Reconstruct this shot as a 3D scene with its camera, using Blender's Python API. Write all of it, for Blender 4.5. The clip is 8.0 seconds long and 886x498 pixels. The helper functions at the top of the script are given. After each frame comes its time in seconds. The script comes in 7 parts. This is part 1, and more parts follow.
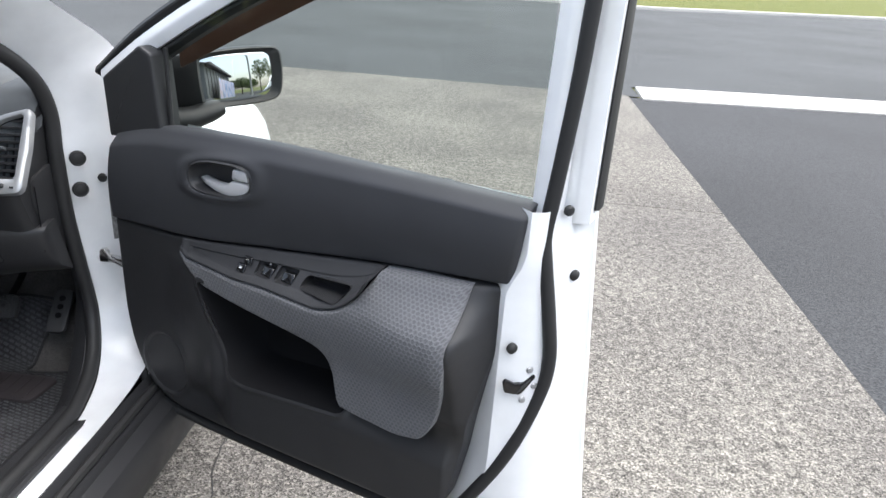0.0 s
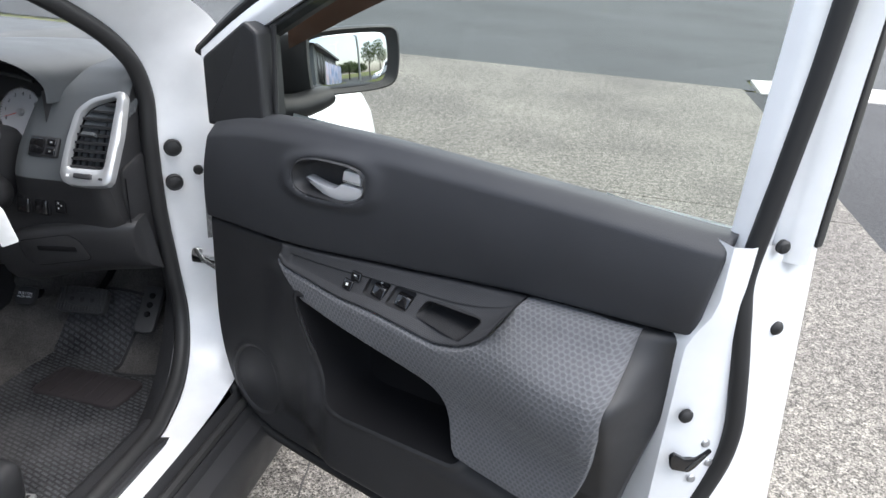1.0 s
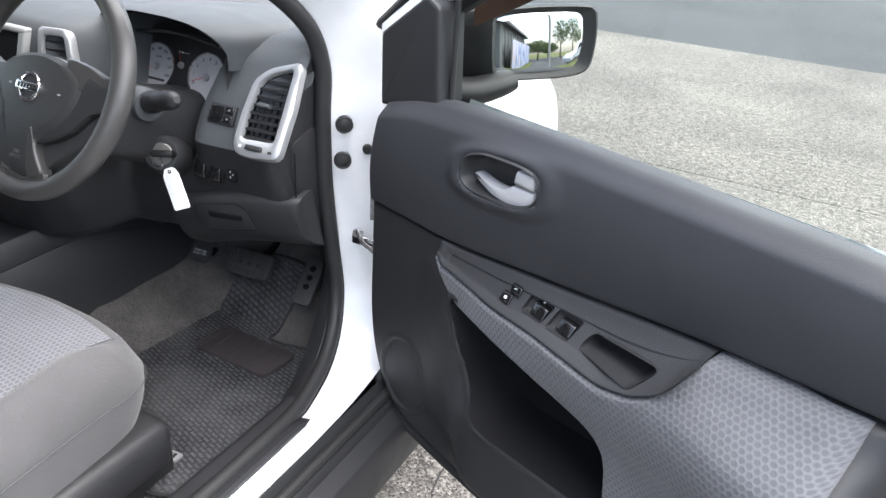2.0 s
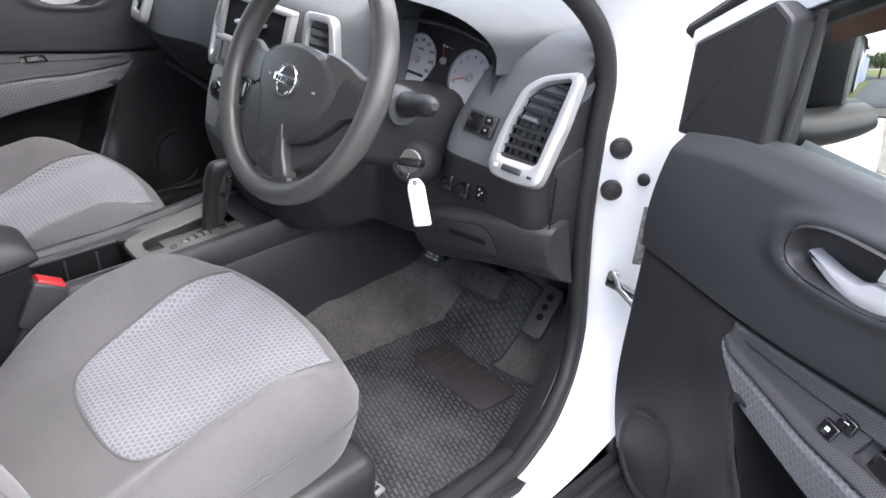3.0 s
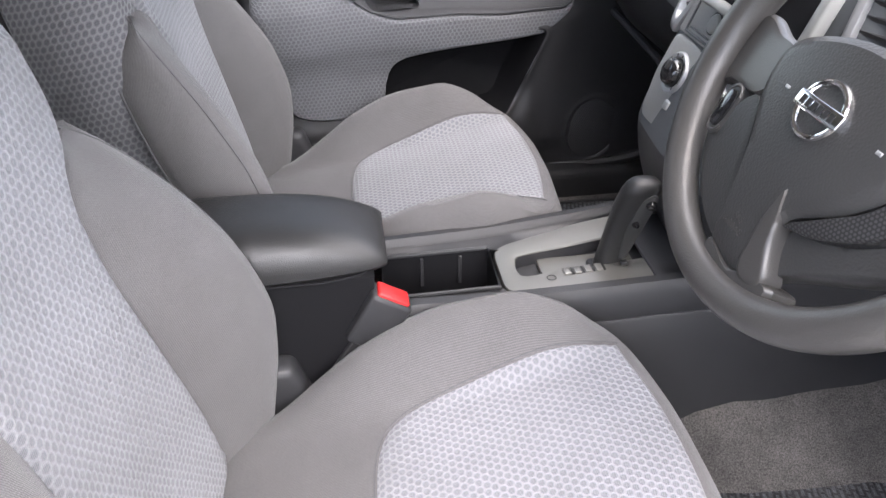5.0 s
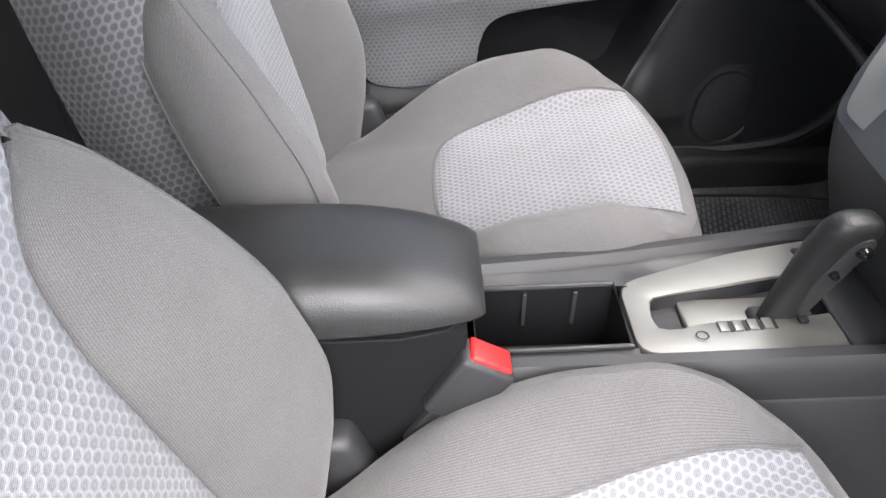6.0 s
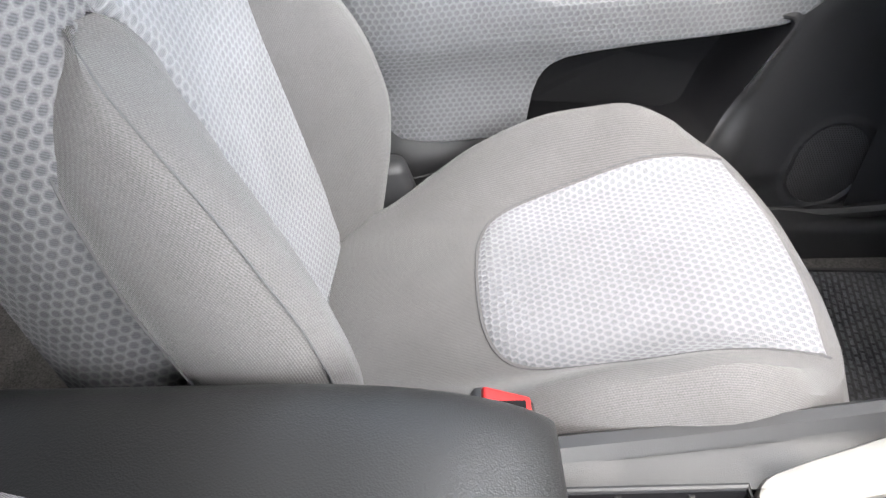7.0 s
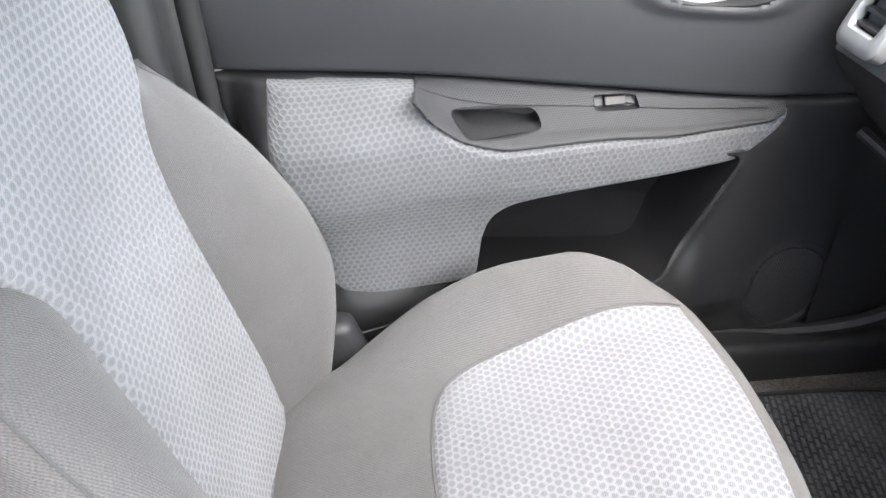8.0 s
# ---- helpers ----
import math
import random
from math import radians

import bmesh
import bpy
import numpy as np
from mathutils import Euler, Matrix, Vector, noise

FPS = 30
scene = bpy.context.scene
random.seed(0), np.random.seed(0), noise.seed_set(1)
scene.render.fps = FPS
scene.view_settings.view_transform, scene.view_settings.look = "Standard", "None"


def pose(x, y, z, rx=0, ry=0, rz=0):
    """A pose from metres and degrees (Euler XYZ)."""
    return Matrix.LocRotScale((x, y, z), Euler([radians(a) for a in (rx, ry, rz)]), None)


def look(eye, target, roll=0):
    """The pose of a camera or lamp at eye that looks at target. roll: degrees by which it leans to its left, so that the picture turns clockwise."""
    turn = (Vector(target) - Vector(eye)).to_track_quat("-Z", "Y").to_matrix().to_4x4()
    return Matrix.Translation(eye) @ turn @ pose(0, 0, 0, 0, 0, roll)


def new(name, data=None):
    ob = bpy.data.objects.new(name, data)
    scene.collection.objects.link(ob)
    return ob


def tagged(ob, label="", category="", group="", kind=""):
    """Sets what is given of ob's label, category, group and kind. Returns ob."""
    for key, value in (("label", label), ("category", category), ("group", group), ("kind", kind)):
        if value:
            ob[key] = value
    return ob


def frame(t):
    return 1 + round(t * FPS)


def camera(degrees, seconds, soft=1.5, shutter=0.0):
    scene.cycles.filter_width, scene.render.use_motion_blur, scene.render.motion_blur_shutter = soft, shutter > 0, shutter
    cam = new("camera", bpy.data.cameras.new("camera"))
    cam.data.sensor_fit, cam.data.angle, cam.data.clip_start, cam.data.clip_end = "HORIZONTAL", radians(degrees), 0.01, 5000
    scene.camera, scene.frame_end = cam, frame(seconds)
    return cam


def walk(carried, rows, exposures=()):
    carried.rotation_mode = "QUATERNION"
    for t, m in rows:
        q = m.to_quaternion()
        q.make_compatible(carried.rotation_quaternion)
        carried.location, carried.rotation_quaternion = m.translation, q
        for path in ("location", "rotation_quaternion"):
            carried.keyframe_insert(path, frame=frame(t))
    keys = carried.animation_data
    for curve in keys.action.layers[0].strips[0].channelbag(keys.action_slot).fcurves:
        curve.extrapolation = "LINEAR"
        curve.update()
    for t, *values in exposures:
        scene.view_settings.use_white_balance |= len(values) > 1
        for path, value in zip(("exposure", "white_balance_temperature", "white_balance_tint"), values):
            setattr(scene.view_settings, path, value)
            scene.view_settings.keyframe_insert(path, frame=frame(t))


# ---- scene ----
cam = camera(64.8, 8.0)
PATH = [
    (0, (1.584, -0.028, 1.406), (1.452, 1.811, 0.631), 4.1),
    (0.5, (1.513, 0.103, 1.37), (1.298, 1.925, 0.572), 4.0),
    (1, (1.458, 0.195, 1.36), (1.1, 1.983, 0.538), 4.1),
    (1.2, (1.445, 0.231, 1.36), (1.008, 1.992, 0.52), 3.8),
    (2.3, (1.369, 0.391, 1.343), (0.431, 1.879, 0.391), 4.3),
    (2.5, (1.327, 0.439, 1.331), (0.283, 1.841, 0.36), 3.8),
    (3, (1.209, 0.492, 1.341), (-0.036, 1.686, 0.329), 3.3),
    (3.5, (1.107, 0.535, 1.323), (-0.309, 1.48, 0.274), 2.6),
    (4, (1.015, 0.621, 1.304), (-0.516, 1.309, 0.217), 2.1),
    (4.5, (0.912, 0.657, 1.278), (-0.68, 1.098, 0.15), 1.2),
    (5, (0.764, 0.652, 1.256), (-0.834, 0.879, 0.075), -0.2),
    (5.2, (0.713, 0.635, 1.247), (-0.875, 0.823, 0.046), -0.5),
    (6.5, (0.359, 0.623, 1.148), (-1.139, 0.626, -0.177), -0.8),
    (7, (0.22, 0.605, 1.14), (-1.288, 0.597, -0.173), -1.3),
    (7.5, (0.131, 0.614, 1.159), (-1.428, 0.637, -0.093), -1.9),
    (8, (0.11, 0.628, 1.2), (-1.518, 0.733, 0.043), -2.0),
]
EXPOSURES = [(0.0, 1.75, 6500, 10), (1.0, 1.9, 6500, 10), (2.5, 2.6, 6450, 13), (3.5, 2.8, 6450, 16), (5.0, 3.1, 6600, 16), (6.5, 3.68, 6750, 11), (7.0, 3.92, 6750, 10), (7.5, 3.97, 6800, 10), (8.0, 3.87, 6700, 9)]
walk(cam, [(t, look(eye, target, roll)) for t, eye, target, roll in PATH], EXPOSURES)

# ---- light ----
SUN_EL, SUN_AZ = radians(64), radians(58)
world = bpy.data.worlds.new("sky")
scene.world = world
world.use_nodes = True
wn = world.node_tree.nodes
sky = wn.new("ShaderNodeTexSky")
sky.sky_type, sky.sun_disc = "NISHITA", False
sky.sun_elevation, sky.sun_rotation = SUN_EL, SUN_AZ
sky.air_density, sky.dust_density, sky.ozone_density = 1.0, 2.0, 1.0
haze = wn.new("ShaderNodeHueSaturation")
haze.inputs["Saturation"].default_value = 0.6
world.node_tree.links.new(sky.outputs[0], haze.inputs["Color"])
world.node_tree.links.new(haze.outputs[0], wn["Background"].inputs[0])
wn["Background"].inputs[1].default_value = 0.13
sun = new("sun", bpy.data.lights.new("sun", "SUN"))
sun.data.energy, sun.data.angle, sun.data.color = 2.75, radians(106), (1.0, 0.98, 0.95)
sun.matrix_world = look((0, 0, 0), (-math.sin(SUN_AZ) * math.cos(SUN_EL), -math.cos(SUN_AZ) * math.cos(SUN_EL), -math.sin(SUN_EL)))


# ---- materials ----
def material(name, colour, rough=0.5, metal=0.0, spec=0.5, coat=0.0):
    m = bpy.data.materials.new(name)
    m.use_nodes = True
    b = m.node_tree.nodes["Principled BSDF"]
    b.inputs["Base Color"].default_value = (*colour, 1)
    b.inputs["Roughness"].default_value = rough
    b.inputs["Metallic"].default_value = metal
    b.inputs["Specular IOR Level"].default_value = spec
    b.inputs["Coat Weight"].default_value = coat
    return m


def node(m, kind, **values):
    n = m.node_tree.nodes.new(kind)
    for key, value in values.items():
        if key in n.inputs:
            n.inputs[key].default_value = value
    return n


def wire(m, a, b):
    m.node_tree.links.new(a, b)


def bsdf(m):
    return m.node_tree.nodes["Principled BSDF"]


def op(m, kind, a, b=None):
    n = m.node_tree.nodes.new("ShaderNodeMath")
    n.operation = kind
    for i, v in enumerate((a, b)):
        if v is None:
            continue
        if isinstance(v, (int, float)):
            n.inputs[i].default_value = v
        else:
            wire(m, v, n.inputs[i])
    return n.outputs[0]


def ramp(m, fac, stops):
    n = m.node_tree.nodes.new("ShaderNodeValToRGB")
    while len(n.color_ramp.elements) < len(stops):
        n.color_ramp.elements.new(0.5)
    for e, (p, c) in zip(n.color_ramp.elements, stops):
        e.position, e.color = p, (*c, 1) if len(c) == 3 else c
    wire(m, fac, n.inputs[0])
    return n.outputs[0]


def mix(m, fac, a, b):
    n = m.node_tree.nodes.new("ShaderNodeMix")
    n.data_type = "RGBA"
    for sock, v in ((n.inputs[0], fac), (n.inputs[6], a), (n.inputs[7], b)):
        if isinstance(v, (int, float)):
            sock.default_value = v
        elif isinstance(v, tuple):
            sock.default_value = (*v, 1)
        else:
            wire(m, v, sock)
    return n.outputs[2]


def bump(m, height, strength, distance=0.001):
    n = node(m, "ShaderNodeBump", Strength=strength, Distance=distance)
    wire(m, height, n.inputs["Height"])
    wire(m, n.outputs[0], bsdf(m).inputs["Normal"])


def coords(m, which="Object"):
    return m.node_tree.nodes.new("ShaderNodeTexCoord").outputs[which]


def noisy(m, scale, detail=3.0, which="Object", rough=0.5):
    n = node(m, "ShaderNodeTexNoise", Scale=scale, Detail=detail, Roughness=rough)
    wire(m, coords(m, which), n.inputs["Vector"])
    return n.outputs["Fac"]


def cells(m, scale, which="Object"):
    n = node(m, "ShaderNodeTexVoronoi", Scale=scale)
    wire(m, coords(m, which), n.inputs["Vector"])
    return n


def plastic(name, colour, rough=0.5, grain=900, depth=0.25, wear=0.25, spec=0.35):
    """Grained moulded plastic or vinyl: fine pits, soft dusty patches."""
    m = material(name, colour, rough, spec=spec)
    g = cells(m, grain).outputs["Distance"]
    bump(m, g, depth, 0.0004)
    patch = noisy(m, 7.0, 4.0)
    c2 = tuple(min(1.0, c * (1 + wear) + 0.004) for c in colour)
    wire(m, mix(m, patch, colour, c2), bsdf(m).inputs["Base Color"])
    wire(m, ramp(m, noisy(m, 11.0, 3.0), [(0.3, (rough - 0.07,) * 3), (0.75, (rough + 0.08,) * 3)]), bsdf(m).inputs["Roughness"])
    return m


def hex_dots(m, pitch):
    """Distance to the nearest point of a hexagonal lattice laid over the UV map, which is in metres."""
    uv = coords(m, "UV")
    found = []
    for shift in (0.0, 0.5):
        sc = m.node_tree.nodes.new("ShaderNodeVectorMath")
        sc.operation = "MULTIPLY_ADD"
        wire(m, uv, sc.inputs[0])
        sc.inputs[1].default_value = (1 / pitch, 1 / (pitch * 1.732), 0)
        sc.inputs[2].default_value = (shift + 200, shift + 200, 0)
        fr = m.node_tree.nodes.new("ShaderNodeVectorMath")
        fr.operation = "FRACTION"
        wire(m, sc.outputs[0], fr.inputs[0])
        ce = m.node_tree.nodes.new("ShaderNodeVectorMath")
        ce.operation = "MULTIPLY_ADD"
        wire(m, fr.outputs[0], ce.inputs[0])
        ce.inputs[1].default_value = (1, 1.732, 0)
        ce.inputs[2].default_value = (-0.5, -0.866, 0)
        ln = m.node_tree.nodes.new("ShaderNodeVectorMath")
        ln.operation = "LENGTH"
        wire(m, ce.outputs[0], ln.inputs[0])
        found.append(ln.outputs["Value"])
    return op(m, "MINIMUM", found[0], found[1])


def ribs(m, period, along):
    """A sine of that period, in metres, along u or v of the UV map."""
    sep = m.node_tree.nodes.new("ShaderNodeSeparateXYZ")
    wire(m, coords(m, "UV"), sep.inputs[0])
    return op(m, "SINE", op(m, "MULTIPLY", sep.outputs[along], 6.2832 / period))


def canvas(m, period):
    """Threads over and under: ribs one way, crossed by weaker ones, from 0 to 1."""
    a = op(m, "MULTIPLY", ribs(m, period, 0), 0.30)
    b = op(m, "MULTIPLY", op(m, "MULTIPLY", ribs(m, period * 2, 0), ribs(m, period * 1.25, 1)), 0.20)
    return op(m, "ADD", op(m, "ADD", a, b), 0.5)


def times(m, a, b, fac=1.0):
    n = m.node_tree.nodes.new("ShaderNodeMix")
    n.data_type, n.blend_type = "RGBA", "MULTIPLY"
    n.inputs[0].default_value = fac
    wire(m, a, n.inputs[6])
    wire(m, b, n.inputs[7])
    return n.outputs[2]


def dot_cloth(name, ground, dot, pitch, depth=0.6):
    """Knitted net cloth with a honeycomb of sunken, hatched dots."""
    m = material(name, ground, 0.92, spec=0.2)
    d = hex_dots(m, pitch)
    mask = ramp(m, d, [(0.27, (1, 1, 1)), (0.45, (0, 0, 0))])
    sep = m.node_tree.nodes.new("ShaderNodeSeparateXYZ")
    wire(m, coords(m, "UV"), sep.inputs[0])
    slant = op(m, "ADD", op(m, "MULTIPLY", sep.outputs[0], 0.55), sep.outputs[1])
    hatch = op(m, "SINE", op(m, "MULTIPLY", slant, 6.2832 / 0.0019))
    inner = mix(m, ramp(m, op(m, "ADD", op(m, "MULTIPLY", hatch, 0.5), 0.5), [(0.25, (0, 0, 0)), (0.75, (1, 1, 1))]), tuple(c * 0.84 for c in dot), tuple(c * 1.16 for c in dot))
    soil = ramp(m, noisy(m, 6.0, 4.0), [(0.35, (0.88, 0.88, 0.87)), (0.7, (1.05, 1.05, 1.05))])
    fuzz = ramp(m, noisy(m, 700.0, 3.0), [(0.3, (0.88, 0.88, 0.88)), (0.7, (1.1, 1.1, 1.1))])
    wire(m, times(m, times(m, mix(m, mask, ground, inner), soil), fuzz), bsdf(m).inputs["Base Color"])
    rim_ = op(m, "MULTIPLY", ramp(m, d, [(0.25, (0, 0, 0)), (0.5, (1, 1, 1))]), 1.0)
    bump(m, op(m, "ADD", rim_, op(m, "MULTIPLY", hatch, 0.10)), depth, 0.0012)
    bsdf(m).inputs["Sheen Weight"].default_value = 0.15
    return m


def plain_cloth(name, colour, period=0.0021, contrast=0.24):
    """Plain ribbed canvas, heathered thread by thread, slightly soiled."""
    m = material(name, colour, 0.93, spec=0.2)
    fine = canvas(m, period)
    soil = ramp(m, noisy(m, 5.0, 6.0, rough=0.6), [(0.3, (0.84, 0.835, 0.83)), (0.7, (1.06, 1.06, 1.06))])
    heather = ramp(m, noisy(m, 800.0, 3.0), [(0.3, (0.80, 0.80, 0.80)), (0.7, (1.18, 1.18, 1.18))])
    thread = ramp(m, fine, [(0.1, (1 - contrast,) * 3), (0.9, (1 + contrast * 0.7,) * 3)])
    base = mix(m, 0.0, colour, colour)
    wire(m, times(m, times(m, times(m, base, soil), heather), thread), bsdf(m).inputs["Base Color"])
    bump(m, fine, 0.5, 0.0007)
    bsdf(m).inputs["Sheen Weight"].default_value = 0.2
    return m


WHITE = material("white car paint", (0.82, 0.83, 0.84), 0.28, coat=0.6)
wire(WHITE, ramp(WHITE, noisy(WHITE, 9.0, 5.0), [(0.35, (0.76, 0.77, 0.78)), (0.6, (0.84, 0.85, 0.86))]), bsdf(WHITE).inputs["Base Color"])
VINYL = plastic("soft black vinyl", (0.033, 0.034, 0.0375), 0.5, 700, 0.3, spec=0.32)
BLACK = plastic("black moulded plastic", (0.0195, 0.0197, 0.0212), 0.46, 1100, 0.3, spec=0.42)
DASH = plastic("charcoal dashboard plastic", (0.068, 0.073, 0.077), 0.58, 800, 0.4, spec=0.22)
POD = material("patterned black plastic", (0.022, 0.023, 0.025), 0.6, spec=0.2)
_d = hex_dots(POD, 0.0036)
wire(POD, ramp(POD, _d, [(0.26, (0.028, 0.028, 0.030)), (0.42, (0.050, 0.051, 0.054))]), bsdf(POD).inputs["Base Color"])
bump(POD, _d, 0.4, 0.0006)
GRILLE = material("perforated black plastic", (0.03, 0.03, 0.032), 0.5, spec=0.35)
_d = hex_dots(GRILLE, 0.0044)
wire(GRILLE, ramp(GRILLE, _d, [(0.28, (0.003, 0.003, 0.003)), (0.38, (0.05, 0.05, 0.053))]), bsdf(GRILLE).inputs["Base Color"])
bump(GRILLE, _d, 0.8, 0.001)
WHEEL_DOTS = material("dotted black wheel plastic", (0.02, 0.02, 0.02), 0.5, spec=0.3)
_d = hex_dots(WHEEL_DOTS, 0.0036)
wire(WHEEL_DOTS, ramp(WHEEL_DOTS, _d, [(0.24, (0.040, 0.040, 0.041)), (0.40, (0.013, 0.013, 0.0135))]), bsdf(WHEEL_DOTS).inputs["Base Color"])
bump(WHEEL_DOTS, _d, 0.5, 0.0008)
PEDAL = plastic("grey worn pedal rubber", (0.034, 0.034, 0.035), 0.55, 300, 0.4)
LEATHER = plastic("black leatherette", (0.0140, 0.0140, 0.0142), 0.44, 700, 0.6, spec=0.5)
RIM = plastic("steering wheel rubber", (0.040, 0.0385, 0.037), 0.36, 620, 0.3, spec=0.5)
STACK = plastic("grey stack plastic", (0.21, 0.212, 0.205), 0.40, 800, 0.3)
HUB = plastic("steering wheel pad plastic", (0.029, 0.029, 0.0288), 0.40, 420, 0.6, spec=0.45)
RUBBER = plastic("black rubber seal", (0.018, 0.018, 0.0185), 0.55, 500, 0.1)
# Darker than plain black plastic; also stands in for shade in pockets, bin, armrest box.
DARK = material("matt black plastic and shade", (0.008, 0.008, 0.009), 0.7, spec=0.12)
HOUSING = plastic("black outdoor plastic", (0.009, 0.0092, 0.0098), 0.42, 700, 0.2, spec=0.22)
GLOSS = material("gloss black plastic", (0.008, 0.008, 0.009), 0.12, coat=0.5)
SILVER = material("satin silver plastic", (0.38, 0.385, 0.39), 0.36, 0.55)
wire(SILVER, ramp(SILVER, noisy(SILVER, 40.0, 4.0), [(0.3, (0.32,) * 3), (0.7, (0.42,) * 3)]), bsdf(SILVER).inputs["Roughness"])
CONSOLE_SILVER = material("brushed champagne silver plastic", (0.178, 0.174, 0.160), 0.34, 0.5)
wire(CONSOLE_SILVER, ramp(CONSOLE_SILVER, noisy(CONSOLE_SILVER, 30.0, 5.0), [(0.3, (0.28,) * 3), (0.7, (0.42,) * 3)]), bsdf(CONSOLE_SILVER).inputs["Roughness"])
BRIGHT = material("bright satin silver", (0.62, 0.62, 0.63), 0.3, 0.35)
CHROME = material("chrome", (0.8, 0.8, 0.8), 0.14, 1.0)
RED = material("red button plastic", (0.42, 0.016, 0.016), 0.45)
TAG = material("white paper tag", (0.82, 0.82, 0.80), 0.6)
wire(TAG, ramp(TAG, noisy(TAG, 60.0, 3.0), [(0.3, (0.78, 0.78, 0.76)), (0.7, (0.86, 0.86, 0.85))]), bsdf(TAG).inputs["Base Color"])
DIAL = material("pale dial face", (0.40, 0.40, 0.415), 0.5)
INK = material("black print", (0.012, 0.012, 0.012), 0.6)
PRINT = material("white print", (0.75, 0.75, 0.75), 0.6)
NEEDLE = material("red needle", (0.6, 0.05, 0.03), 0.5)
LCD = material("amber lcd", (0.20, 0.17, 0.08), 0.3)
STICKER = material("grey data sticker", (0.42, 0.42, 0.41), 0.5)
wire(STICKER, ramp(STICKER, noisy(STICKER, 160.0, 2.0), [(0.4, (0.26, 0.26, 0.255)), (0.6, (0.13, 0.13, 0.13))]), bsdf(STICKER).inputs["Base Color"])
SEAT_DOT = dot_cloth("light grey honeycomb seat cloth", (0.220, 0.222, 0.236), (0.150, 0.153, 0.166), 0.0095, 0.8)
SIDE_DOT = dot_cloth("grey honeycomb side cloth", (0.138, 0.138, 0.146), (0.080, 0.081, 0.088), 0.0098, 0.7)
SEAT_PLAIN = plain_cloth("plain grey seat cloth", (0.101, 0.098, 0.099))
DOOR_DOT = dot_cloth("dark grey honeycomb door cloth", (0.142, 0.144, 0.153), (0.104, 0.106, 0.114), 0.0092, 0.6)
STITCH = material("grey seam thread", (0.075, 0.075, 0.078), 0.9)
CARPET = material("charcoal carpet", (0.05, 0.049, 0.049), 0.98, spec=0.1)
_n = noisy(CARPET, 420.0, 4.0)
wire(CARPET, ramp(CARPET, _n, [(0.25, (0.034, 0.033, 0.032)), (0.75, (0.140, 0.134, 0.130))]), bsdf(CARPET).inputs["Base Color"])
wire(CARPET, times(CARPET, bsdf(CARPET).inputs["Base Color"].links[0].from_socket, ramp(CARPET, noisy(CARPET, 9.0, 5.0, rough=0.65), [(0.3, (0.6, 0.6, 0.6)), (0.7, (1.25, 1.23, 1.2))])), bsdf(CARPET).inputs["Base Color"])
bump(CARPET, _n, 0.8, 0.003)
MAT = material("woven charcoal floor mat", (0.045, 0.047, 0.05), 0.95, spec=0.15)
_a = node(MAT, "ShaderNodeMapping")
_a.inputs["Rotation"].default_value[2] = radians(14)
wire(MAT, coords(MAT, "UV"), _a.inputs["Vector"])
_c = node(MAT, "ShaderNodeTexBrick", Scale=1.0)
_c.inputs["Brick Width"].default_value, _c.inputs["Row Height"].default_value = 0.020, 0.010
_c.inputs["Mortar Size"].default_value, _c.inputs["Mortar Smooth"].default_value = 0.0030, 0.6
_c.inputs["Color1"].default_value, _c.inputs["Color2"].default_value = (0.078, 0.082, 0.087, 1), (0.058, 0.061, 0.066, 1)
_c.inputs["Mortar"].default_value = (0.026, 0.026, 0.028, 1)
wire(MAT, _a.outputs[0], _c.inputs["Vector"])
_n = noisy(MAT, 260.0, 5.0, rough=0.7)
_d = ramp(MAT, noisy(MAT, 4.5, 5.0, rough=0.6), [(0.42, (0, 0, 0)), (0.72, (1, 1, 1))])
_loop = ramp(MAT, _n, [(0.36, (0.55, 0.55, 0.55)), (0.64, (1.25, 1.25, 1.27))])
_m = times(MAT, _c.outputs["Color"], _loop)
wire(MAT, mix(MAT, op(MAT, "MULTIPLY", _d, 0.35), _m, (0.20, 0.198, 0.20)), bsdf(MAT).inputs["Base Color"])
bump(MAT, op(MAT, "ADD", _n, op(MAT, "MULTIPLY", _c.outputs["Fac"], -0.6)), 0.9, 0.004)
PADMAT = plastic("black rubber heel pad", (0.021, 0.018, 0.019), 0.5, 200, 0.3, 0.9)
MIRROR = material("mirror glass", (0.56, 0.58, 0.60), 0.01, 1.0)
GLASS = bpy.data.materials.new("tinted window glass")
GLASS.use_nodes = True
_nt = GLASS.node_tree
_nt.nodes.clear()
_o = _nt.nodes.new("ShaderNodeOutputMaterial")
_t = _nt.nodes.new("ShaderNodeBsdfTransparent")
_t.inputs[0].default_value = (0.76, 0.81, 0.78, 1)
_g = _nt.nodes.new("ShaderNodeBsdfGlossy")
_g.inputs["Roughness"].default_value = 0.02
_f0 = _nt.nodes.new("ShaderNodeLayerWeight")
_f0.inputs[0].default_value = 0.5
_p = _nt.nodes.new("ShaderNodeMath")
_p.operation = "POWER"
_p.inputs[1].default_value = 4.0
_nt.links.new(_f0.outputs["Facing"], _p.inputs[0])
_f = _nt.nodes.new("ShaderNodeMath")
_f.operation = "MULTIPLY_ADD"
_f.inputs[1].default_value, _f.inputs[2].default_value = 0.8, 0.04
_nt.links.new(_p.outputs[0], _f.inputs[0])
_x = _nt.nodes.new("ShaderNodeMixShader")
_nt.links.new(_f.outputs[0], _x.inputs[0])
_nt.links.new(_t.outputs[0], _x.inputs[1])
_nt.links.new(_g.outputs[0], _x.inputs[2])
_nt.links.new(_x.outputs[0], _o.inputs[0])

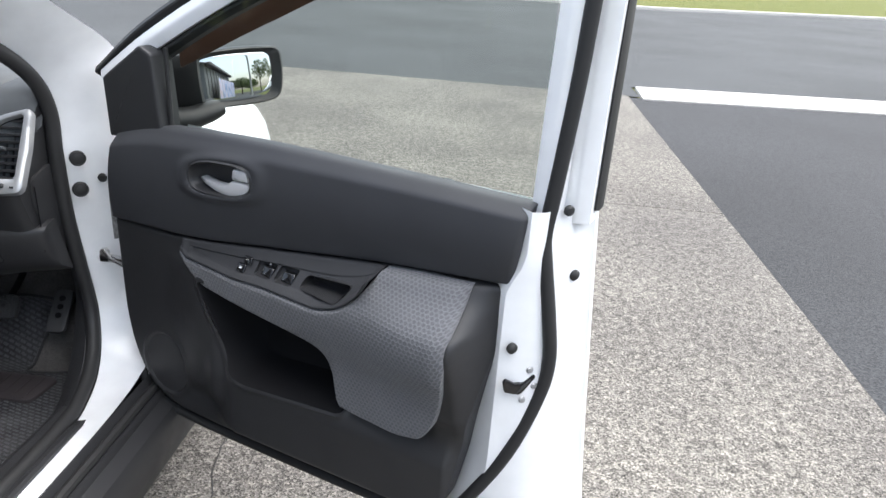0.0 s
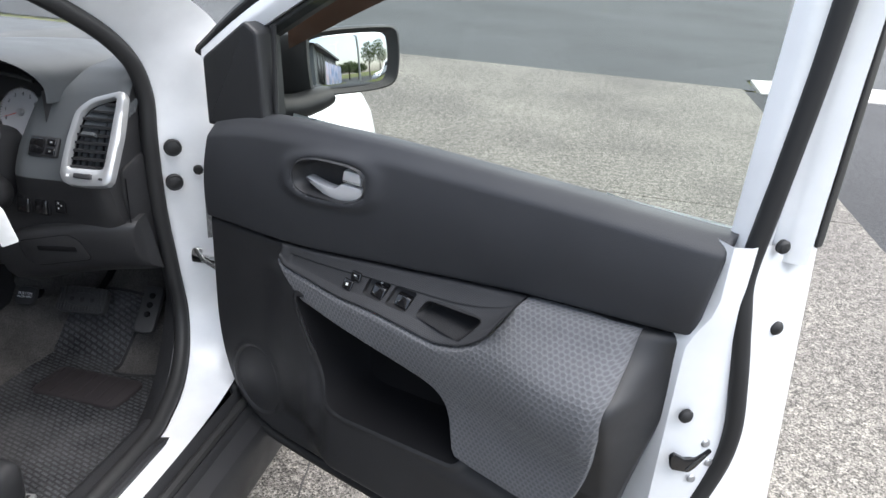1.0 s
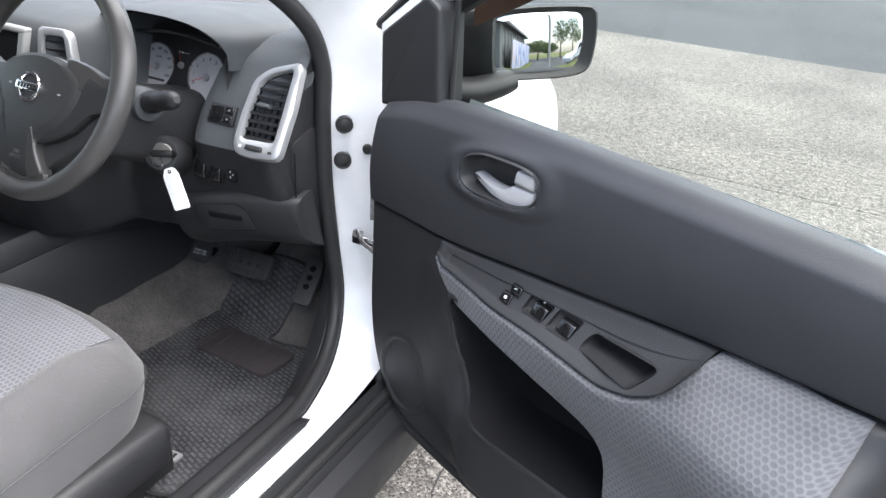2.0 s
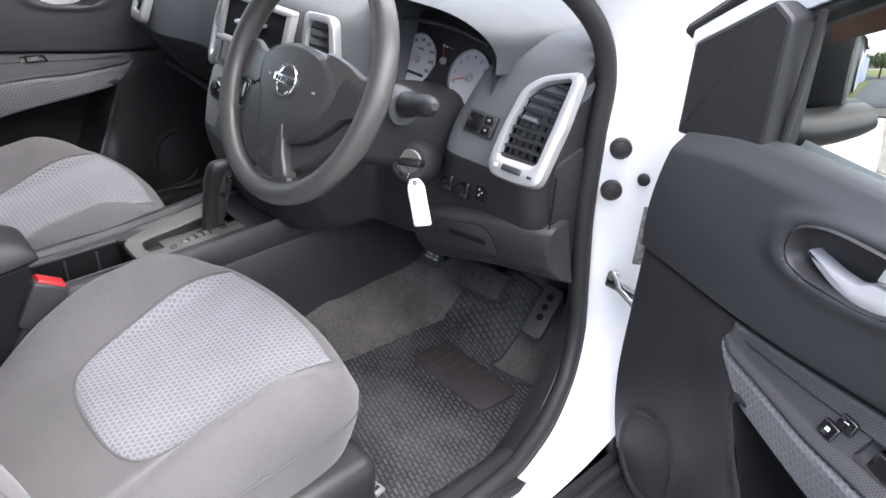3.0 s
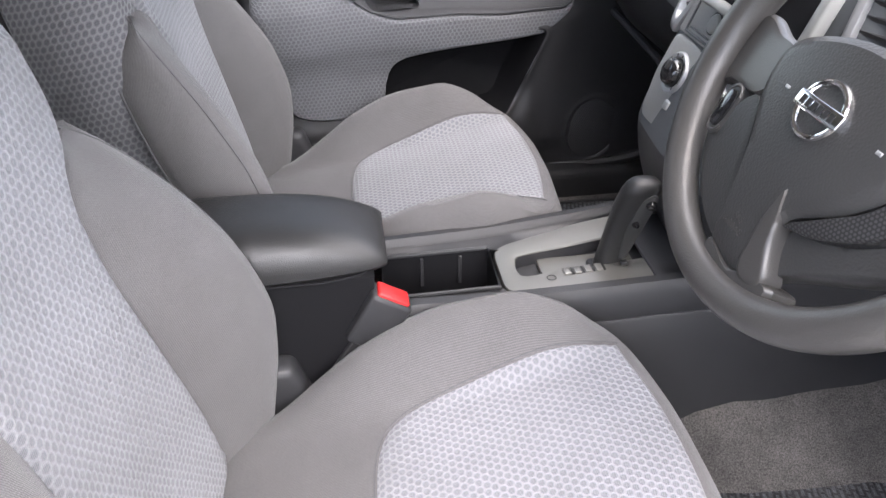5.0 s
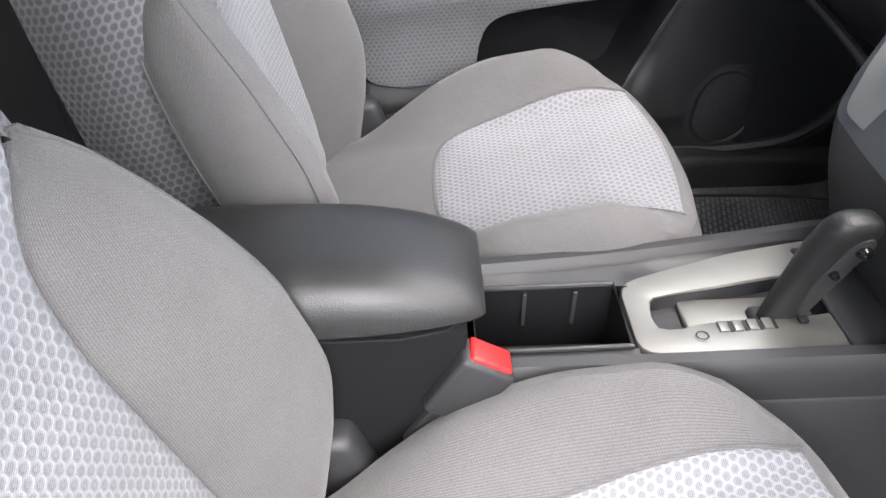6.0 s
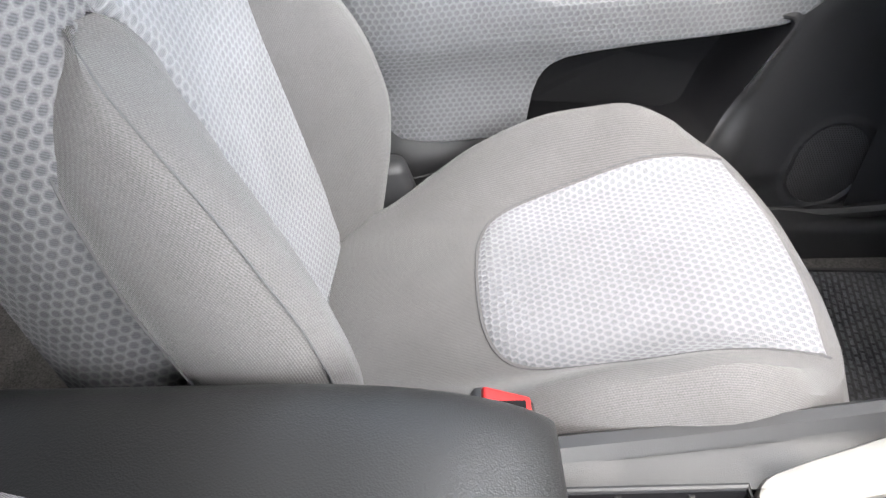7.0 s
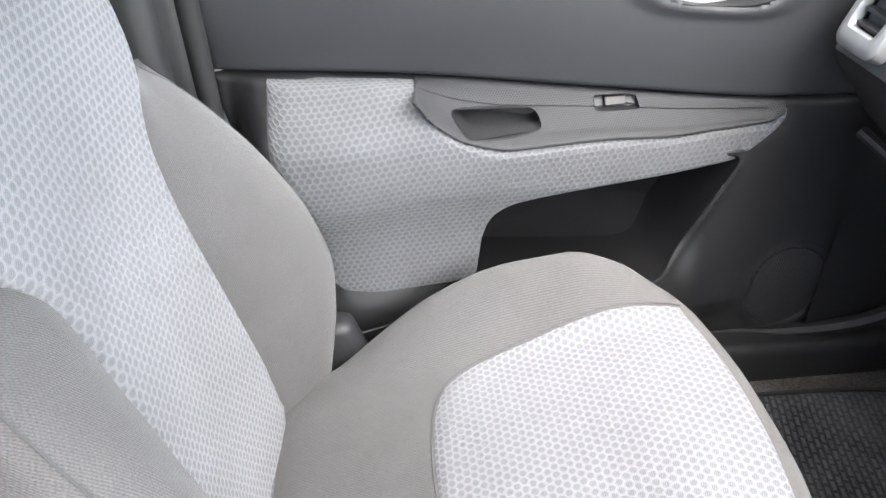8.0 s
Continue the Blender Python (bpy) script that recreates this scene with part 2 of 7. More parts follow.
SCREEN = GLASS.copy()
SCREEN.name = "clear windscreen glass"
for _q in SCREEN.node_tree.nodes:
    if _q.bl_idname == "ShaderNodeBsdfTransparent":
        _q.inputs[0].default_value = (0.83, 0.835, 0.83, 1)

TINTED = bpy.data.materials.new("dark tinted glass")
TINTED.use_nodes = True
_tb = bsdf(TINTED)
_tb.inputs["Base Color"].default_value = (0.02, 0.022, 0.022, 1)
_tb.inputs["Roughness"].default_value = 0.05
_tb.inputs["Alpha"].default_value = 0.92
SMOKED = material("smoked brown acrylic", (0.10, 0.055, 0.04), 0.15)

CONCRETE = material("exposed aggregate concrete", (0.3, 0.29, 0.27), 0.9, spec=0.2)
_v = cells(CONCRETE, 165.0)
_v2 = cells(CONCRETE, 380.0)
_s = ramp(CONCRETE, _v.outputs["Color"], [(0.15, (0.03, 0.028, 0.027)), (0.36, (0.075, 0.072, 0.067)), (0.55, (0.18, 0.173, 0.162)), (0.85, (0.37, 0.36, 0.34))])
_s2 = ramp(CONCRETE, _v2.outputs["Color"], [(0.25, (0.02, 0.0195, 0.019)), (0.65, (0.26, 0.252, 0.238))])
_k = mix(CONCRETE, 0.45, _s, _s2)
_st = ramp(CONCRETE, noisy(CONCRETE, 0.9, 6.0), [(0.3, (0.64, 0.62, 0.61)), (0.7, (0.99, 0.97, 0.92))])
_bl = ramp(CONCRETE, noisy(CONCRETE, 26.0, 8.0, rough=0.8), [(0.38, (0.34, 0.33, 0.33)), (0.5, (0.85, 0.85, 0.85)), (0.66, (1.40, 1.38, 1.33))])
_m0 = CONCRETE.node_tree.nodes.new("ShaderNodeMix")
_m0.data_type, _m0.blend_type = "RGBA", "MULTIPLY"
_m0.inputs[0].default_value = 0.8
wire(CONCRETE, _k, _m0.inputs[6])
wire(CONCRETE, _bl, _m0.inputs[7])
_k = _m0.outputs[2]
_mm = CONCRETE.node_tree.nodes.new("ShaderNodeMix")
_mm.data_type, _mm.blend_type = "RGBA", "MULTIPLY"
_mm.inputs[0].default_value = 1.0
wire(CONCRETE, _k, _mm.inputs[6])
wire(CONCRETE, _st, _mm.inputs[7])
wire(CONCRETE, _mm.outputs[2], bsdf(CONCRETE).inputs["Base Color"])
bump(CONCRETE, _v.outputs["Distance"], 0.6, 0.004)


def asphalt(name, a, b):
    m = material(name, a, 0.9, spec=0.25)
    v = cells(m, 130.0)
    big = ramp(m, noisy(m, 0.35, 6.0), [(0.3, (0.8, 0.8, 0.8)), (0.7, (1.2, 1.2, 1.2))])
    n = m.node_tree.nodes.new("ShaderNodeMix")
    n.data_type, n.blend_type = "RGBA", "MULTIPLY"
    n.inputs[0].default_value = 1.0
    wire(m, ramp(m, v.outputs["Color"], [(0.2, a), (0.8, b)]), n.inputs[6])
    wire(m, big, n.inputs[7])
    wire(m, n.outputs[2], bsdf(m).inputs["Base Color"])
    bump(m, v.outputs["Distance"], 0.5, 0.004)
    return m


ROAD = asphalt("worn grey road asphalt", (0.032, 0.035, 0.037), (0.060, 0.064, 0.067))
DRIVE = asphalt("dark driveway asphalt", (0.021, 0.022, 0.024), (0.043, 0.045, 0.048))
KERB = material("pale concrete", (0.62, 0.61, 0.58), 0.9, spec=0.2)
_n = noisy(KERB, 40.0, 6.0)
wire(KERB, ramp(KERB, _n, [(0.3, (0.36, 0.35, 0.33)), (0.7, (0.52, 0.51, 0.485))]), bsdf(KERB).inputs["Base Color"])
bump(KERB, _n, 0.4, 0.002)
GRASS = material("verge grass", (0.09, 0.12, 0.03), 0.95, spec=0.1)
_n = noisy(GRASS, 9.0, 8.0, rough=0.7)
wire(GRASS, ramp(GRASS, _n, [(0.3, (0.045, 0.060, 0.018)), (0.5, (0.10, 0.115, 0.036)), (0.7, (0.24, 0.215, 0.10))]), bsdf(GRASS).inputs["Base Color"])
bump(GRASS, _n, 1.0, 0.05)
LEAF = material("hedge leaves", (0.05, 0.08, 0.025), 0.8, spec=0.2)
wire(LEAF, ramp(LEAF, noisy(LEAF, 3.0, 5.0), [(0.3, (0.03, 0.05, 0.015)), (0.7, (0.09, 0.12, 0.04))]), bsdf(LEAF).inputs["Base Color"])
BARK = material("bark", (0.10, 0.08, 0.06), 0.9)
LINER = plain_cloth("beige roof lining", (0.42, 0.40, 0.37))
WALLPAINT = plastic("painted weatherboard", (0.17, 0.17, 0.165), 0.7, 30, 0.2)
ROOFING = plastic("dark roof sheeting", (0.06, 0.055, 0.055), 0.6, 20, 0.2)
MURAL = material("painted mural", (0.3, 0.35, 0.5), 0.7)
_mn = noisy(MURAL, 1.3, 5.0)
wire(MURAL, ramp(MURAL, _mn, [(0.3, (0.06, 0.06, 0.09)), (0.42, (0.20, 0.28, 0.50)), (0.55, (0.45, 0.48, 0.62)), (0.66, (0.60, 0.42, 0.48)), (0.8, (0.25, 0.35, 0.20))]), bsdf(MURAL).inputs["Base Color"])

# ---- geometry helpers ----
BASE = {}


def root(ob):
    while ob.parent:
        ob = ob.parent
    return ob


def thing(name, base=(0, 0, 0), label="", category="", group="", kind=""):
    e = new(name)
    e.empty_display_size = 0.05
    e.location = base
    BASE[e.name] = Vector(base)
    return tagged(e, label, category, group, kind)


def part(name, geo, mat, parent, label="", smooth=True, kind="", flat_angle=None):
    """One mesh under a thing or a part, from (vertices, faces[, uv]) in the world's axes."""
    verts, faces = geo[0], geo[1]
    base = BASE.get(root(parent).name, Vector()) if parent else Vector()
    me = bpy.data.meshes.new(name)
    me.from_pydata([tuple(Vector(v) - base) for v in verts], [], [tuple(f) for f in faces])
    if len(geo) > 2 and geo[2] is not None:
        layer = me.uv_layers.new(name="uv")
        for loop in me.loops:
            layer.data[loop.index].uv = geo[2][loop.vertex_index]
    me.materials.append(mat)
    bm = bmesh.new()
    bm.from_mesh(me)
    bmesh.ops.recalc_face_normals(bm, faces=bm.faces)
    bm.to_mesh(me)
    bm.free()
    if smooth:
        me.shade_smooth()
        me.set_sharp_from_angle(angle=radians(flat_angle or 38))
    ob = new(name, me)
    if parent:
        ob.parent = parent
    return tagged(ob, label, kind=kind)


def merge(*geos):
    v, f, u = [], [], []
    for g in geos:
        n = len(v)
        v += list(g[0])
        f += [tuple(i + n for i in q) for q in g[1]]
        u += list(g[2]) if len(g) > 2 and g[2] is not None else [(0, 0)] * len(g[0])
    return v, f, u


def moved(geo, m):
    return ([m @ Vector(v) for v in geo[0]], geo[1], geo[2] if len(geo) > 2 else None)


def mapped(geo, fn):
    return ([fn(*v) for v in geo[0]], geo[1], geo[2] if len(geo) > 2 else None)


def curve_of(points):
    """A smooth function through (x, y) points."""
    xs = np.array([p[0] for p in points], float)
    ys = np.array([p[1] for p in points], float)
    d = np.diff(ys) / np.maximum(np.diff(xs), 1e-9)
    s = np.concatenate(([d[0]], [0 if a * b <= 0 else 2 * a * b / (a + b) for a, b in zip(d[:-1], d[1:])], [d[-1]]))

    def f(x):
        x = min(max(x, xs[0]), xs[-1])
        i = min(max(int(np.searchsorted(xs, x)) - 1, 0), len(xs) - 2)
        h = xs[i + 1] - xs[i]
        t = (x - xs[i]) / h
        return float(ys[i] * (1 + 2 * t) * (1 - t) ** 2 + s[i] * h * t * (1 - t) ** 2 + ys[i + 1] * t * t * (3 - 2 * t) - s[i + 1] * h * t * t * (1 - t))
    return f


def spline(points, n, closed=False):
    """n points along a Catmull-Rom curve through the given ones."""
    p = [Vector(q) for q in points]
    k = len(p)
    out = []
    spans = k if closed else k - 1
    for j in range(n):
        x = j / (n if closed else n - 1) * spans
        i = min(int(x), spans - 1)
        t = x - i
        if closed:
            a, b, c, d = (p[(i + o) % k] for o in (-1, 0, 1, 2))
        else:
            b, c = p[i], p[i + 1]
            a = p[i - 1] if i else b * 2 - c
            d = p[i + 2] if i + 2 < k else c * 2 - b
        out.append(0.5 * (2 * b + (c - a) * t + (2 * a - 5 * b + 4 * c - d) * t * t + (3 * b - 3 * c + d - a) * t ** 3))
    return out


def sheet(rows, uv=None, closed_u=False):
    """A grid surface from rows of points."""
    nu, nv = len(rows), len(rows[0])
    v = [q for r in rows for q in r]
    f = []
    for i in range(nu - (0 if closed_u else 1)):
        for j in range(nv - 1):
            a, b = i * nv, ((i + 1) % nu) * nv
            f.append((a + j, b + j, b + j + 1, a + j + 1))
    return v, f, uv


def tube(points, r, sides=10, closed=False, flat=1.0, caps=True):
    """A round bar along points; r a radius or a list of them."""
    p = [Vector(q) for q in points]
    k = len(p)
    rr = r if isinstance(r, (list, tuple)) else [r] * k
    v, f = [], []
    ref = None
    for i in range(k):
        a, b = (p[i - 1] if i or closed else p[i]), (p[(i + 1) % k] if i < k - 1 or closed else p[i])
        d = (b - a).normalized()
        if ref is None:
            ref = d.cross(Vector((0, 0, 1)))
            if ref.length < 0.1:
                ref = d.cross(Vector((1, 0, 0)))
        ref = (ref - d * ref.dot(d)).normalized()
        side = d.cross(ref)
        for j in range(sides):
            an = 2 * math.pi * j / sides
            v.append(p[i] + (ref * math.cos(an) + side * math.sin(an) * flat) * rr[i])
    for i in range(k if closed else k - 1):
        for j in range(sides):
            a, b = i * sides, ((i + 1) % k) * sides
            f.append((a + j, a + (j + 1) % sides, b + (j + 1) % sides, b + j))
    if caps and not closed:
        f += [tuple(range(sides))[::-1], tuple(range((k - 1) * sides, k * sides))]
    return v, f


def inset(poly, d):
    """A closed 2D outline, counter-clockwise, drawn in by d."""
    n = len(poly)
    out = []
    for i in range(n):
        a, b, c = (Vector(poly[(i + o) % n]) for o in (-1, 0, 1))
        e1, e2 = (b - a).normalized(), (c - b).normalized()
        n1, n2 = Vector((-e1.y, e1.x)), Vector((-e2.y, e2.x))
        m = n1 + n2
        m = m / max(m.length_squared, 0.5) * 2 if m.length > 1e-6 else n1
        out.append(b + m * d)
    return out


def rounded(poly, r, steps=5):
    """A 2D polygon with its corners rounded; counter-clockwise."""
    n = len(poly)
    area = sum(poly[i][0] * poly[(i + 1) % n][1] - poly[(i + 1) % n][0] * poly[i][1] for i in range(n))
    if area < 0:
        poly = poly[::-1]
    out = []
    for i in range(n):
        a, b, c = (Vector(poly[(i + o) % n]) for o in (-1, 0, 1))
        q = min(r, (a - b).length * 0.45, (c - b).length * 0.45)
        s, e = b + (a - b).normalized() * q, b + (c - b).normalized() * q
        for k in range(steps + 1):
            t = k / steps
            out.append((1 - t) ** 2 * s + 2 * t * (1 - t) * b + t * t * e)
    return out


def prism(poly, c0, c1, bevel=0.0, to=None):
    """A plate with that 2D outline from height c0 to c1 (its face), the face's edge bevelled."""
    rings = [(poly, c0), (poly, c1 - bevel if c1 > c0 else c1 + bevel)]
    if bevel:
        s = 1 if c1 > c0 else -1
        rings += [(inset(poly, bevel * 0.3), c1 - s * bevel * 0.3), (inset(poly, bevel), c1)]
    n = len(poly)
    v = [(p[0], p[1], c) for ring, c in rings for p in ring]
    f = [(k * n + i, k * n + (i + 1) % n, (k + 1) * n + (i + 1) % n, (k + 1) * n + i) for k in range(len(rings) - 1) for i in range(n)]
    f += [tuple(range(n))[::-1], tuple(range((len(rings) - 1) * n, len(rings) * n))]
    if to:
        v = [to(*q) for q in v]
    return v, f, [(p[0], p[1]) for ring, c in rings for p in ring]


def box(x0, x1, y0, y1, z0, z1, r=0.004):
    """A block with rounded edges."""
    bm = bmesh.new()
    bmesh.ops.create_cube(bm, size=1)
    for q in bm.verts:
        q.co = Vector(((x0 + x1) / 2 + q.co.x * (x1 - x0), (y0 + y1) / 2 + q.co.y * (y1 - y0), (z0 + z1) / 2 + q.co.z * (z1 - z0)))
    if r:
        bmesh.ops.bevel(bm, geom=bm.edges[:], offset=r, segments=3, profile=0.5, affect="EDGES")
    bm.verts.ensure_lookup_table()
    out = [q.co.copy() for q in bm.verts], [tuple(q.index for q in fc.verts) for fc in bm.faces], [(q.co.x, q.co.y) for q in bm.verts]
    bm.free()
    return out


def frame_at(o, ex, ez):
    """A matrix at o with its x axis along ex and z as near ez as may be."""
    x = Vector(ex).normalized()
    y = Vector(ez).cross(x).normalized()
    z = x.cross(y)
    return Matrix.Translation(o) @ Matrix((x, y, z)).transposed().to_4x4()


def lathe(profile, sides=24):
    """Turned about z, from (radius, z) points."""
    rows = [[(r * math.cos(2 * math.pi * i / sides), r * math.sin(2 * math.pi * i / sides), z) for r, z in profile] for i in range(sides)]
    v, f, _ = sheet(rows, closed_u=True)
    return v, f


def words(name, text, size, mat, m, parent, align="CENTER"):
    """Flat lettering as a mesh, in the xy plane of m."""
    c = bpy.data.curves.new(name, "FONT")
    c.body, c.size, c.align_x, c.align_y, c.extrude = text, size, align, "CENTER", 0.0002
    c.resolution_u = 3
    tmp = bpy.data.objects.new(name, c)
    me = bpy.data.meshes.new_from_object(tmp)
    bpy.data.objects.remove(tmp)
    base = BASE.get(root(parent).name, Vector())
    me.transform(Matrix.Translation(-base) @ m)
    me.materials.clear()
    me.materials.append(mat)
    ob = new(name, me)
    ob.parent = parent
    return ob


def smooth01(x):
    x = min(max(x, 0.0), 1.0)
    return x * x * (3 - 2 * x)


def inside_dist(poly, x, y):
    """Signed distance to a closed polygon, positive inside."""
    best, ins = 1e9, False
    n = len(poly)
    for i in range(n):
        ax, ay = poly[i][0], poly[i][1]
        bx, by = poly[(i + 1) % n][0], poly[(i + 1) % n][1]
        dx, dy = bx - ax, by - ay
        t = min(max(((x - ax) * dx + (y - ay) * dy) / (dx * dx + dy * dy + 1e-12), 0), 1)
        best = min(best, math.hypot(x - ax - t * dx, y - ay - t * dy))
        if (ay > y) != (by > y) and x < (bx - ax) * (y - ay) / (by - ay) + ax:
            ins = not ins
    return best if ins else -best


def nearest_on(poly, x, y):
    """The point of a closed polygon's outline that lies nearest."""
    best, at = 1e9, (x, y)
    for i in range(len(poly)):
        ax, ay = poly[i][0], poly[i][1]
        dx, dy = poly[(i + 1) % len(poly)][0] - ax, poly[(i + 1) % len(poly)][1] - ay
        t = min(max(((x - ax) * dx + (y - ay) * dy) / (dx * dx + dy * dy + 1e-12), 0), 1)
        d = math.hypot(x - ax - t * dx, y - ay - t * dy)
        if d < best:
            best, at = d, (ax + t * dx, ay + t * dy)
    return at


def pillow(outline, centre, top, edge, bottom, rings=14, wall=3, tuck=0.0):
    """A stuffed form over a star-shaped 2D outline: top(x, y) is its height, edge its edge radius, bottom the height of its foot."""
    n = len(outline)
    v, f, uv = [], [], []
    c = Vector(centre)
    rs = [1 - (1 - k / rings) ** 1.6 for k in range(rings + 1)]
    radius = [1.0 - q for q in rs]
    for k in range(wall, 0, -1):
        for p in outline:
            zt = top(p[0], p[1]) - edge
            zb = bottom(p[0], p[1]) if callable(bottom) else bottom
            g = tuck * (k / wall) ** 2
            v.append((p[0] + (c.x - p[0]) * g, p[1] + (c.y - p[1]) * g, zt + (zb - zt) * k / wall))
            out_ = (Vector((p[0], p[1])) - c).normalized() * (zt - v[-1][2] + edge * 0.57)
            uv.append((p[0] + out_.x, p[1] + out_.y))
    for q in radius[:-1]:
        for p in outline:
            x, y = c.x + (p[0] - c.x) * q, c.y + (p[1] - c.y) * q
            e = (1 - q) * math.hypot(p[0] - c.x, p[1] - c.y)
            e = min(e, edge)
            v.append((x, y, top(x, y) - edge + math.sqrt(max(edge ** 2 - (edge - e) ** 2, 0))))
            out_ = (Vector((p[0], p[1])) - c).normalized() * (edge * math.asin(min((edge - e) / edge, 1.0)) - (edge - e))
            uv.append((x + out_.x, y + out_.y))
    v.append((c.x, c.y, top(c.x, c.y)))
    uv.append((c.x, c.y))
    layers = wall + rings
    for k in range(layers - 1):
        for i in range(n):
            f.append((k * n + i, k * n + (i + 1) % n, (k + 1) * n + (i + 1) % n, (k + 1) * n + i))
    last = (layers - 1) * n
    f += [(last + i, last + (i + 1) % n, len(v) - 1) for i in range(n)]
    return v, f, uv

# ---- the ground and the street ----
def slab_mesh(x0, x1, y0, y1, z):
    return box(x0, x1, y0, y1, z - 0.12, z, 0.006)


ground = part("ground", ([(-400, -400, -0.03), (400, -400, -0.03), (400, 400, -0.03), (-400, 400, -0.03)], [(0, 1, 2, 3)]), GRASS, None, smooth=False)
tagged(ground, "flat grass land reaching to the horizon", "ground", kind="structure")
ex, ey = Vector((0.989, 0.148, 0)), Vector((-0.148, 0.989, 0))
r0 = Vector((3.2, 9.2, 0))
road = part("road", ([(-200, 8.62, -0.012), (3.2, 8.62, -0.012), (3.2, 9.35, -0.012), tuple(r0 + ex * 300)[:2] + (-0.012,), tuple(r0 + ex * 300 + ey * 150)[:2] + (-0.012,), (7.0, 29.0, -0.012), (-200, 29.0, -0.012)], [(0, 1, 2, 5, 6), (2, 3, 4, 5)]), ROAD, None, smooth=False)
tagged(road, "worn grey asphalt road with faint wheel tracks", "road", kind="structure")
driveway = part("driveway", ([(3.05, -40, -0.006), (60, -40, -0.006), (60, 15.6, -0.006), (3.2, 8.5, -0.006), (3.05, 8.5, -0.006)], [(0, 1, 2, 3, 4)]), DRIVE, None, smooth=False)
tagged(driveway, "dark asphalt driveway beside the concrete", "driveway", kind="structure")
kerb_strip = part("kerb", prism([Vector(p) for p in [(3.2, 8.40), (43.2, 8.40 + 0.125 * 40), (43.2, 9.28 + 0.15 * 40), (3.24, 9.28)]], -0.1, 0.012, 0.01), KERB, None)
tagged(kerb_strip, "pale concrete gutter strip along the road", "kerb", kind="structure")
verge = part("verge", prism([Vector(p) for p in [(-200, 29.2), (6.9, 29.2), (7.2 + 0.871 * 250, 29.2 + 0.491 * 250), (-200, 260)]], -0.1, 0.09, 0.05), GRASS, None)
tagged(verge, "strip of green and yellowing grass beyond the road", "grass verge", kind="structure")
far_kerb = part("kerb", prism([Vector(p) for p in [(-200, 28.8), (7.0, 28.8), (7.3 + 0.871 * 250, 28.9 + 0.491 * 250), (7.2 + 0.871 * 250, 29.25 + 0.491 * 250), (6.9, 29.2), (-200, 29.2)]], -0.1, 0.10, 0.02), KERB, None)
tagged(far_kerb, "low pale concrete kerb on the far side", "kerb", kind="structure")
pavement = thing("pavement", (0, 0, 0), "exposed aggregate concrete parking slab", "pavement", kind="structure")
for x0, x1 in ((-3.4, 3.05),):
    for y0, y1 in ((-8.4, -4.16), (-4.152, 0.09), (0.098, 4.345), (4.353, 8.6)):
        part("slab", slab_mesh(x0, x1, y0, y1, 0.0), CONCRETE, pavement)
crack = spline([(0.93, 0.4, 0.0015), (0.86, 1.0, 0.0015), (0.9, 1.35, 0.0015), (0.84, 1.6, 0.0015), (0.88, 1.9, 0.0015), (0.83, 2.6, 0.0015), (0.90, 3.4, 0.0015)], 60)
crack = [p + Vector((random.uniform(-0.006, 0.006), 0, 0)) for p in crack]
part("crack", sheet([[p + Vector((-0.0022, 0, 0)), p + Vector((0.0022, 0, 0))] for p in crack]), INK, pavement, "fine dark crack in the concrete")


# ---- the car's body ----
car = thing("car", (0, 1.0, 0), "white car with its driver's door wide open", "car")


def loft_body(name, inner, outer, n, mat, label="", bulge=0.0, mid=5):
    a, b = spline(inner, n), spline(outer, n)
    rows = []
    for p, q in zip(a, b):
        row = []
        for k in range(mid + 1):
            t = k / mid
            row.append(p.lerp(q, t) + Vector((bulge, -bulge, 0)) * math.sin(math.pi * t))
        rows.append(row)
    return part(name, sheet(rows), mat, car, label)


PIN = [(0.47, 0.35, 1.43), (0.50, 0.75, 1.40), (0.55, 1.08, 1.29), (0.58, 1.27, 1.20), (0.598, 1.375, 1.12), (0.605, 1.412, 1.04), (0.605, 1.412, 0.94), (0.605, 1.418, 0.80),
       (0.608, 1.435, 0.66), (0.618, 1.452, 0.54), (0.648, 1.39, 0.435), (0.682, 1.27, 0.388), (0.70, 1.10, 0.380), (0.70, 0.50, 0.380), (0.70, -0.20, 0.380)]
POUT = [(0.58, 0.35, 1.50), (0.62, 0.75, 1.47), (0.68, 1.15, 1.35), (0.70, 1.36, 1.25), (0.715, 1.50, 1.16), (0.73, 1.53, 1.04), (0.73, 1.53, 0.94), (0.73, 1.53, 0.80),
        (0.735, 1.53, 0.66), (0.74, 1.52, 0.54), (0.752, 1.46, 0.44), (0.762, 1.36, 0.407), (0.774, 1.12, 0.40), (0.774, 0.50, 0.40), (0.774, -0.20, 0.40)]
loft_body("door_pillar", PIN, POUT, 90, WHITE, "white painted door pillar and sill", 0.006, 8)
part("door_seal", tube(spline([(p[0] - (0.002 if i < 9 else 0.012), p[1] - 0.014, p[2] + (0.012 if i > 9 else 0)) for i, p in enumerate(PIN)], 110), 0.0165, 10), RUBBER, car, "black rubber seal round the door opening")
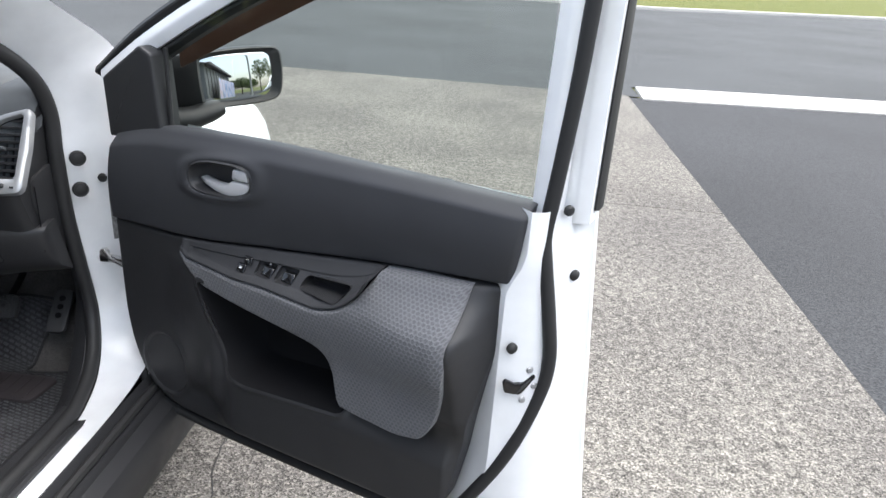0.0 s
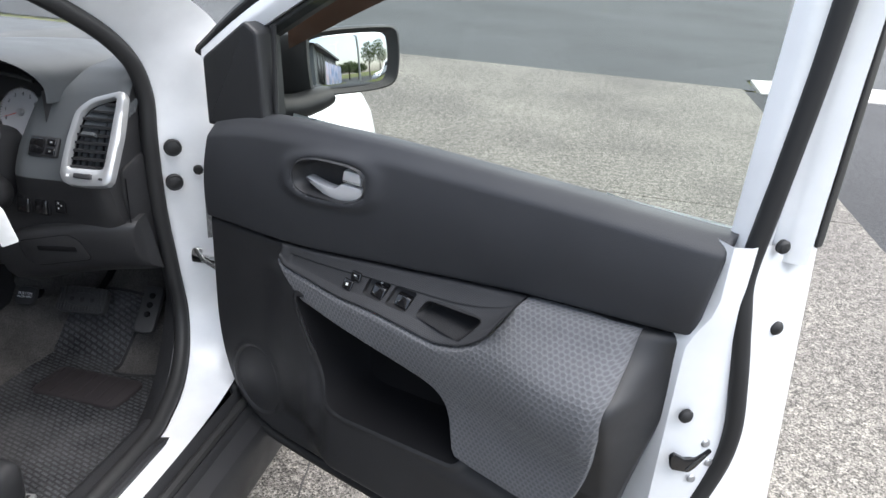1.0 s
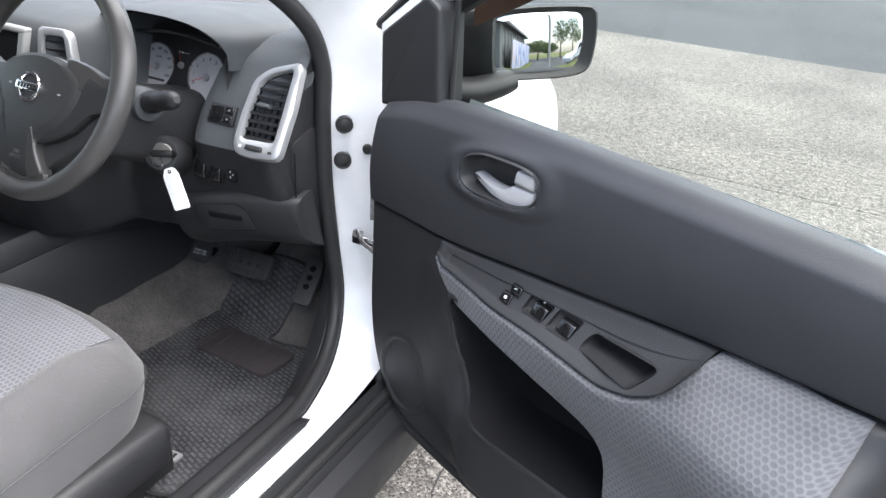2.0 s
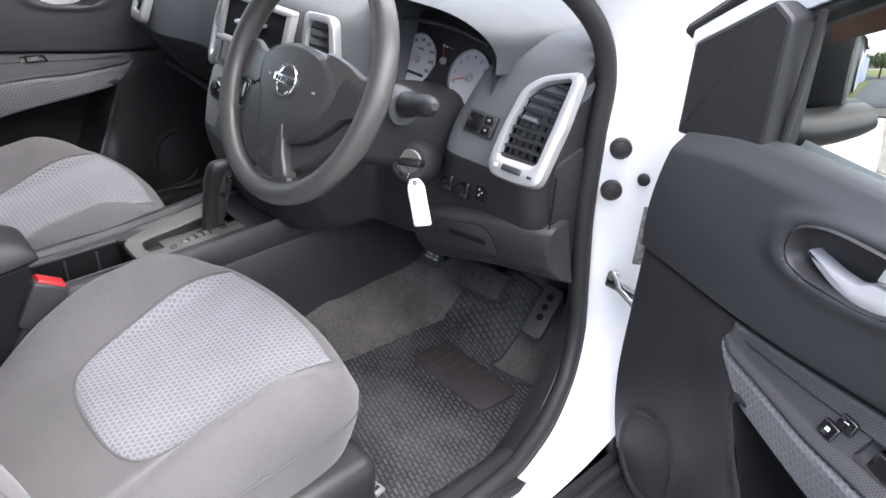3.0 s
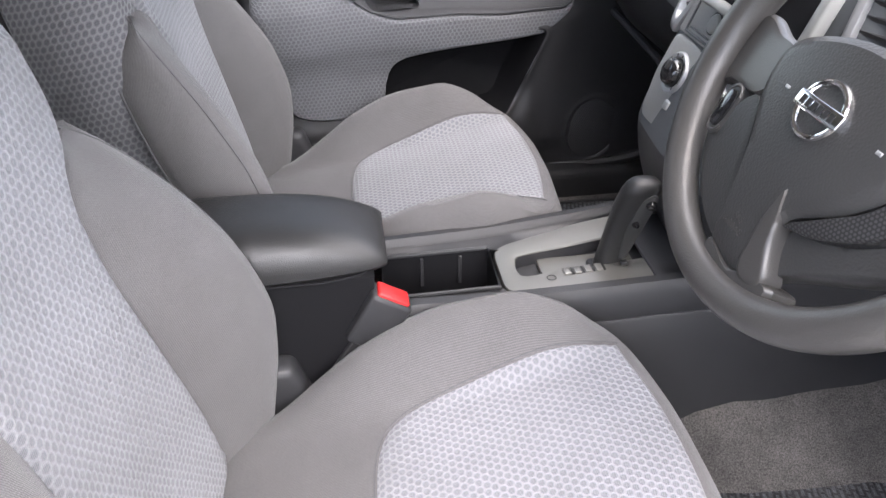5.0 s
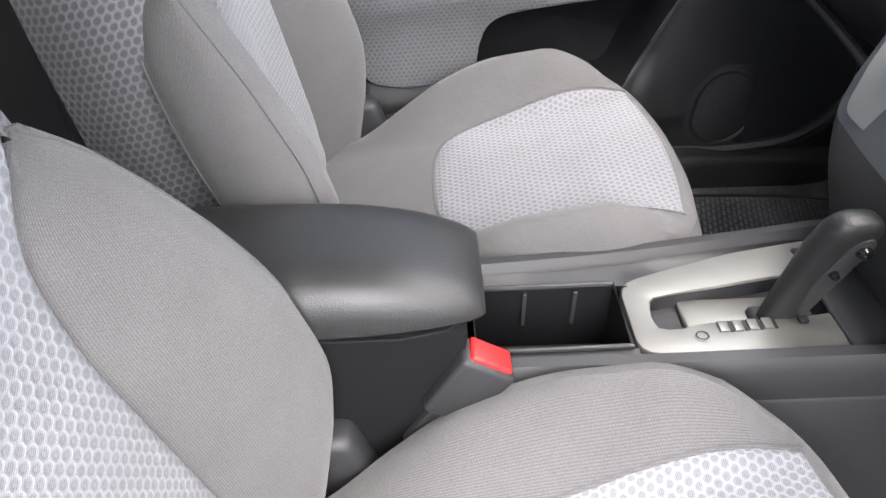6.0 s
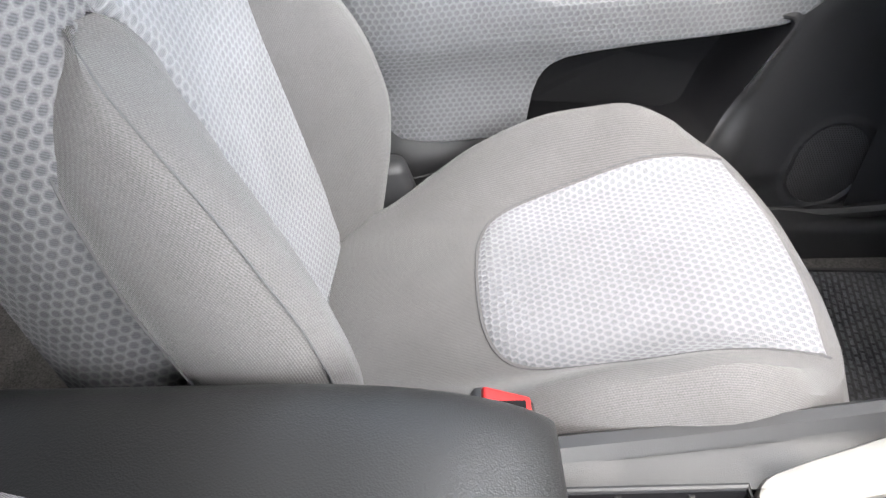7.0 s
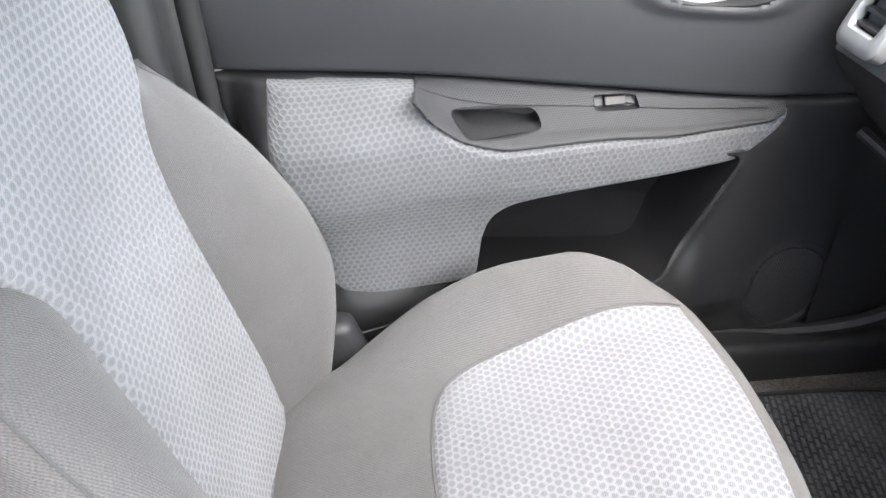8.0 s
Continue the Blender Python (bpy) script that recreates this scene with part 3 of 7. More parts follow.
# sill below the opening
rows = []
for y in np.linspace(1.62, -0.6, 24):
    rows.append([(x, y, z) for x, z in ((0.774, 0.400), (0.781, 0.392), (0.786, 0.378), (0.792, 0.372), (0.806, 0.371), (0.812, 0.366), (0.816, 0.352), (0.830, 0.348), (0.850, 0.342), (0.862, 0.325), (0.866, 0.29), (0.860, 0.23), (0.83, 0.19), (0.7, 0.18))])
part("sill_cover", sheet(rows), BLACK, car, "black plastic sill cover below the door")
part("sill_seal", tube([(0.798, y, 0.380) for y in np.linspace(1.5, -0.6, 12)], 0.011, 8), RUBBER, car)
rows = []
for y in np.linspace(1.225, -0.2, 20):
    e = 0.0 if y < 1.2 else (y - 1.2) * 0.8
    rows.append([(x, y, z) for x, z in ((0.60, 0.335), (0.622, 0.372), (0.640, 0.392), (0.652, 0.395), (0.690, 0.392 - e), (0.716, 0.398 - e), (0.722, 0.392 - e), (0.722, 0.378))])
part("scuff_plate", sheet(rows), BLACK, car, "black plastic sill scuff plate")
# kick panel beside the footwell
kick = [[(0.60, 1.42, z), (0.585, 1.50, z), (0.58, 1.62, z), (0.57, 1.75, z)] for z in (0.30, 0.45, 0.6, 0.72)]
part("kick_panel", sheet(kick), BLACK, car)
kl = spline([(0.602, 1.420, 0.70), (0.606, 1.432, 0.62), (0.614, 1.446, 0.54), (0.640, 1.385, 0.44), (0.672, 1.27, 0.394), (0.69, 1.15, 0.388)], 30)
kr = spline([(0.56, 1.45, 0.70), (0.555, 1.46, 0.62), (0.555, 1.46, 0.54), (0.575, 1.37, 0.41), (0.60, 1.25, 0.350), (0.61, 1.15, 0.338)], 30)
part("kick_trim", sheet([[a, a.lerp(b, 0.35) + Vector((0.0, -0.012, 0.010)), a.lerp(b, 0.7) + Vector((0, -0.008, 0.006)), b] for a, b in zip(kl, kr)]), BLACK, car, "black plastic footwell side trim")
for y, z, x, r in ((1.424, 0.930, 0.638, 0.0175), (1.419, 0.858, 0.638, 0.0175), (1.462, 0.876, 0.668, 0.010)):
    plug = lathe([(0, 0.006), (r * 0.6, 0.006), (r * 0.75, 0.004), (r * 0.86, 0.005), (r, 0.003), (r, -0.004)], 20)
    part("plug", moved(plug, frame_at((x + 0.004, y - 0.009, z), (0.76, 0.65, 0), (0.65, -0.76, 0)) @ pose(0, 0, 0)), RUBBER, car, "black rubber hole plug")
part("data_sticker", moved(box(-0.012, 0.012, -0.055, 0.055, 0, 0.001, 0), frame_at((0.700, 1.446, 0.785), (0.73, 0.68, 0), (0.68, -0.73, 0))), STICKER, car, "grey printed data sticker", smooth=False)
# door check strap and hinge bolt
part("check_strap", merge(box(0.655, 0.735, 1.425, 1.433, 0.672, 0.692, 0.002), moved(lathe([(0, .012), (.009, .012), (.011, .008), (.011, 0)], 10), frame_at((0.665, 1.438, 0.694), (1, 0, 0), (0, -1, 0.2))), tube([(0.665, 1.43, 0.70), (0.69, 1.415, 0.685), (0.74, 1.40, 0.676)], 0.005, 8)), CHROME, car, "steel door check strap")
# roof, rear and floor pan
rows = []
for y in np.linspace(1.0, -1.2, 12):
    rows.append([(x, y, 1.52 - 0.10 * (x / 0.6) ** 4 - 0.03 * max(0, y - 0.4)) for x in np.linspace(-0.62, 0.60, 14)])
part("roof", sheet(rows), WHITE, car)
part("roof_lining", mapped(sheet(rows), lambda x, y, z: (x * 0.98, y, z - 0.035)), LINER, car, "pale beige roof lining")
part("b_pillar", box(0.60, 0.70, -0.16, 0.10, 0.38, 1.05, 0.02), BLACK, car)
part("b_pillar_upper", mapped(box(0.60, 0.68, -0.12, 0.06, 1.0, 1.46, 0.015), lambda x, y, z: (x - (z - 1.0) * 0.22, y, z)), BLACK, car)
part("b_pillar", box(-0.76, -0.690, -0.05, 0.402, 0.36, 1.05, 0.02), BLACK, car, "black plastic pillar trim")
part("pillar_cover", box(-0.74, -0.665, -0.05, 0.375, 0.36, 1.05, 0.03), BLACK, car, "black plastic pillar trim")
part("b_pillar_upper", mapped(box(-0.74, -0.665, 0.0, 0.36, 1.0, 1.46, 0.03), lambda x, y, z: (x + (z - 1.0) * 0.22, y - (z - 1.0) * 0.1, z)), BLACK, car, "black plastic pillar trim")
part("rear_bulkhead", box(-0.72, 0.70, -0.95, -0.90, 0.25, 1.05, 0.02), BLACK, car)
part("rear_side", box(0.66, 0.76, -0.92, -0.02, 0.38, 1.02, 0.02), BLACK, car)
part("rear_side", box(-0.82, -0.72, -0.92, -0.02, 0.38, 1.02, 0.02), BLACK, car)
part("tailgate", box(-0.74, 0.72, -1.25, -1.2, 0.3, 0.95, 0.02), WHITE, car)
part("rear_window", sheet([[(x, -1.22, z) for z in (0.94, 1.2, 1.48)] for x in np.linspace(-0.70, 0.68, 6)]), TINTED, car, "dark tinted rear window")
for s, o in ((1, 0.0), (-1, -0.04)):
    part("rear_side_window", sheet([[(s * (0.70 - 0.22 * (z - 1.0)) + o, y, z) for z in (1.0, 1.2, 1.48)] for y in np.linspace(0.02, -1.22, 8)]), TINTED, car, "dark tinted rear side window")
for s, o in ((1, 0.0), (-1, -0.04)):
    part("quarter_panel", box(min(s * 0.66, s * 0.72) + o, max(s * 0.66, s * 0.72) + o, -1.22, -0.90, 0.3, 0.98, 0.02), BLACK, car)
# floor pan carpet with the tunnel
rows = []
for y in np.linspace(-0.9, 1.80, 50):
    row = []
    for x in np.linspace(-0.74, 0.70, 40):
        z = 0.318
        t = abs(x + 0.02)
        z += 0.125 * smooth01((0.24 - t) / 0.13) * smooth01((y - 0.95) / 0.25)
        z += 0.17 * smooth01((0.10 - t) / 0.05) * (1 - smooth01((y - 0.95) / 0.25))
        if y > 1.46:
            z += (y - 1.46) * 0.95
        row.append((x, y, z))
    rows.append(row)
uv = [(p[0], p[1]) for r in rows for p in r]
part("carpet", sheet(rows, uv), CARPET, car, "charcoal footwell carpet")
part("firewall", sheet([[(x, 1.80, z) for z in (0.3, 0.6, 0.9, 1.05)] for x in np.linspace(-0.74, 0.74, 6)]), DARK, car)
part("underbody", box(-0.78, 0.80, -1.2, 2.6, 0.22, 0.30, 0.02), DARK, car)


plan = curve_of([(1.56, 0.842), (1.9, 0.845), (2.1, 0.832), (2.3, 0.795), (2.5, 0.722), (2.68, 0.60), (2.80, 0.44)])
crown = curve_of([(1.56, 1.03), (1.9, 0.99), (2.2, 0.945), (2.5, 0.87), (2.80, 0.74)])


def fender(side):
    rows = []
    for y in np.linspace(1.56, 2.80, 34):
        zt, xo = crown(y), plan(y)
        arch = max(0.0, 1 - ((y - 2.02) / 0.33) ** 2)
        zb = 0.24 + 0.42 * math.sqrt(arch)
        row = [(xo * 0.72, zt + 0.010), (xo * 0.80, zt + 0.004), (xo * 0.87, zt - 0.012), (xo * 0.925, zt - 0.040), (xo * 0.965, zt - 0.090), (xo - 0.012, zt - 0.15), (xo - 0.003, zt - 0.22), (xo, max(zt - 0.30, zb + 0.02)), (xo, max(0.55, zb + 0.01)), (xo - 0.004, max(0.42, zb)), (xo - 0.02, zb), (xo - 0.08, zb)]
        rows.append([(side * x - (0.03 if side < 0 else 0), y, z) for x, z in row])
    return part("fender", sheet(rows), WHITE, car, "glossy white front fender")


fender(1)
fender(-1)
rows = [[(x * plan(y) * 0.73 - (0.03 * (1 - x) / 2), y, crown(y) + 0.010 + 0.035 * (1 - x * x)) for x in np.linspace(-1, 1, 16)] for y in np.linspace(1.78, 2.80, 16)]
part("bonnet", sheet(rows), WHITE, car, "white bonnet")
part("front_bumper", sheet([[(x, 2.80 + 0.09 * (1 - (x / 0.47) ** 2), 0.74), (x, 2.83 + 0.09 * (1 - (x / 0.47) ** 2), 0.55), (x, 2.82 + 0.08 * (1 - (x / 0.47) ** 2), 0.30), (x, 2.70, 0.22)] for x in np.linspace(-0.47, 0.44, 14)]), WHITE, car)
for s, o in ((1, 0.0), (-1, -0.03)):
    ty = lathe([(0.19, -0.09), (0.26, -0.095), (0.30, -0.08), (0.305, 0.0), (0.30, 0.08), (0.26, 0.095), (0.19, 0.09)], 32)
    rimgeo = lathe([(0.0, 0.03), (0.05, 0.04), (0.12, 0.02), (0.18, 0.05), (0.19, 0.08)], 32)
    for yy in (2.02, -0.62):
        m = Matrix.Translation((s * 0.72 + o, yy, 0.305)) @ pose(0, 0, 0, 0, s * 90, 0)
        w = part("wheel", moved(ty, m), RUBBER, car, "black rubber tyre")
        part("rim", moved(rimgeo, m), SILVER, w, "silver wheel rim")
# windscreen, pillars on the far side, glass
ws = [[(x * (1 - 0.12 * t), 1.86 - 0.92 * t, 1.05 + 0.43 * t - 0.02 * (x / 0.6) ** 2) for x in np.linspace(-0.68, 0.64, 14)] for t in np.linspace(0, 1, 10)]
screen = part("windscreen", sheet(ws), SCREEN, car, "clear curved windscreen")
loft_body("far_pillar", [(-p[0] - 0.05, p[1], p[2]) for p in PIN[:10]], [(-p[0] - 0.05, p[1], p[2]) for p in POUT[:10]], 40, WHITE, "white pillar behind the far door")
part("far_seal", tube(spline([(-p[0] - 0.04, p[1] - 0.012, p[2]) for p in PIN], 60), 0.0135, 8), RUBBER, car)
part("far_kick_panel", merge(sheet([[(-0.715, y, z) for z in (0.30, 0.6, 0.8, 1.0)] for y in (1.28, 1.45, 1.62, 1.82)]), sheet([[(x, 1.335, z) for z in (0.33, 0.6, 0.8, 1.0)] for x in (-0.715, -0.74, -0.80)])), BLACK, car, "black plastic footwell side trim")
part("far_seal", tube([(-0.703, 0.404, z) for z in np.linspace(0.37, 1.06, 12)], 0.014, 10), RUBBER, car, "black rubber seal beside the pillar")
part("far_sill", box(-0.84, -0.68, -0.9, 1.5, 0.25, 0.39, 0.02), BLACK, car)
for s, o in ((1, 0.0), (-1, -0.05)):
    part("pillar_trim", sheet([[(s * (p[0] - 0.02) + o, p[1] + 0.0, p[2]), (s * (p[0] - 0.05) + o, p[1] + 0.05, p[2] + 0.01), (s * (p[0] - 0.03) + o, p[1] + 0.14, p[2] + 0.02)] for p in spline(PIN[:6], 20)]), LINER, car)


# ---- doors ----
def door(side, m, label, closed):
    """A front door in its own axes: u from the hinge to its rear edge, w inwards, z up."""
    d = new("hinged_door")
    d.empty_display_size = 0.05
    d.matrix_basis = m
    BASE[d.name] = Vector()
    tagged(d, label, "car door", "front doors")

    def to(u, w, z):
        return (u, side * w, z)

    def patch(name, u0, u1, top, bot, wf, mat, nu=60, nz=26, roll=0.012, depth=0.03, lab="", parent=None, holes=(), rake=0.0, lead=0.0):
        us = [u0 + (u1 - u0) * (0.5 - 0.5 * math.cos(math.pi * i / nu)) * 0.5 + (u1 - u0) * (i / nu) * 0.5 for i in range(nu + 1)]
        rows, uv, cut = [], [], set()
        for i in range(-1, nu + 2):
            u_row = us[min(max(i, 0), nu)]
            zt, zb = top(u_row), bot(u_row)
            row = []
            run, last = 0.0, None
            for j in range(-1, nz + 2):
                t = min(max(j, 0), nz) / nz
                u, z = u_row, zb + (zt - zb) * t
                for hole in holes:
                    if inside_dist(hole, u, z) > 0:
                        u, z = nearest_on(hole, u, z)
                        cut.add(len(uv))
                        break
                e = min(u - u0, u1 - u, (z - zb), (zt - z))
                e = min(max(e, 0), roll)
                w = wf(u, z) - (roll - math.sqrt(max(roll ** 2 - (roll - e) ** 2, 0)))
                if i in (-1, nu + 1) or j in (-1, nz + 1):
                    w -= depth
                row.append(to(u - rake * (1 - t) * smooth01((u - 0.6) / (u1 - 0.6)) + lead * t * (1 - smooth01((u - u0) / 0.15)), w, z))
                run += math.hypot(z - last[0], w - last[1]) if last else zb
                last = (z, w)
                uv.append((u, run))
            rows.append(row)
        v, f, uv = sheet(rows, uv)
        f = [q for q in f if not all(k in cut for k in q)]
        return part(name, (v, f, uv), mat, parent or d, lab)

    def well(name, hole, wf, depth, mat, lab="", shrink=0.0, lip=0.002):
        """A pocket behind a hole: its rounded rim, walls and floor."""
        c = (sum(p[0] for p in hole) / len(hole), sum(p[1] for p in hole) / len(hole))
        rows = []
        for p in hole:
            q = (p[0] + (c[0] - p[0]) * shrink, p[1] + (c[1] - p[1]) * shrink)
            w = wf(p[0], p[1])
            m = (q[0] * 0.9 + c[0] * 0.1, q[1] * 0.9 + c[1] * 0.1)
            rows.append([to(p[0] + (p[0] - c[0]) * 0.01, w - 0.001, p[1] + (p[1] - c[1]) * 0.01), to(p[0], w + lip, p[1]), to(p[0] * 0.985 + c[0] * 0.015, w - 0.001, p[1] * 0.985 + c[1] * 0.015), to(q[0], w - depth * 0.9, q[1]), to(m[0], wf(*m) - depth, m[1]), to(c[0], wf(*c) - depth, c[1])])
        return part(name, sheet(rows, closed_u=True), mat, d, lab)

    seam = curve_of([(-0.02, 0.815), (0.21, 0.822), (0.45, 0.852), (0.72, 0.888), (0.89, 0.902), (0.97, 0.908)])
    if closed:
        seam = curve_of([(-0.02, 0.806), (0.21, 0.811), (0.45, 0.838), (0.72, 0.873), (0.89, 0.886), (0.97, 0.891)])
    belt = curve_of([(-0.02, 1.005), (0.03, 1.022), (0.19, 1.048), (0.46, 1.057), (0.75, 1.055), (0.97, 1.050)])

    def upper_w(u, z):
        k = (z - seam(u)) / max(belt(u) - seam(u), 0.01)
        w = 0.012 * math.sin(math.pi * min(max(k, 0), 1)) - 0.016 * smooth01((k - 0.84) / 0.16) + 0.010
        r = (abs((u - 0.340) / 0.076) ** 2.8 + abs((z - 0.977 - 0.10 * (u - 0.340)) / 0.032) ** 2.8) ** (1 / 2.8)
        return w + 0.007 * math.exp(-((r - 1.22) / 0.26) ** 2) - 0.034 * smooth01((1.05 - r) / 0.08) - 0.004 * smooth01((u - 0.92) / 0.05) ** 2

    patch("upper_trim", 0.0, 0.969, belt, lambda u: seam(u) + 0.001, upper_w, VINYL, 190, 60, 0.009, 0.022, rake=0.018, lead=0.026, lab="soft black vinyl upper door trim")

    # pod with the switches
    pod_low = curve_of([(0.205, 0.800), (0.235, 0.783), (0.35, 0.782), (0.49, 0.792), (0.585, 0.792), (0.64, 0.806), (0.69, 0.842), (0.718, 0.886)])

    pod_amp = curve_of([(0.20, 0.014), (0.30, 0.030), (0.40, 0.050), (0.50, 0.065), (0.60, 0.078), (0.70, 0.092), (0.82, 0.116), (0.9, 0.120)])

    def swell(u):
        return (pod_amp(u) - 0.012) / 0.108

    def pod_w(u, z):
        lo, hi = pod_low(u), seam(u)
        k = min(max((z - lo) / max(hi - lo, 0.004), 0), 1)
        w = 0.010 + (0.004 + 0.098 * swell(u)) * (1 - k) ** 1.25
        lip = math.exp(-((z - lo - 0.004) / 0.006) ** 2) + 0.7 * math.exp(-((u - 0.222) / 0.008) ** 2)
        return w + 0.0045 * min(lip, 1) - 0.003 * smooth01((k - 0.16) / 0.06) * smooth01((0.66 - k) / 0.05) * smooth01((u - 0.235) / 0.01)

    cup = rounded([(0.547, 0.808), (0.645, 0.812), (0.668, 0.840), (0.555, 0.829)] if closed else [(0.547, 0.810), (0.645, 0.814), (0.668, 0.846), (0.555, 0.834)], 0.010, 4)
    wells = [rounded([(0.428, 0.804), (0.472, 0.806), (0.480, 0.832), (0.432, 0.829)], 0.005, 3), rounded([(0.482, 0.806), (0.526, 0.808), (0.534, 0.836), (0.488, 0.833)], 0.005, 3)] if side < 0 else [rounded([(0.415, 0.815), (0.475, 0.818), (0.478, 0.835), (0.420, 0.832)], 0.005, 3)]

    patch("switch_panel", 0.212, 0.712, lambda u: seam(u) - 0.002, lambda u: min(pod_low(u), seam(u) - 0.006), pod_w, POD, 200, 56, 0.005, 0.02, "patterned black armrest panel with a pull cup", holes=[cup] + wells)
    well("pull_cup", cup, pod_w, 0.042, BLACK, "deep black pull cup", 0.04, 0.0035)
    for q in wells:
        well("switch_well", q, pod_w, 0.010, BLACK, "sunken switch surround", 0.02, 0.0015)
    if side < 0:
        for u, z in ((0.392, 0.806), (0.404, 0.822)):
            b = part("window_switch", mapped(box(u - 0.011, u + 0.011, z - 0.007, z + 0.007, 0, 0.006, 0.002), lambda a, b, c: to(a, pod_w(a, b) + c - 0.001, b)), GLOSS, d, "small black switch with a white mark")
            part("mark", mapped(box(u - 0.0035, u + 0.0025, z - 0.001, z + 0.0025, 0.0058, 0.0064, 0), lambda a, b, c: to(a, pod_w(a, b) + c - 0.001, b)), PRINT, b, smooth=False)
        for u, z in ((0.460, 0.816), (0.514, 0.819)):
            part("window_switch", mapped(box(u - 0.017, u + 0.012, z - 0.009, z + 0.006, -0.010, 0.003, 0.002), lambda a, b, c: to(a, pod_w(a, b) + c - 0.25 * abs(a - u), b)), GLOSS, d, "black rocker switch")
        part("mark", mapped(box(0.453, 0.457, 0.823, 0.827, -0.008, -0.007, 0), lambda a, b, c: to(a, pod_w(a, b) + c, b)), PRINT, d, smooth=False)
    else:
        part("window_switch", mapped(box(0.433, 0.462, 0.820, 0.831, -0.016, -0.003, 0.002), lambda a, b, c: to(a, pod_w(a, b) + c, b)), BLACK, d, "black rocker switch")

    # cloth pad
    pad_top = curve_of([(0.205, 0.798), (0.235, 0.781), (0.35, 0.780), (0.49, 0.790), (0.585, 0.790), (0.64, 0.804), (0.69, 0.840), (0.716, 0.884), (0.74, 0.892), (0.888, 0.902)])
    pad_edge = pad_top
    pad_top = lambda u: min(pad_edge(u), seam(u) - 0.003)
    pad_bot = curve_of([(0.205, 0.790), (0.225, 0.764), (0.283, 0.728), (0.463, 0.718), (0.575, 0.703), (0.606, 0.688), (0.624, 0.655), (0.636, 0.572), (0.75, 0.564), (0.815, 0.575), (0.850, 0.62), (0.872, 0.70), (0.888, 0.80)])
    prof = curve_of([(0.54, 0.060), (0.60, 0.066), (0.66, 0.072), (0.70, 0.086), (0.74, 0.108), (0.79, 0.119), (0.815, 0.116), (0.84, 0.098), (0.87, 0.058), (0.905, 0.026)])

    def pad_w(u, z):
        base = prof(z + 0.012 * smooth01((0.62 - u) / 0.2))
        return 0.010 + (base - 0.010) * (0.06 + 0.94 * swell(u)) - (0.012 * smooth01((u - 0.855) / 0.04))

    patch("cloth_pad", 0.207, 0.886, pad_top, pad_bot, pad_w, DOOR_DOT, 130, 44, 0.009, 0.03, "dark grey honeycomb cloth armrest pad")

    # lower moulding with the map pocket
    low_bot = curve_of([(0.0, 0.70), (0.006, 0.60), (0.020, 0.50), (0.048, 0.428), (0.085, 0.384), (0.168, 0.358), (0.40, 0.352), (0.75, 0.360), (0.84, 0.385), (0.875, 0.44), (0.905, 0.62), (0.955, 0.86)])
    pocket = rounded([(0.262, 0.742), (0.463, 0.736), (0.60, 0.72), (0.645, 0.66), (0.645, 0.555), (0.395, 0.541), (0.352, 0.548), (0.325, 0.590)], 0.02, 5)
    speaker = (0.125, 0.478)
    block = curve_of([(0.52, 0.030), (0.62, 0.044), (0.70, 0.066), (0.76, 0.092), (0.795, 0.102), (0.815, 0.098), (0.84, 0.066), (0.87, 0.030), (0.90, 0.006)])

    def low_w(u, z):
        w = 0.004
        w += 0.045 * smooth01((0.62 - z) / 0.10) * smooth01((z - 0.36) / 0.05) * smooth01((u - 0.25) / 0.12) * (1 - smooth01((u - 0.87) / 0.05))
        w += 0.020 * smooth01((0.34 - u) / 0.05) * smooth01((u - 0.14) / 0.12) * smooth01((0.80 - z) / 0.05) * smooth01((z - 0.42) / 0.06)
        w += max(block(z), 0.0) * smooth01((u - 0.80) / 0.05) * (1 - smooth01((u - 0.885) / 0.055)) * smooth01((z - 0.54) / 0.10)
        k = inside_dist(pocket, u, z)
        w += 0.007 * math.exp(-((k + 0.004) / 0.008) ** 2)
        r = math.hypot((u - speaker[0]) / 0.066, (z - speaker[1]) / 0.078)
        w += 0.004 * math.exp(-((r - 1.08) / 0.07) ** 2) - 0.004 * smooth01((1.0 - r) / 0.08)
        return w

    patch("lower_trim", 0.0, 0.955, lambda u: seam(u) - 0.001, low_bot, low_w, BLACK, 200, 100, 0.012, 0.04, "black moulded lower door trim with a map pocket", holes=[pocket])
    # Pocket shade is put into the colour: blacker than the surrounding trim.
    well("map_pocket", pocket, low_w, 0.105, DARK, "black map pocket, darkened for the shade inside", 0.03, 0.002)
    rows, uv = [], []
    for a in np.linspace(0, 2 * math.pi, 49):
        row = []
        for r in np.linspace(0.02, 1.0, 10):
            p = (speaker[0] + 0.064 * r * math.cos(a), speaker[1] + 0.076 * r * math.sin(a))
            row.append(to(p[0], low_w(*speaker) + 0.006 * (1 - r * r) + 0.004, p[1]))
            uv.append(p)
        rows.append(row)
    part("speaker_grille", sheet(rows, uv), GRILLE, d, "black perforated speaker grille")

    # inner handle in its bowl
    bowl = [(0.340 + 0.076 * math.copysign(abs(math.cos(a)) ** 0.71, math.cos(a)), 0.977 + 0.032 * math.copysign(abs(math.sin(a)) ** 0.71, math.sin(a)) + 0.0076 * math.cos(a)) for a in np.linspace(0, 2 * math.pi, 56, endpoint=False)]
    def ring_of(s, w0):
        return [to(0.340 + (p[0] - 0.340) * s, w0, 0.977 + (p[1] - 0.977) * s) for p in bowl]
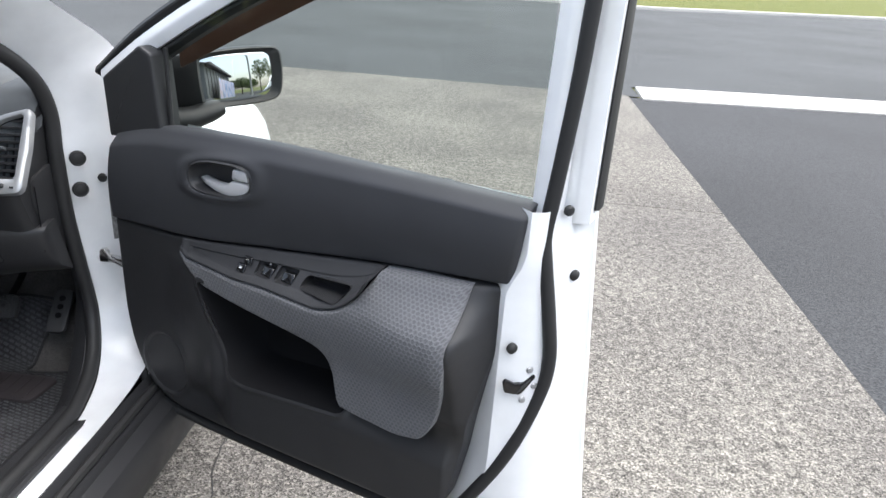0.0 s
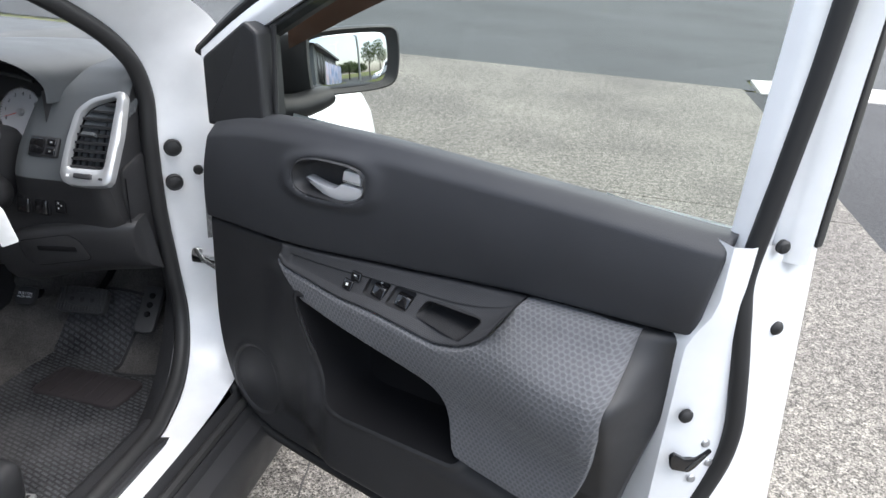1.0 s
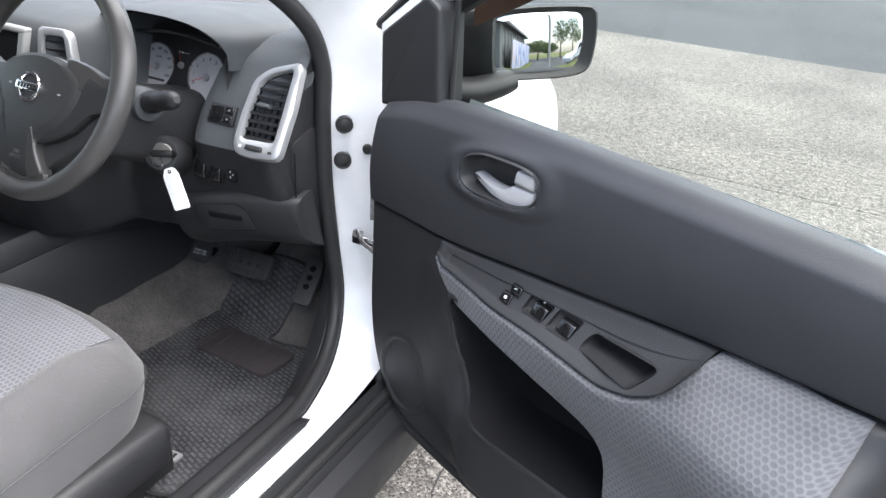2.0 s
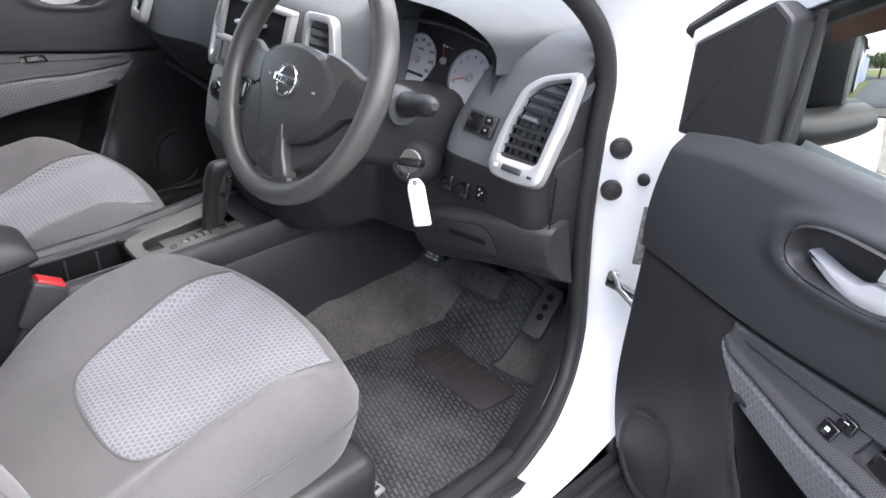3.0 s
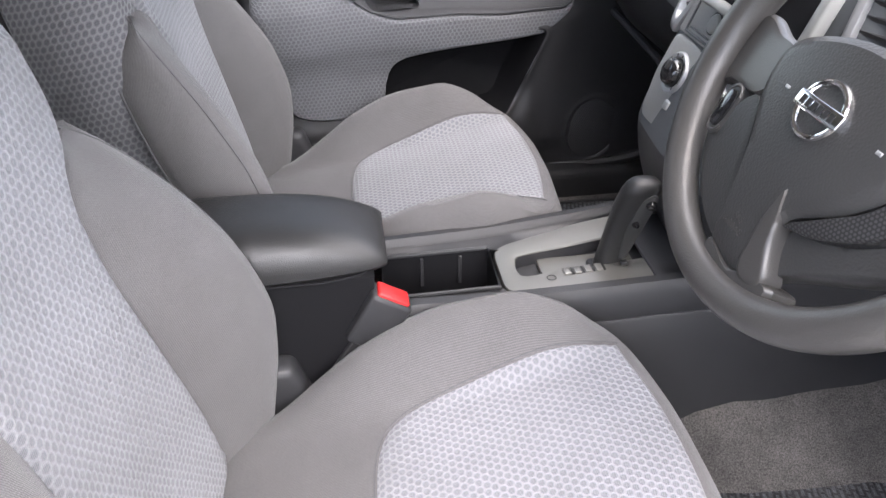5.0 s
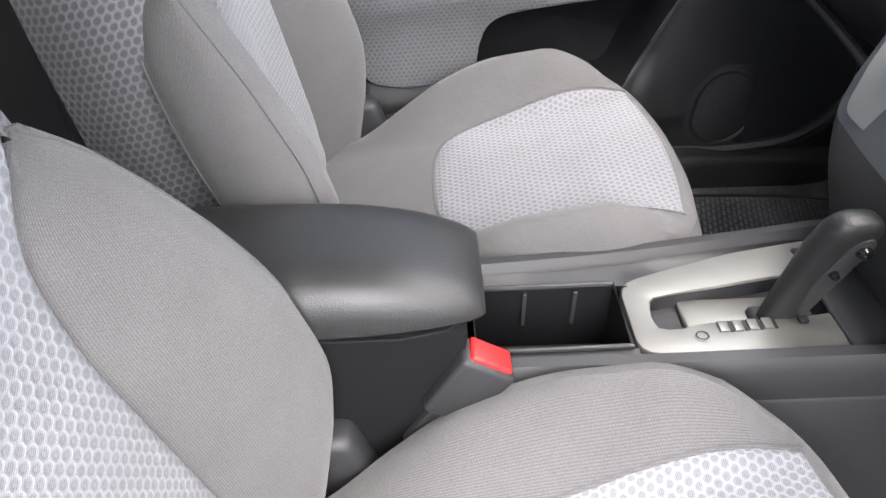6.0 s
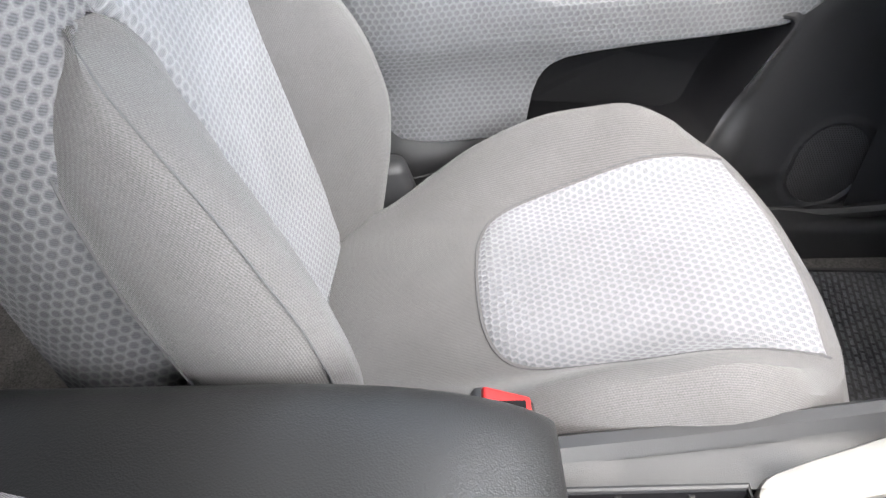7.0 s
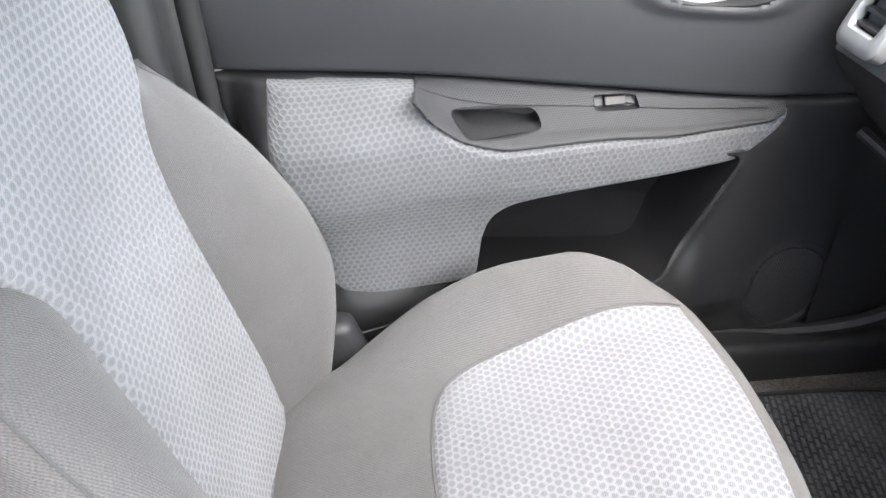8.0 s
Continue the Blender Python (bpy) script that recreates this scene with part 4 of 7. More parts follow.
    part("handle_bezel", sheet([list(q) for q in zip(ring_of(1.14, 0.012), ring_of(1.10, 0.024), ring_of(1.03, 0.027), ring_of(0.97, 0.022), ring_of(0.92, 0.004), ring_of(0.80, -0.004), ring_of(0.4, -0.008), ring_of(0.02, -0.008))], closed_u=True), BLACK, d, "black handle bowl")
    blade = rounded([(0.276, 0.969), (0.320, 0.9635), (0.350, 0.9645), (0.366, 0.9775), (0.410, 0.9785), (0.409, 0.958), (0.392, 0.949), (0.360, 0.944), (0.322, 0.947), (0.290, 0.957)], 0.008, 4)

    def proud(a, b, c):
        return to(a, c - 0.007 * (1 - smooth01((a - 0.275) / 0.09)), b)

    part("handle", prism(blade, 0.002, 0.021, 0.004, proud), BRIGHT, d, "satin silver inner door handle")
    part("lock_knob", prism(rounded([(0.368, 0.9805), (0.410, 0.9815), (0.408, 1.0045), (0.372, 1.0035)], 0.006, 4), 0.002, 0.023, 0.005, proud), BRIGHT, d, "satin silver lock knob")

    # painted shell: inner sheet, rear jamb and outer skin
    outer_u = curve_of([(0.28, 1.125), (0.45, 1.100), (0.80, 1.068), (1.04, 1.047)])
    rows = []
    for z in np.linspace(0.335, 1.045, 30):
        k = (z - 0.305) / 0.74
        uo = outer_u(z)
        cut = 0.05 * (1 - smooth01((z - 0.30) / 0.25))
        j = 0.0 if closed else smooth01((0.97 - z) / 0.08)
        prof_j = [(0.78, -0.07), (0.84 - cut, -0.055), (0.890 - cut, -0.03), (0.948 - 0.022 * j - cut * (0.6 + 0.9 * j), -0.006 + 0.006 * j), (0.972 - 0.027 * j - cut * 1.6 * j, 0.008 + 0.005 * j - cut * 0.25 * j), (0.990, -0.004), (1.006 + (uo - 1.05) * 0.5, -0.030), (1.020 + (uo - 1.05) * 0.7, -0.052), (uo - 0.020, -0.070), (uo - 0.012, -0.088), (uo, -0.096), (uo + 0.002, -0.104), (uo - 0.03, -0.112), (0.80, -0.125), (0.40, -0.132), (0.10, -0.125), (-0.06, -0.10)]
        rows.append([to(u, w - 0.02 * (1 - k) ** 2 * (1 if w < -0.05 else 0), z - (0.065 * smooth01((z - 0.85) / 0.2) if w < -0.11 and u < 1.0 or u < 0.0 else 0.0)) for u, w in prof_j])
    part("shell", sheet(rows), WHITE, d, "white painted door shell and jamb")
    part("shell_bottom", sheet([[to(u, w, 0.336) for w in (-0.13, -0.09, -0.06)] for u in np.linspace(-0.05, 0.84, 14)]), WHITE, d)
    part("inner_sheet", sheet([[to(u, -0.106, z) for z in np.linspace(0.345, 1.03, 8)] for u in np.linspace(0.0, 0.95, 12)]), WHITE, d)
    part("front_edge", sheet([[to(0.024, w, z) for w in np.linspace(-0.10, -0.02, 4)] for z in np.linspace(0.38, 1.0, 10)]), WHITE, d)
    seal_path = [(1.018, -0.030, 1.47), (1.012, -0.030, 1.36), (1.006, -0.030, 1.24), (0.995, -0.026, 1.09), (0.989, -0.022, 1.00), (0.998, -0.020, 0.94), (1.012, -0.024, 0.86), (1.022, -0.030, 0.77), (1.012, -0.024, 0.69), (0.975, 0.000, 0.57), (0.905, 0.010, 0.435), (0.86, 0.002, 0.37), (0.78, -0.012, 0.338), (0.5, -0.018, 0.325), (0.1, -0.018, 0.335), (0.0, -0.02, 0.40)]
    part("door_gasket", tube([to(*p) for p in spline(seal_path, 90)], 0.0125, 10), RUBBER, d, "black rubber door gasket")
    for u, w, z, r in ((1.019, -0.036, 1.045, 0.009), (1.035, -0.066, 0.925, 0.010), (0.968, 0.014, 0.800, 0.010), (0.985, 0.004, 0.40, 0.009)):
        bolt = lathe([(0, 0.005), (r * 0.7, 0.004), (r, 0.001), (r, -0.004)], 14)
        n = Vector(to(0.75, 0.6, 0)).normalized()
        part("bolt", moved(bolt, Matrix.Translation(to(u, w, z)) @ n.to_track_quat("Z", "Y").to_matrix().to_4x4()), RUBBER, d, "dark rubber stop")
    lm = Matrix.Translation(to(0.981, 0.006, 0.725)) @ Vector(to(0.72, 0.69, 0)).to_track_quat("Z", "Y").to_matrix().to_4x4()
    latch = part("latch", moved(prism(rounded([(-0.027, 0.012), (-0.021, 0.017), (-0.004, 0.006), (0.010, 0.005), (0.030, 0.021), (0.035, 0.015), (0.014, -0.012), (0.006, -0.018), (-0.022, -0.009)], 0.003), -0.004, 0.002, 0.001), lm), GLOSS, d, "dark steel door latch")
    for k in range(3):
        part("latch_pawl", moved(box(-0.010, 0.012, -0.0014, 0.0014, 0.001, 0.0035, 0.0008), lm @ Matrix.Translation((0.008 + 0.004 * k, -0.006 + 0.005 * k, 0)) @ pose(0, 0, 0, 0, 0, 38)), HUB, latch, "worn steel pawl edge")
    for a, b in ((0.022, 0.030), (0.034, -0.004), (0.014, -0.030)):
        part("screw", moved(lathe([(0, 0.004), (0.005, 0.003), (0.007, 0.0)], 10), lm @ Matrix.Translation((a, b, 0))), SILVER, latch)

    # window frame, glass, sail and mirror
    FRAMEMAT, frame_word = (BLACK, "black trimmed window frame") if closed else (WHITE, "white painted window frame")

    def post(path, width, t0, t1, mat, name, lab=""):
        rows = []
        pts = spline(path, 26)
        for i, p in enumerate(pts):
            t = (pts[min(i + 1, 25)] - pts[max(i - 1, 0)]).normalized()
            nrm = Vector((-t.z, 0, t.x))
            rows.append([to(p.x + nrm.x * o * width, w, p.z + nrm.z * o * width) for o, w in ((-0.5, t0), (-0.5, t1), (-0.1, t1 + 0.008), (0.1, t1 + 0.008), (0.5, t1), (0.5, t0), (-0.5, t0))])
        return part(name, sheet(rows), mat, d, lab)

    post([(0.980, 0, 1.00), (0.983, 0, 1.20), (0.987, 0, 1.36), (0.989, 0, 1.46)], 0.046, -0.075, -0.030, FRAMEMAT, "rear_window_frame", frame_word)
    post([(1.024, 0, 1.02), (1.024, 0, 1.20), (1.026, 0, 1.36), (1.026, 0, 1.49)], 0.046, -0.100, -0.062, FRAMEMAT, "rear_window_frame", frame_word)
    post([(1.050, 0, 1.04), (1.050, 0, 1.20), (1.050, 0, 1.36), (1.050, 0, 1.50)], 0.010, -0.108, -0.085, RUBBER, "edge_strip", "black rubber edge strip")
    post([(-0.03, 0, 1.115), (0.12, 0, 1.21), (0.34, 0, 1.325), (0.62, 0, 1.44), (0.95, 0, 1.49)], 0.040, -0.09, -0.040, FRAMEMAT, "upper_window_frame", frame_word)
    post([(-0.055, 0, 1.125), (0.10, 0, 1.235), (0.33, 0, 1.355), (0.62, 0, 1.468), (1.0, 0, 1.515)], 0.022, -0.085, -0.045, RUBBER, "upper_gasket", "black rubber gasket")
    post([(0.10, 0, 1.165), (0.34, 0, 1.295), (0.62, 0, 1.41), (0.93, 0, 1.455)], 0.022, -0.07, -0.050, RUBBER, "glass_channel", "black glass channel")
    g = part("window_glass", ([to(u, -0.037, z) for u, z in ((0.15, 1.03), (0.968, 1.03), (0.955, 1.45), (0.62, 1.42), (0.34, 1.305), (0.15, 1.19))], [(0, 1, 2, 3, 4, 5)]), GLASS, d, "clear side window glass", smooth=False)
    part("belt_strip", tube([to(u, -0.030, belt(u) - 0.009) for u in np.linspace(0.15, 0.955, 20)], 0.006, 8), RUBBER, d)
    sail = rounded([(0.006, 1.000), (0.160, 1.036), (0.149, 1.188), (0.118, 1.203), (0.002, 1.126)], 0.008, 4)
    part("mirror_sail", prism(sail, -0.06, -0.006, 0.006, lambda a, b, c: to(a, c, b)), BLACK, d, "black triangular mirror mount", flat_angle=12)
    part("sail_strip", tube([to(0.163, -0.034, z) for z in np.linspace(1.040, 1.20, 8)], 0.005, 8), RUBBER, d)
    part("wind_deflector", sheet([[to(p.x + 0.012, -0.105, p.z - 0.006), to(p.x + 0.010, -0.118, p.z - 0.035), to(p.x + 0.008, -0.122, p.z - 0.070)] for p in spline([(0.10, 0, 1.215), (0.34, 0, 1.33), (0.62, 0, 1.445), (0.95, 0, 1.49)], 26)]), SMOKED, d, "smoked brown wind deflector")
    if closed:
        return d
    # wing mirror
    th = radians(MIRROR_TURN)
    n = Vector((math.cos(th), math.sin(th), math.tan(radians(MIRROR_TILT)))).normalized()
    mm = Matrix.Translation((0.126, -0.270, 1.112)) @ frame_at((0, 0, 0), (-math.sin(th), math.cos(th), 0), n)
    mm_world = Matrix(((1, 0, 0, 0), (0, side, 0, 0), (0, 0, 1, 0), (0, 0, 0, 1))) @ mm
    shape = spline([(-0.118, 0.060, 0), (-0.085, 0.066, 0), (0.02, 0.064, 0), (0.092, 0.056, 0), (0.105, 0.040, 0), (0.104, -0.035, 0), (0.092, -0.062, 0), (0.02, -0.066, 0), (-0.075, -0.062, 0), (-0.112, -0.048, 0), (-0.124, -0.010, 0), (-0.125, 0.035, 0)], 64, closed=True)
    glass_poly = [Vector((p.x * 0.83, p.y * 0.80)) for p in shape]
    rings = []
    for s, dz in ((0.78, -0.004), (0.86, 0.002), (0.95, 0.010), (1.0, 0.006), (1.03, -0.02), (1.02, -0.055), (0.93, -0.085), (0.7, -0.108), (0.35, -0.118), (0.02, -0.12)):
        rings.append([mm_world @ Vector((p.x * s * (1 + (0.5 * smooth01((-dz + 0.006) / 0.05) if p.x > 0 else 0)), p.y * s, dz)) for p in shape])
    hs = part("mirror_housing", sheet([list(r) for r in zip(*rings)], closed_u=True), HOUSING, d, "black wing mirror housing")
    gl = pillow([Vector(p) for p in glass_poly], (0, 0), lambda x, y: 0.001 - (x * x + y * y) / (2 * MIRROR_RADIUS), 0.0005, -0.012, 20, 1)
    part("mirror_glass", ([mm_world @ Vector(p) for p in gl[0]], gl[1]), MIRROR, hs, "convex mirror glass reflecting the street")
    part("mirror_arm", merge(tube([to(*p) for p in spline([(0.06, -0.04, 1.046), (0.085, -0.09, 1.034), (0.108, -0.14, 1.034), (0.126, -0.21, 1.050)], 14)], [0.040, 0.041, 0.041, 0.040, 0.040, 0.039, 0.038, 0.037, 0.036, 0.035, 0.034, 0.033, 0.031, 0.026], 14, flat=0.7)), HOUSING, hs, "black mirror arm")
    return d


MIRROR_TURN, MIRROR_TILT, MIRROR_RADIUS = 16.0, 7.5, 1.25
U, O = Vector((0.932, -0.362, 0)).normalized(), Vector((0.362, 0.932, 0)).normalized()
driver_door = door(-1, Matrix(((U.x, O.x, 0, 0.742), (U.y, O.y, 0, 1.370), (0, 0, 1, 0), (0, 0, 0, 1))), "white driver's door standing wide open, black trim with grey cloth", False)
far_door = door(1, Matrix(((0, 1, 0, -0.736), (-1, 0, 0, 1.360), (0, 0, 1, 0), (0, 0, 0, 1))), "closed passenger door with black trim and grey cloth pad", True)


# ---- seats ----
def reach(poly, c, dx, dy):
    """How far the outline lies from c in the direction (dx, dy)."""
    best = 0.0
    for i in range(len(poly)):
        p, q = poly[i], poly[(i + 1) % len(poly)]
        ex_, ey_ = q[0] - p[0], q[1] - p[1]
        den = dx * ey_ - dy * ex_
        if abs(den) < 1e-12:
            continue
        t = ((p[0] - c[0]) * ey_ - (p[1] - c[1]) * ex_) / den
        w = ((p[0] - c[0]) * dy - (p[1] - c[1]) * dx) / den
        if t > 0 and -1e-9 <= w <= 1 + 1e-9:
            best = max(best, t)
    return best


def seat(cx, label):
    """A front seat; cx is its middle line."""
    s = thing("bucket_seat", (cx, 0.75, 0.318), label, "car seat", "front seats")

    def at(geo):
        return mapped(geo, lambda x, y, z: (x + cx, y, z))

    mid = curve_of([(0.40, 0.520), (0.50, 0.535), (0.65, 0.562), (0.80, 0.590), (0.92, 0.617), (0.985, 0.622), (1.06, 0.600)])

    rise = curve_of([(0.42, 0.008), (0.55, 0.026), (0.655, 0.066), (0.76, 0.090), (0.83, 0.088), (0.90, 0.055), (0.96, 0.016), (1.05, 0.0)])

    def top(x, y):
        b = smooth01((abs(x) - 0.125) / 0.10) * rise(y)
        return mid(y) + b + 0.004 * math.cos(x * 9)

    outline = spline([(-0.185, 0.44), (-0.200, 0.50), (-0.236, 0.575), (-0.262, 0.68), (-0.258, 0.83), (-0.238, 0.945), (-0.185, 1.000), (-0.09, 1.022), (0, 1.026), (0.09, 1.022), (0.185, 1.000), (0.238, 0.945), (0.258, 0.83), (0.262, 0.68), (0.236, 0.575), (0.200, 0.50), (0.185, 0.44), (0.1, 0.42), (-0.1, 0.42)], 120, closed=True)
    part("cushion", at(pillow(outline, (0, 0.74), top, 0.062, 0.43, 22, 6, 0.13)), SEAT_PLAIN, s, "plain grey cloth seat cushion with raised sides")
    ins = spline([(-0.168, 0.968), (-0.163, 0.86), (-0.148, 0.745), (-0.130, 0.678), (-0.085, 0.648), (0.0, 0.640), (0.085, 0.648), (0.130, 0.678), (0.148, 0.745), (0.163, 0.86), (0.168, 0.968)], 70)
    front = [Vector((x, 0.968 + 0.020 * (1 - (x / 0.168) ** 2), 0)) for x in np.linspace(0.168, -0.168, 26)[1:-1]]
    ins = ins + front
    def skin(x, y):
        """The cushion's surface, with its rounded edge."""
        l = math.hypot(x, y - 0.74)
        if l < 1e-6:
            return top(x, y)
        e = min(max(reach(outline, (0, 0.74), x / l, (y - 0.74) / l) - l, 0), 0.062)
        return top(x, y) - 0.062 + math.sqrt(max(0.062 ** 2 - (0.062 - e) ** 2, 0))

    def itop(x, y):
        return skin(x, y) + 0.004 - 0.001 * smooth01((y - 0.90) / 0.06)
    part("cushion_insert", at(pillow([Vector(p[:2]) for p in ins], (0, 0.83), itop, 0.006, lambda x, y: skin(x, y) - 0.010, 30, 2)), SEAT_DOT, s, "light grey honeycomb cloth centre panel")
    part("insert_seam", at(tube([(p[0], p[1], skin(p[0], p[1]) + 0.0005) for p in ins[:70]], 0.0010, 6)), STITCH, s)
    round_ = [(0.255, 0.52, 0.53), (0.265, 0.68, 0.560), (0.259, 0.83, 0.570), (0.240, 0.945, 0.560), (0.189, 1.001, 0.552), (0.10, 1.022, 0.550)]
    part("side_seam", at(tube(spline(round_ + [(0, 1.0275, 0.549)] + [(-x, y, z) for x, y, z in round_[::-1]], 80), 0.0012, 6)), STITCH, s)
    # shell below the cushion
    part("seat_base", at(box(-0.262, 0.262, 0.40, 0.99, 0.37, 0.47, 0.025)), BLACK, s, "black plastic seat base")
    for rx_ in (-0.215, 0.215):
        part("seat_rail", at(box(rx_ - 0.02, rx_ + 0.02, 0.42, 1.0, 0.318, 0.38, 0.006)), BLACK, s, "dark steel seat rail")
    # backrest in its own axes: x across, l up the back, d forwards
    lean = radians(9.5)
    o = Vector((cx, 0.452, 0.575))
    up, fw = Vector((0, -math.sin(lean), math.cos(lean))), Vector((0, math.cos(lean), math.sin(lean)))

    def bk(x, l, d):
        return o + Vector((x, 0, 0)) + up * l + fw * d

    hw = curve_of([(-0.10, 0.225), (0.0, 0.240), (0.12, 0.246), (0.30, 0.238), (0.42, 0.222), (0.50, 0.200), (0.56, 0.16)])
    rows, uv = [], []
    for l in np.linspace(-0.12, 0.565, 50):
        h = hw(l)
        tip = smooth01((0.565 - l) / 0.05)
        ring = []
        sec = [(-0.72, -0.004), (-0.88, -0.012), (-0.97, -0.035), (-1.0, -0.075), (-0.985, -0.115), (-0.93, -0.145), (-0.80, -0.16), (0, -0.165), (0.80, -0.16), (0.93, -0.145), (0.985, -0.115), (1.0, -0.075), (0.97, -0.035), (0.88, -0.012), (0.72, -0.004), (0.36, -0.001), (0, 0.0), (-0.36, -0.001), (-0.72, -0.004)]
        run = 0.0
        last = None
        for x, d in sec:
            dd = -0.08 + (d + 0.08) * (0.35 + 0.65 * tip)
            p = bk(x * h, l, dd)
            run += (Vector((x * h, d)) - last).length if last is not None else 0
            last = Vector((x * h, d))
            ring.append(p)
            uv.append((run, l))
        rows.append(ring)
    v, f, _ = sheet(rows, uv)
    n = len(rows[0])
    f += [tuple(range((len(rows) - 1) * n, len(rows) * n - 1))]
    part("backrest", (v, f, uv), SIDE_DOT, s, "backrest in grey honeycomb cloth")
    innw = curve_of([(-0.12, 0.126), (0.04, 0.132), (0.10, 0.128), (0.18, 0.120), (0.28, 0.112), (0.34, 0.118), (0.38, 0.142), (0.40, 0.170)])
    # front insert of the backrest
    bi = spline([(-0.176, 0.50), (-0.172, 0.43), (-0.136, 0.36), (-0.126, 0.28), (-0.134, 0.18), (-0.144, 0.07), (-0.142, -0.05), (0.0, -0.06), (0.142, -0.05), (0.144, 0.07), (0.134, 0.18), (0.126, 0.28), (0.136, 0.36), (0.172, 0.43), (0.176, 0.50)], 70)
    bi = bi + [Vector((x, 0.50 + 0.03 * (1 - (x / 0.176) ** 2), 0)) for x in np.linspace(0.176, -0.176, 20)[1:-1]]
    g = pillow([Vector(p[:2]) for p in bi], (0, 0.28), lambda x, y: 0.008 * min(abs(x) / 0.110, 1) - 0.016 * smooth01((abs(x) - innw(y) + 0.012) / 0.03) * smooth01((0.42 - y) / 0.04), 0.010, -0.012, 24, 2)
    part("back_insert", ([bk(*p) for p in g[0]], g[1], g[2]), SEAT_DOT, s, "light grey honeycomb cloth back panel")
    peak = curve_of([(-0.12, 0.030), (-0.04, 0.062), (0.03, 0.086), (0.10, 0.098), (0.17, 0.092), (0.25, 0.068), (0.32, 0.036), (0.375, 0.004), (0.40, -0.012)])
    rearw = curve_of([(-0.12, 0.020), (0.0, 0.004), (0.12, -0.014), (0.24, -0.034), (0.33, -0.044), (0.40, -0.014)])
    outw = curve_of([(-0.12, 0.175), (-0.05, 0.215), (0.02, 0.252), (0.10, 0.268), (0.20, 0.263), (0.30, 0.243), (0.36, 0.222), (0.40, 0.190)])
    for sx in (-1, 1):
        rows, uv = [], []
        crest = []
        for l in np.linspace(-0.12, 0.40, 44):
            p, ow, iw = peak(l), outw(l), innw(l)
            rear = rearw(l)
            sec = [(iw - 0.012, -0.014), (iw, 0.004), (iw + (ow - iw) * 0.22, p * 0.42 + 0.004), (iw + (ow - iw) * 0.45, p * 0.80), (iw + (ow - iw) * 0.66, p * 0.985), (iw + (ow - iw) * 0.80, p), (iw + (ow - iw) * 0.92, p * 0.90), (ow, p * 0.66), (ow + 0.002, p * 0.30), (ow, rear * 0.6 + 0.008), (ow - 0.008, rear), (ow - 0.045, rear - 0.020)]
            rows.append([bk(sx * x, l, d) for x, d in sec])
            crest.append(bk(sx * (iw + (ow - iw) * 0.93), l, p * 0.89))
            run = 0
            for i, q in enumerate(sec):
                run += math.hypot(q[0] - sec[i - 1][0], q[1] - sec[i - 1][1]) if i else 0
                uv.append((run, l))
        part("bolster", sheet(rows, uv), SEAT_PLAIN, s, "plain grey cloth side bolster", flat_angle=80)
        part("bolster_seam", tube(crest, 0.0010, 6), STITCH, s)
        part("bolster_seam", tube([r[-2] + Vector((sx * 0.001, 0, 0)) for r in rows], 0.0014, 6), STITCH, s)
        part("hinge_cover", at(mapped(box(sx * 0.232 - 0.022, sx * 0.232 + 0.022, 0.480, 0.575, 0.44, 0.590, 0.014), lambda x, y, z: (x, y - (z - 0.5) * 0.3, z))), BLACK, s, "black plastic hinge cover")
    return s


seat(0.312, "driver's seat in light grey cloth with honeycomb panels")
seat(-0.375, "passenger seat in light grey cloth with honeycomb panels")


def buckle(x, y, z, tilt, label):
    b = thing("seat_belt_buckle", (x, y, z - 0.14), label, "seat belt buckle", "seat belt buckles")
    m = Matrix.Translation((x, y, z)) @ pose(0, 0, 0, tilt, 0, 0) @ pose(0, 0, 0, 0, 0, 90)
    part("stalk", moved(mapped(box(-0.015, 0.015, -0.012, 0.012, -0.14, -0.03, 0.005), lambda a, c, d: (a, c, d)), m), BLACK, b, "black flexible stalk")
    body = part("buckle_body", moved(mapped(box(-0.027, 0.027, -0.018, 0.018, -0.078, 0.006, 0.006), lambda a, c, d: (a * (1 + 0.12 * (d + 0.07) / 0.08), c, d)), m), BLACK, b, "black plastic buckle body")
    part("release_button", moved(box(-0.023, 0.023, -0.013, 0.015, -0.006, 0.0105, 0.003), m), RED, body, "red release button")
    part("rivet", moved(lathe([(0, 0.002), (0.003, 0.001), (0.004, 0)], 10), m @ Matrix.Translation((0.026, 0, -0.065)) @ pose(0, 0, 0, 0, 90, 0)), SILVER, body)
    return b


buckle(0.064, 0.682, 0.666, -32, "black seat belt buckle with a red button")
buckle(-0.140, 0.652, 0.640, -22, "black seat belt buckle with a red button")

# ---- centre console ----
console = thing("centre_console", (-0.02, 0.8, 0.32), "black centre console with an open bin and silver shift plate", "centre console")
RAIL = 0.632
lx = curve_of([(0.15, -0.105), (0.66, -0.110), (0.72, -0.116), (0.85, -0.132), (1.0, -0.146), (1.20, -0.160)])
rx = curve_of([(0.15, 0.070), (0.66, 0.060), (0.72, 0.052), (0.85, 0.050), (1.0, 0.054), (1.20, 0.068), (1.5, 0.078)])
rz = curve_of([(0.15, 0.640), (0.66, 0.640), (0.85, 0.634), (1.0, 0.640), (1.10, 0.648), (1.22, 0.655), (1.35, 0.62), (1.5, 0.60)])
rows_r, rows_l = [], []
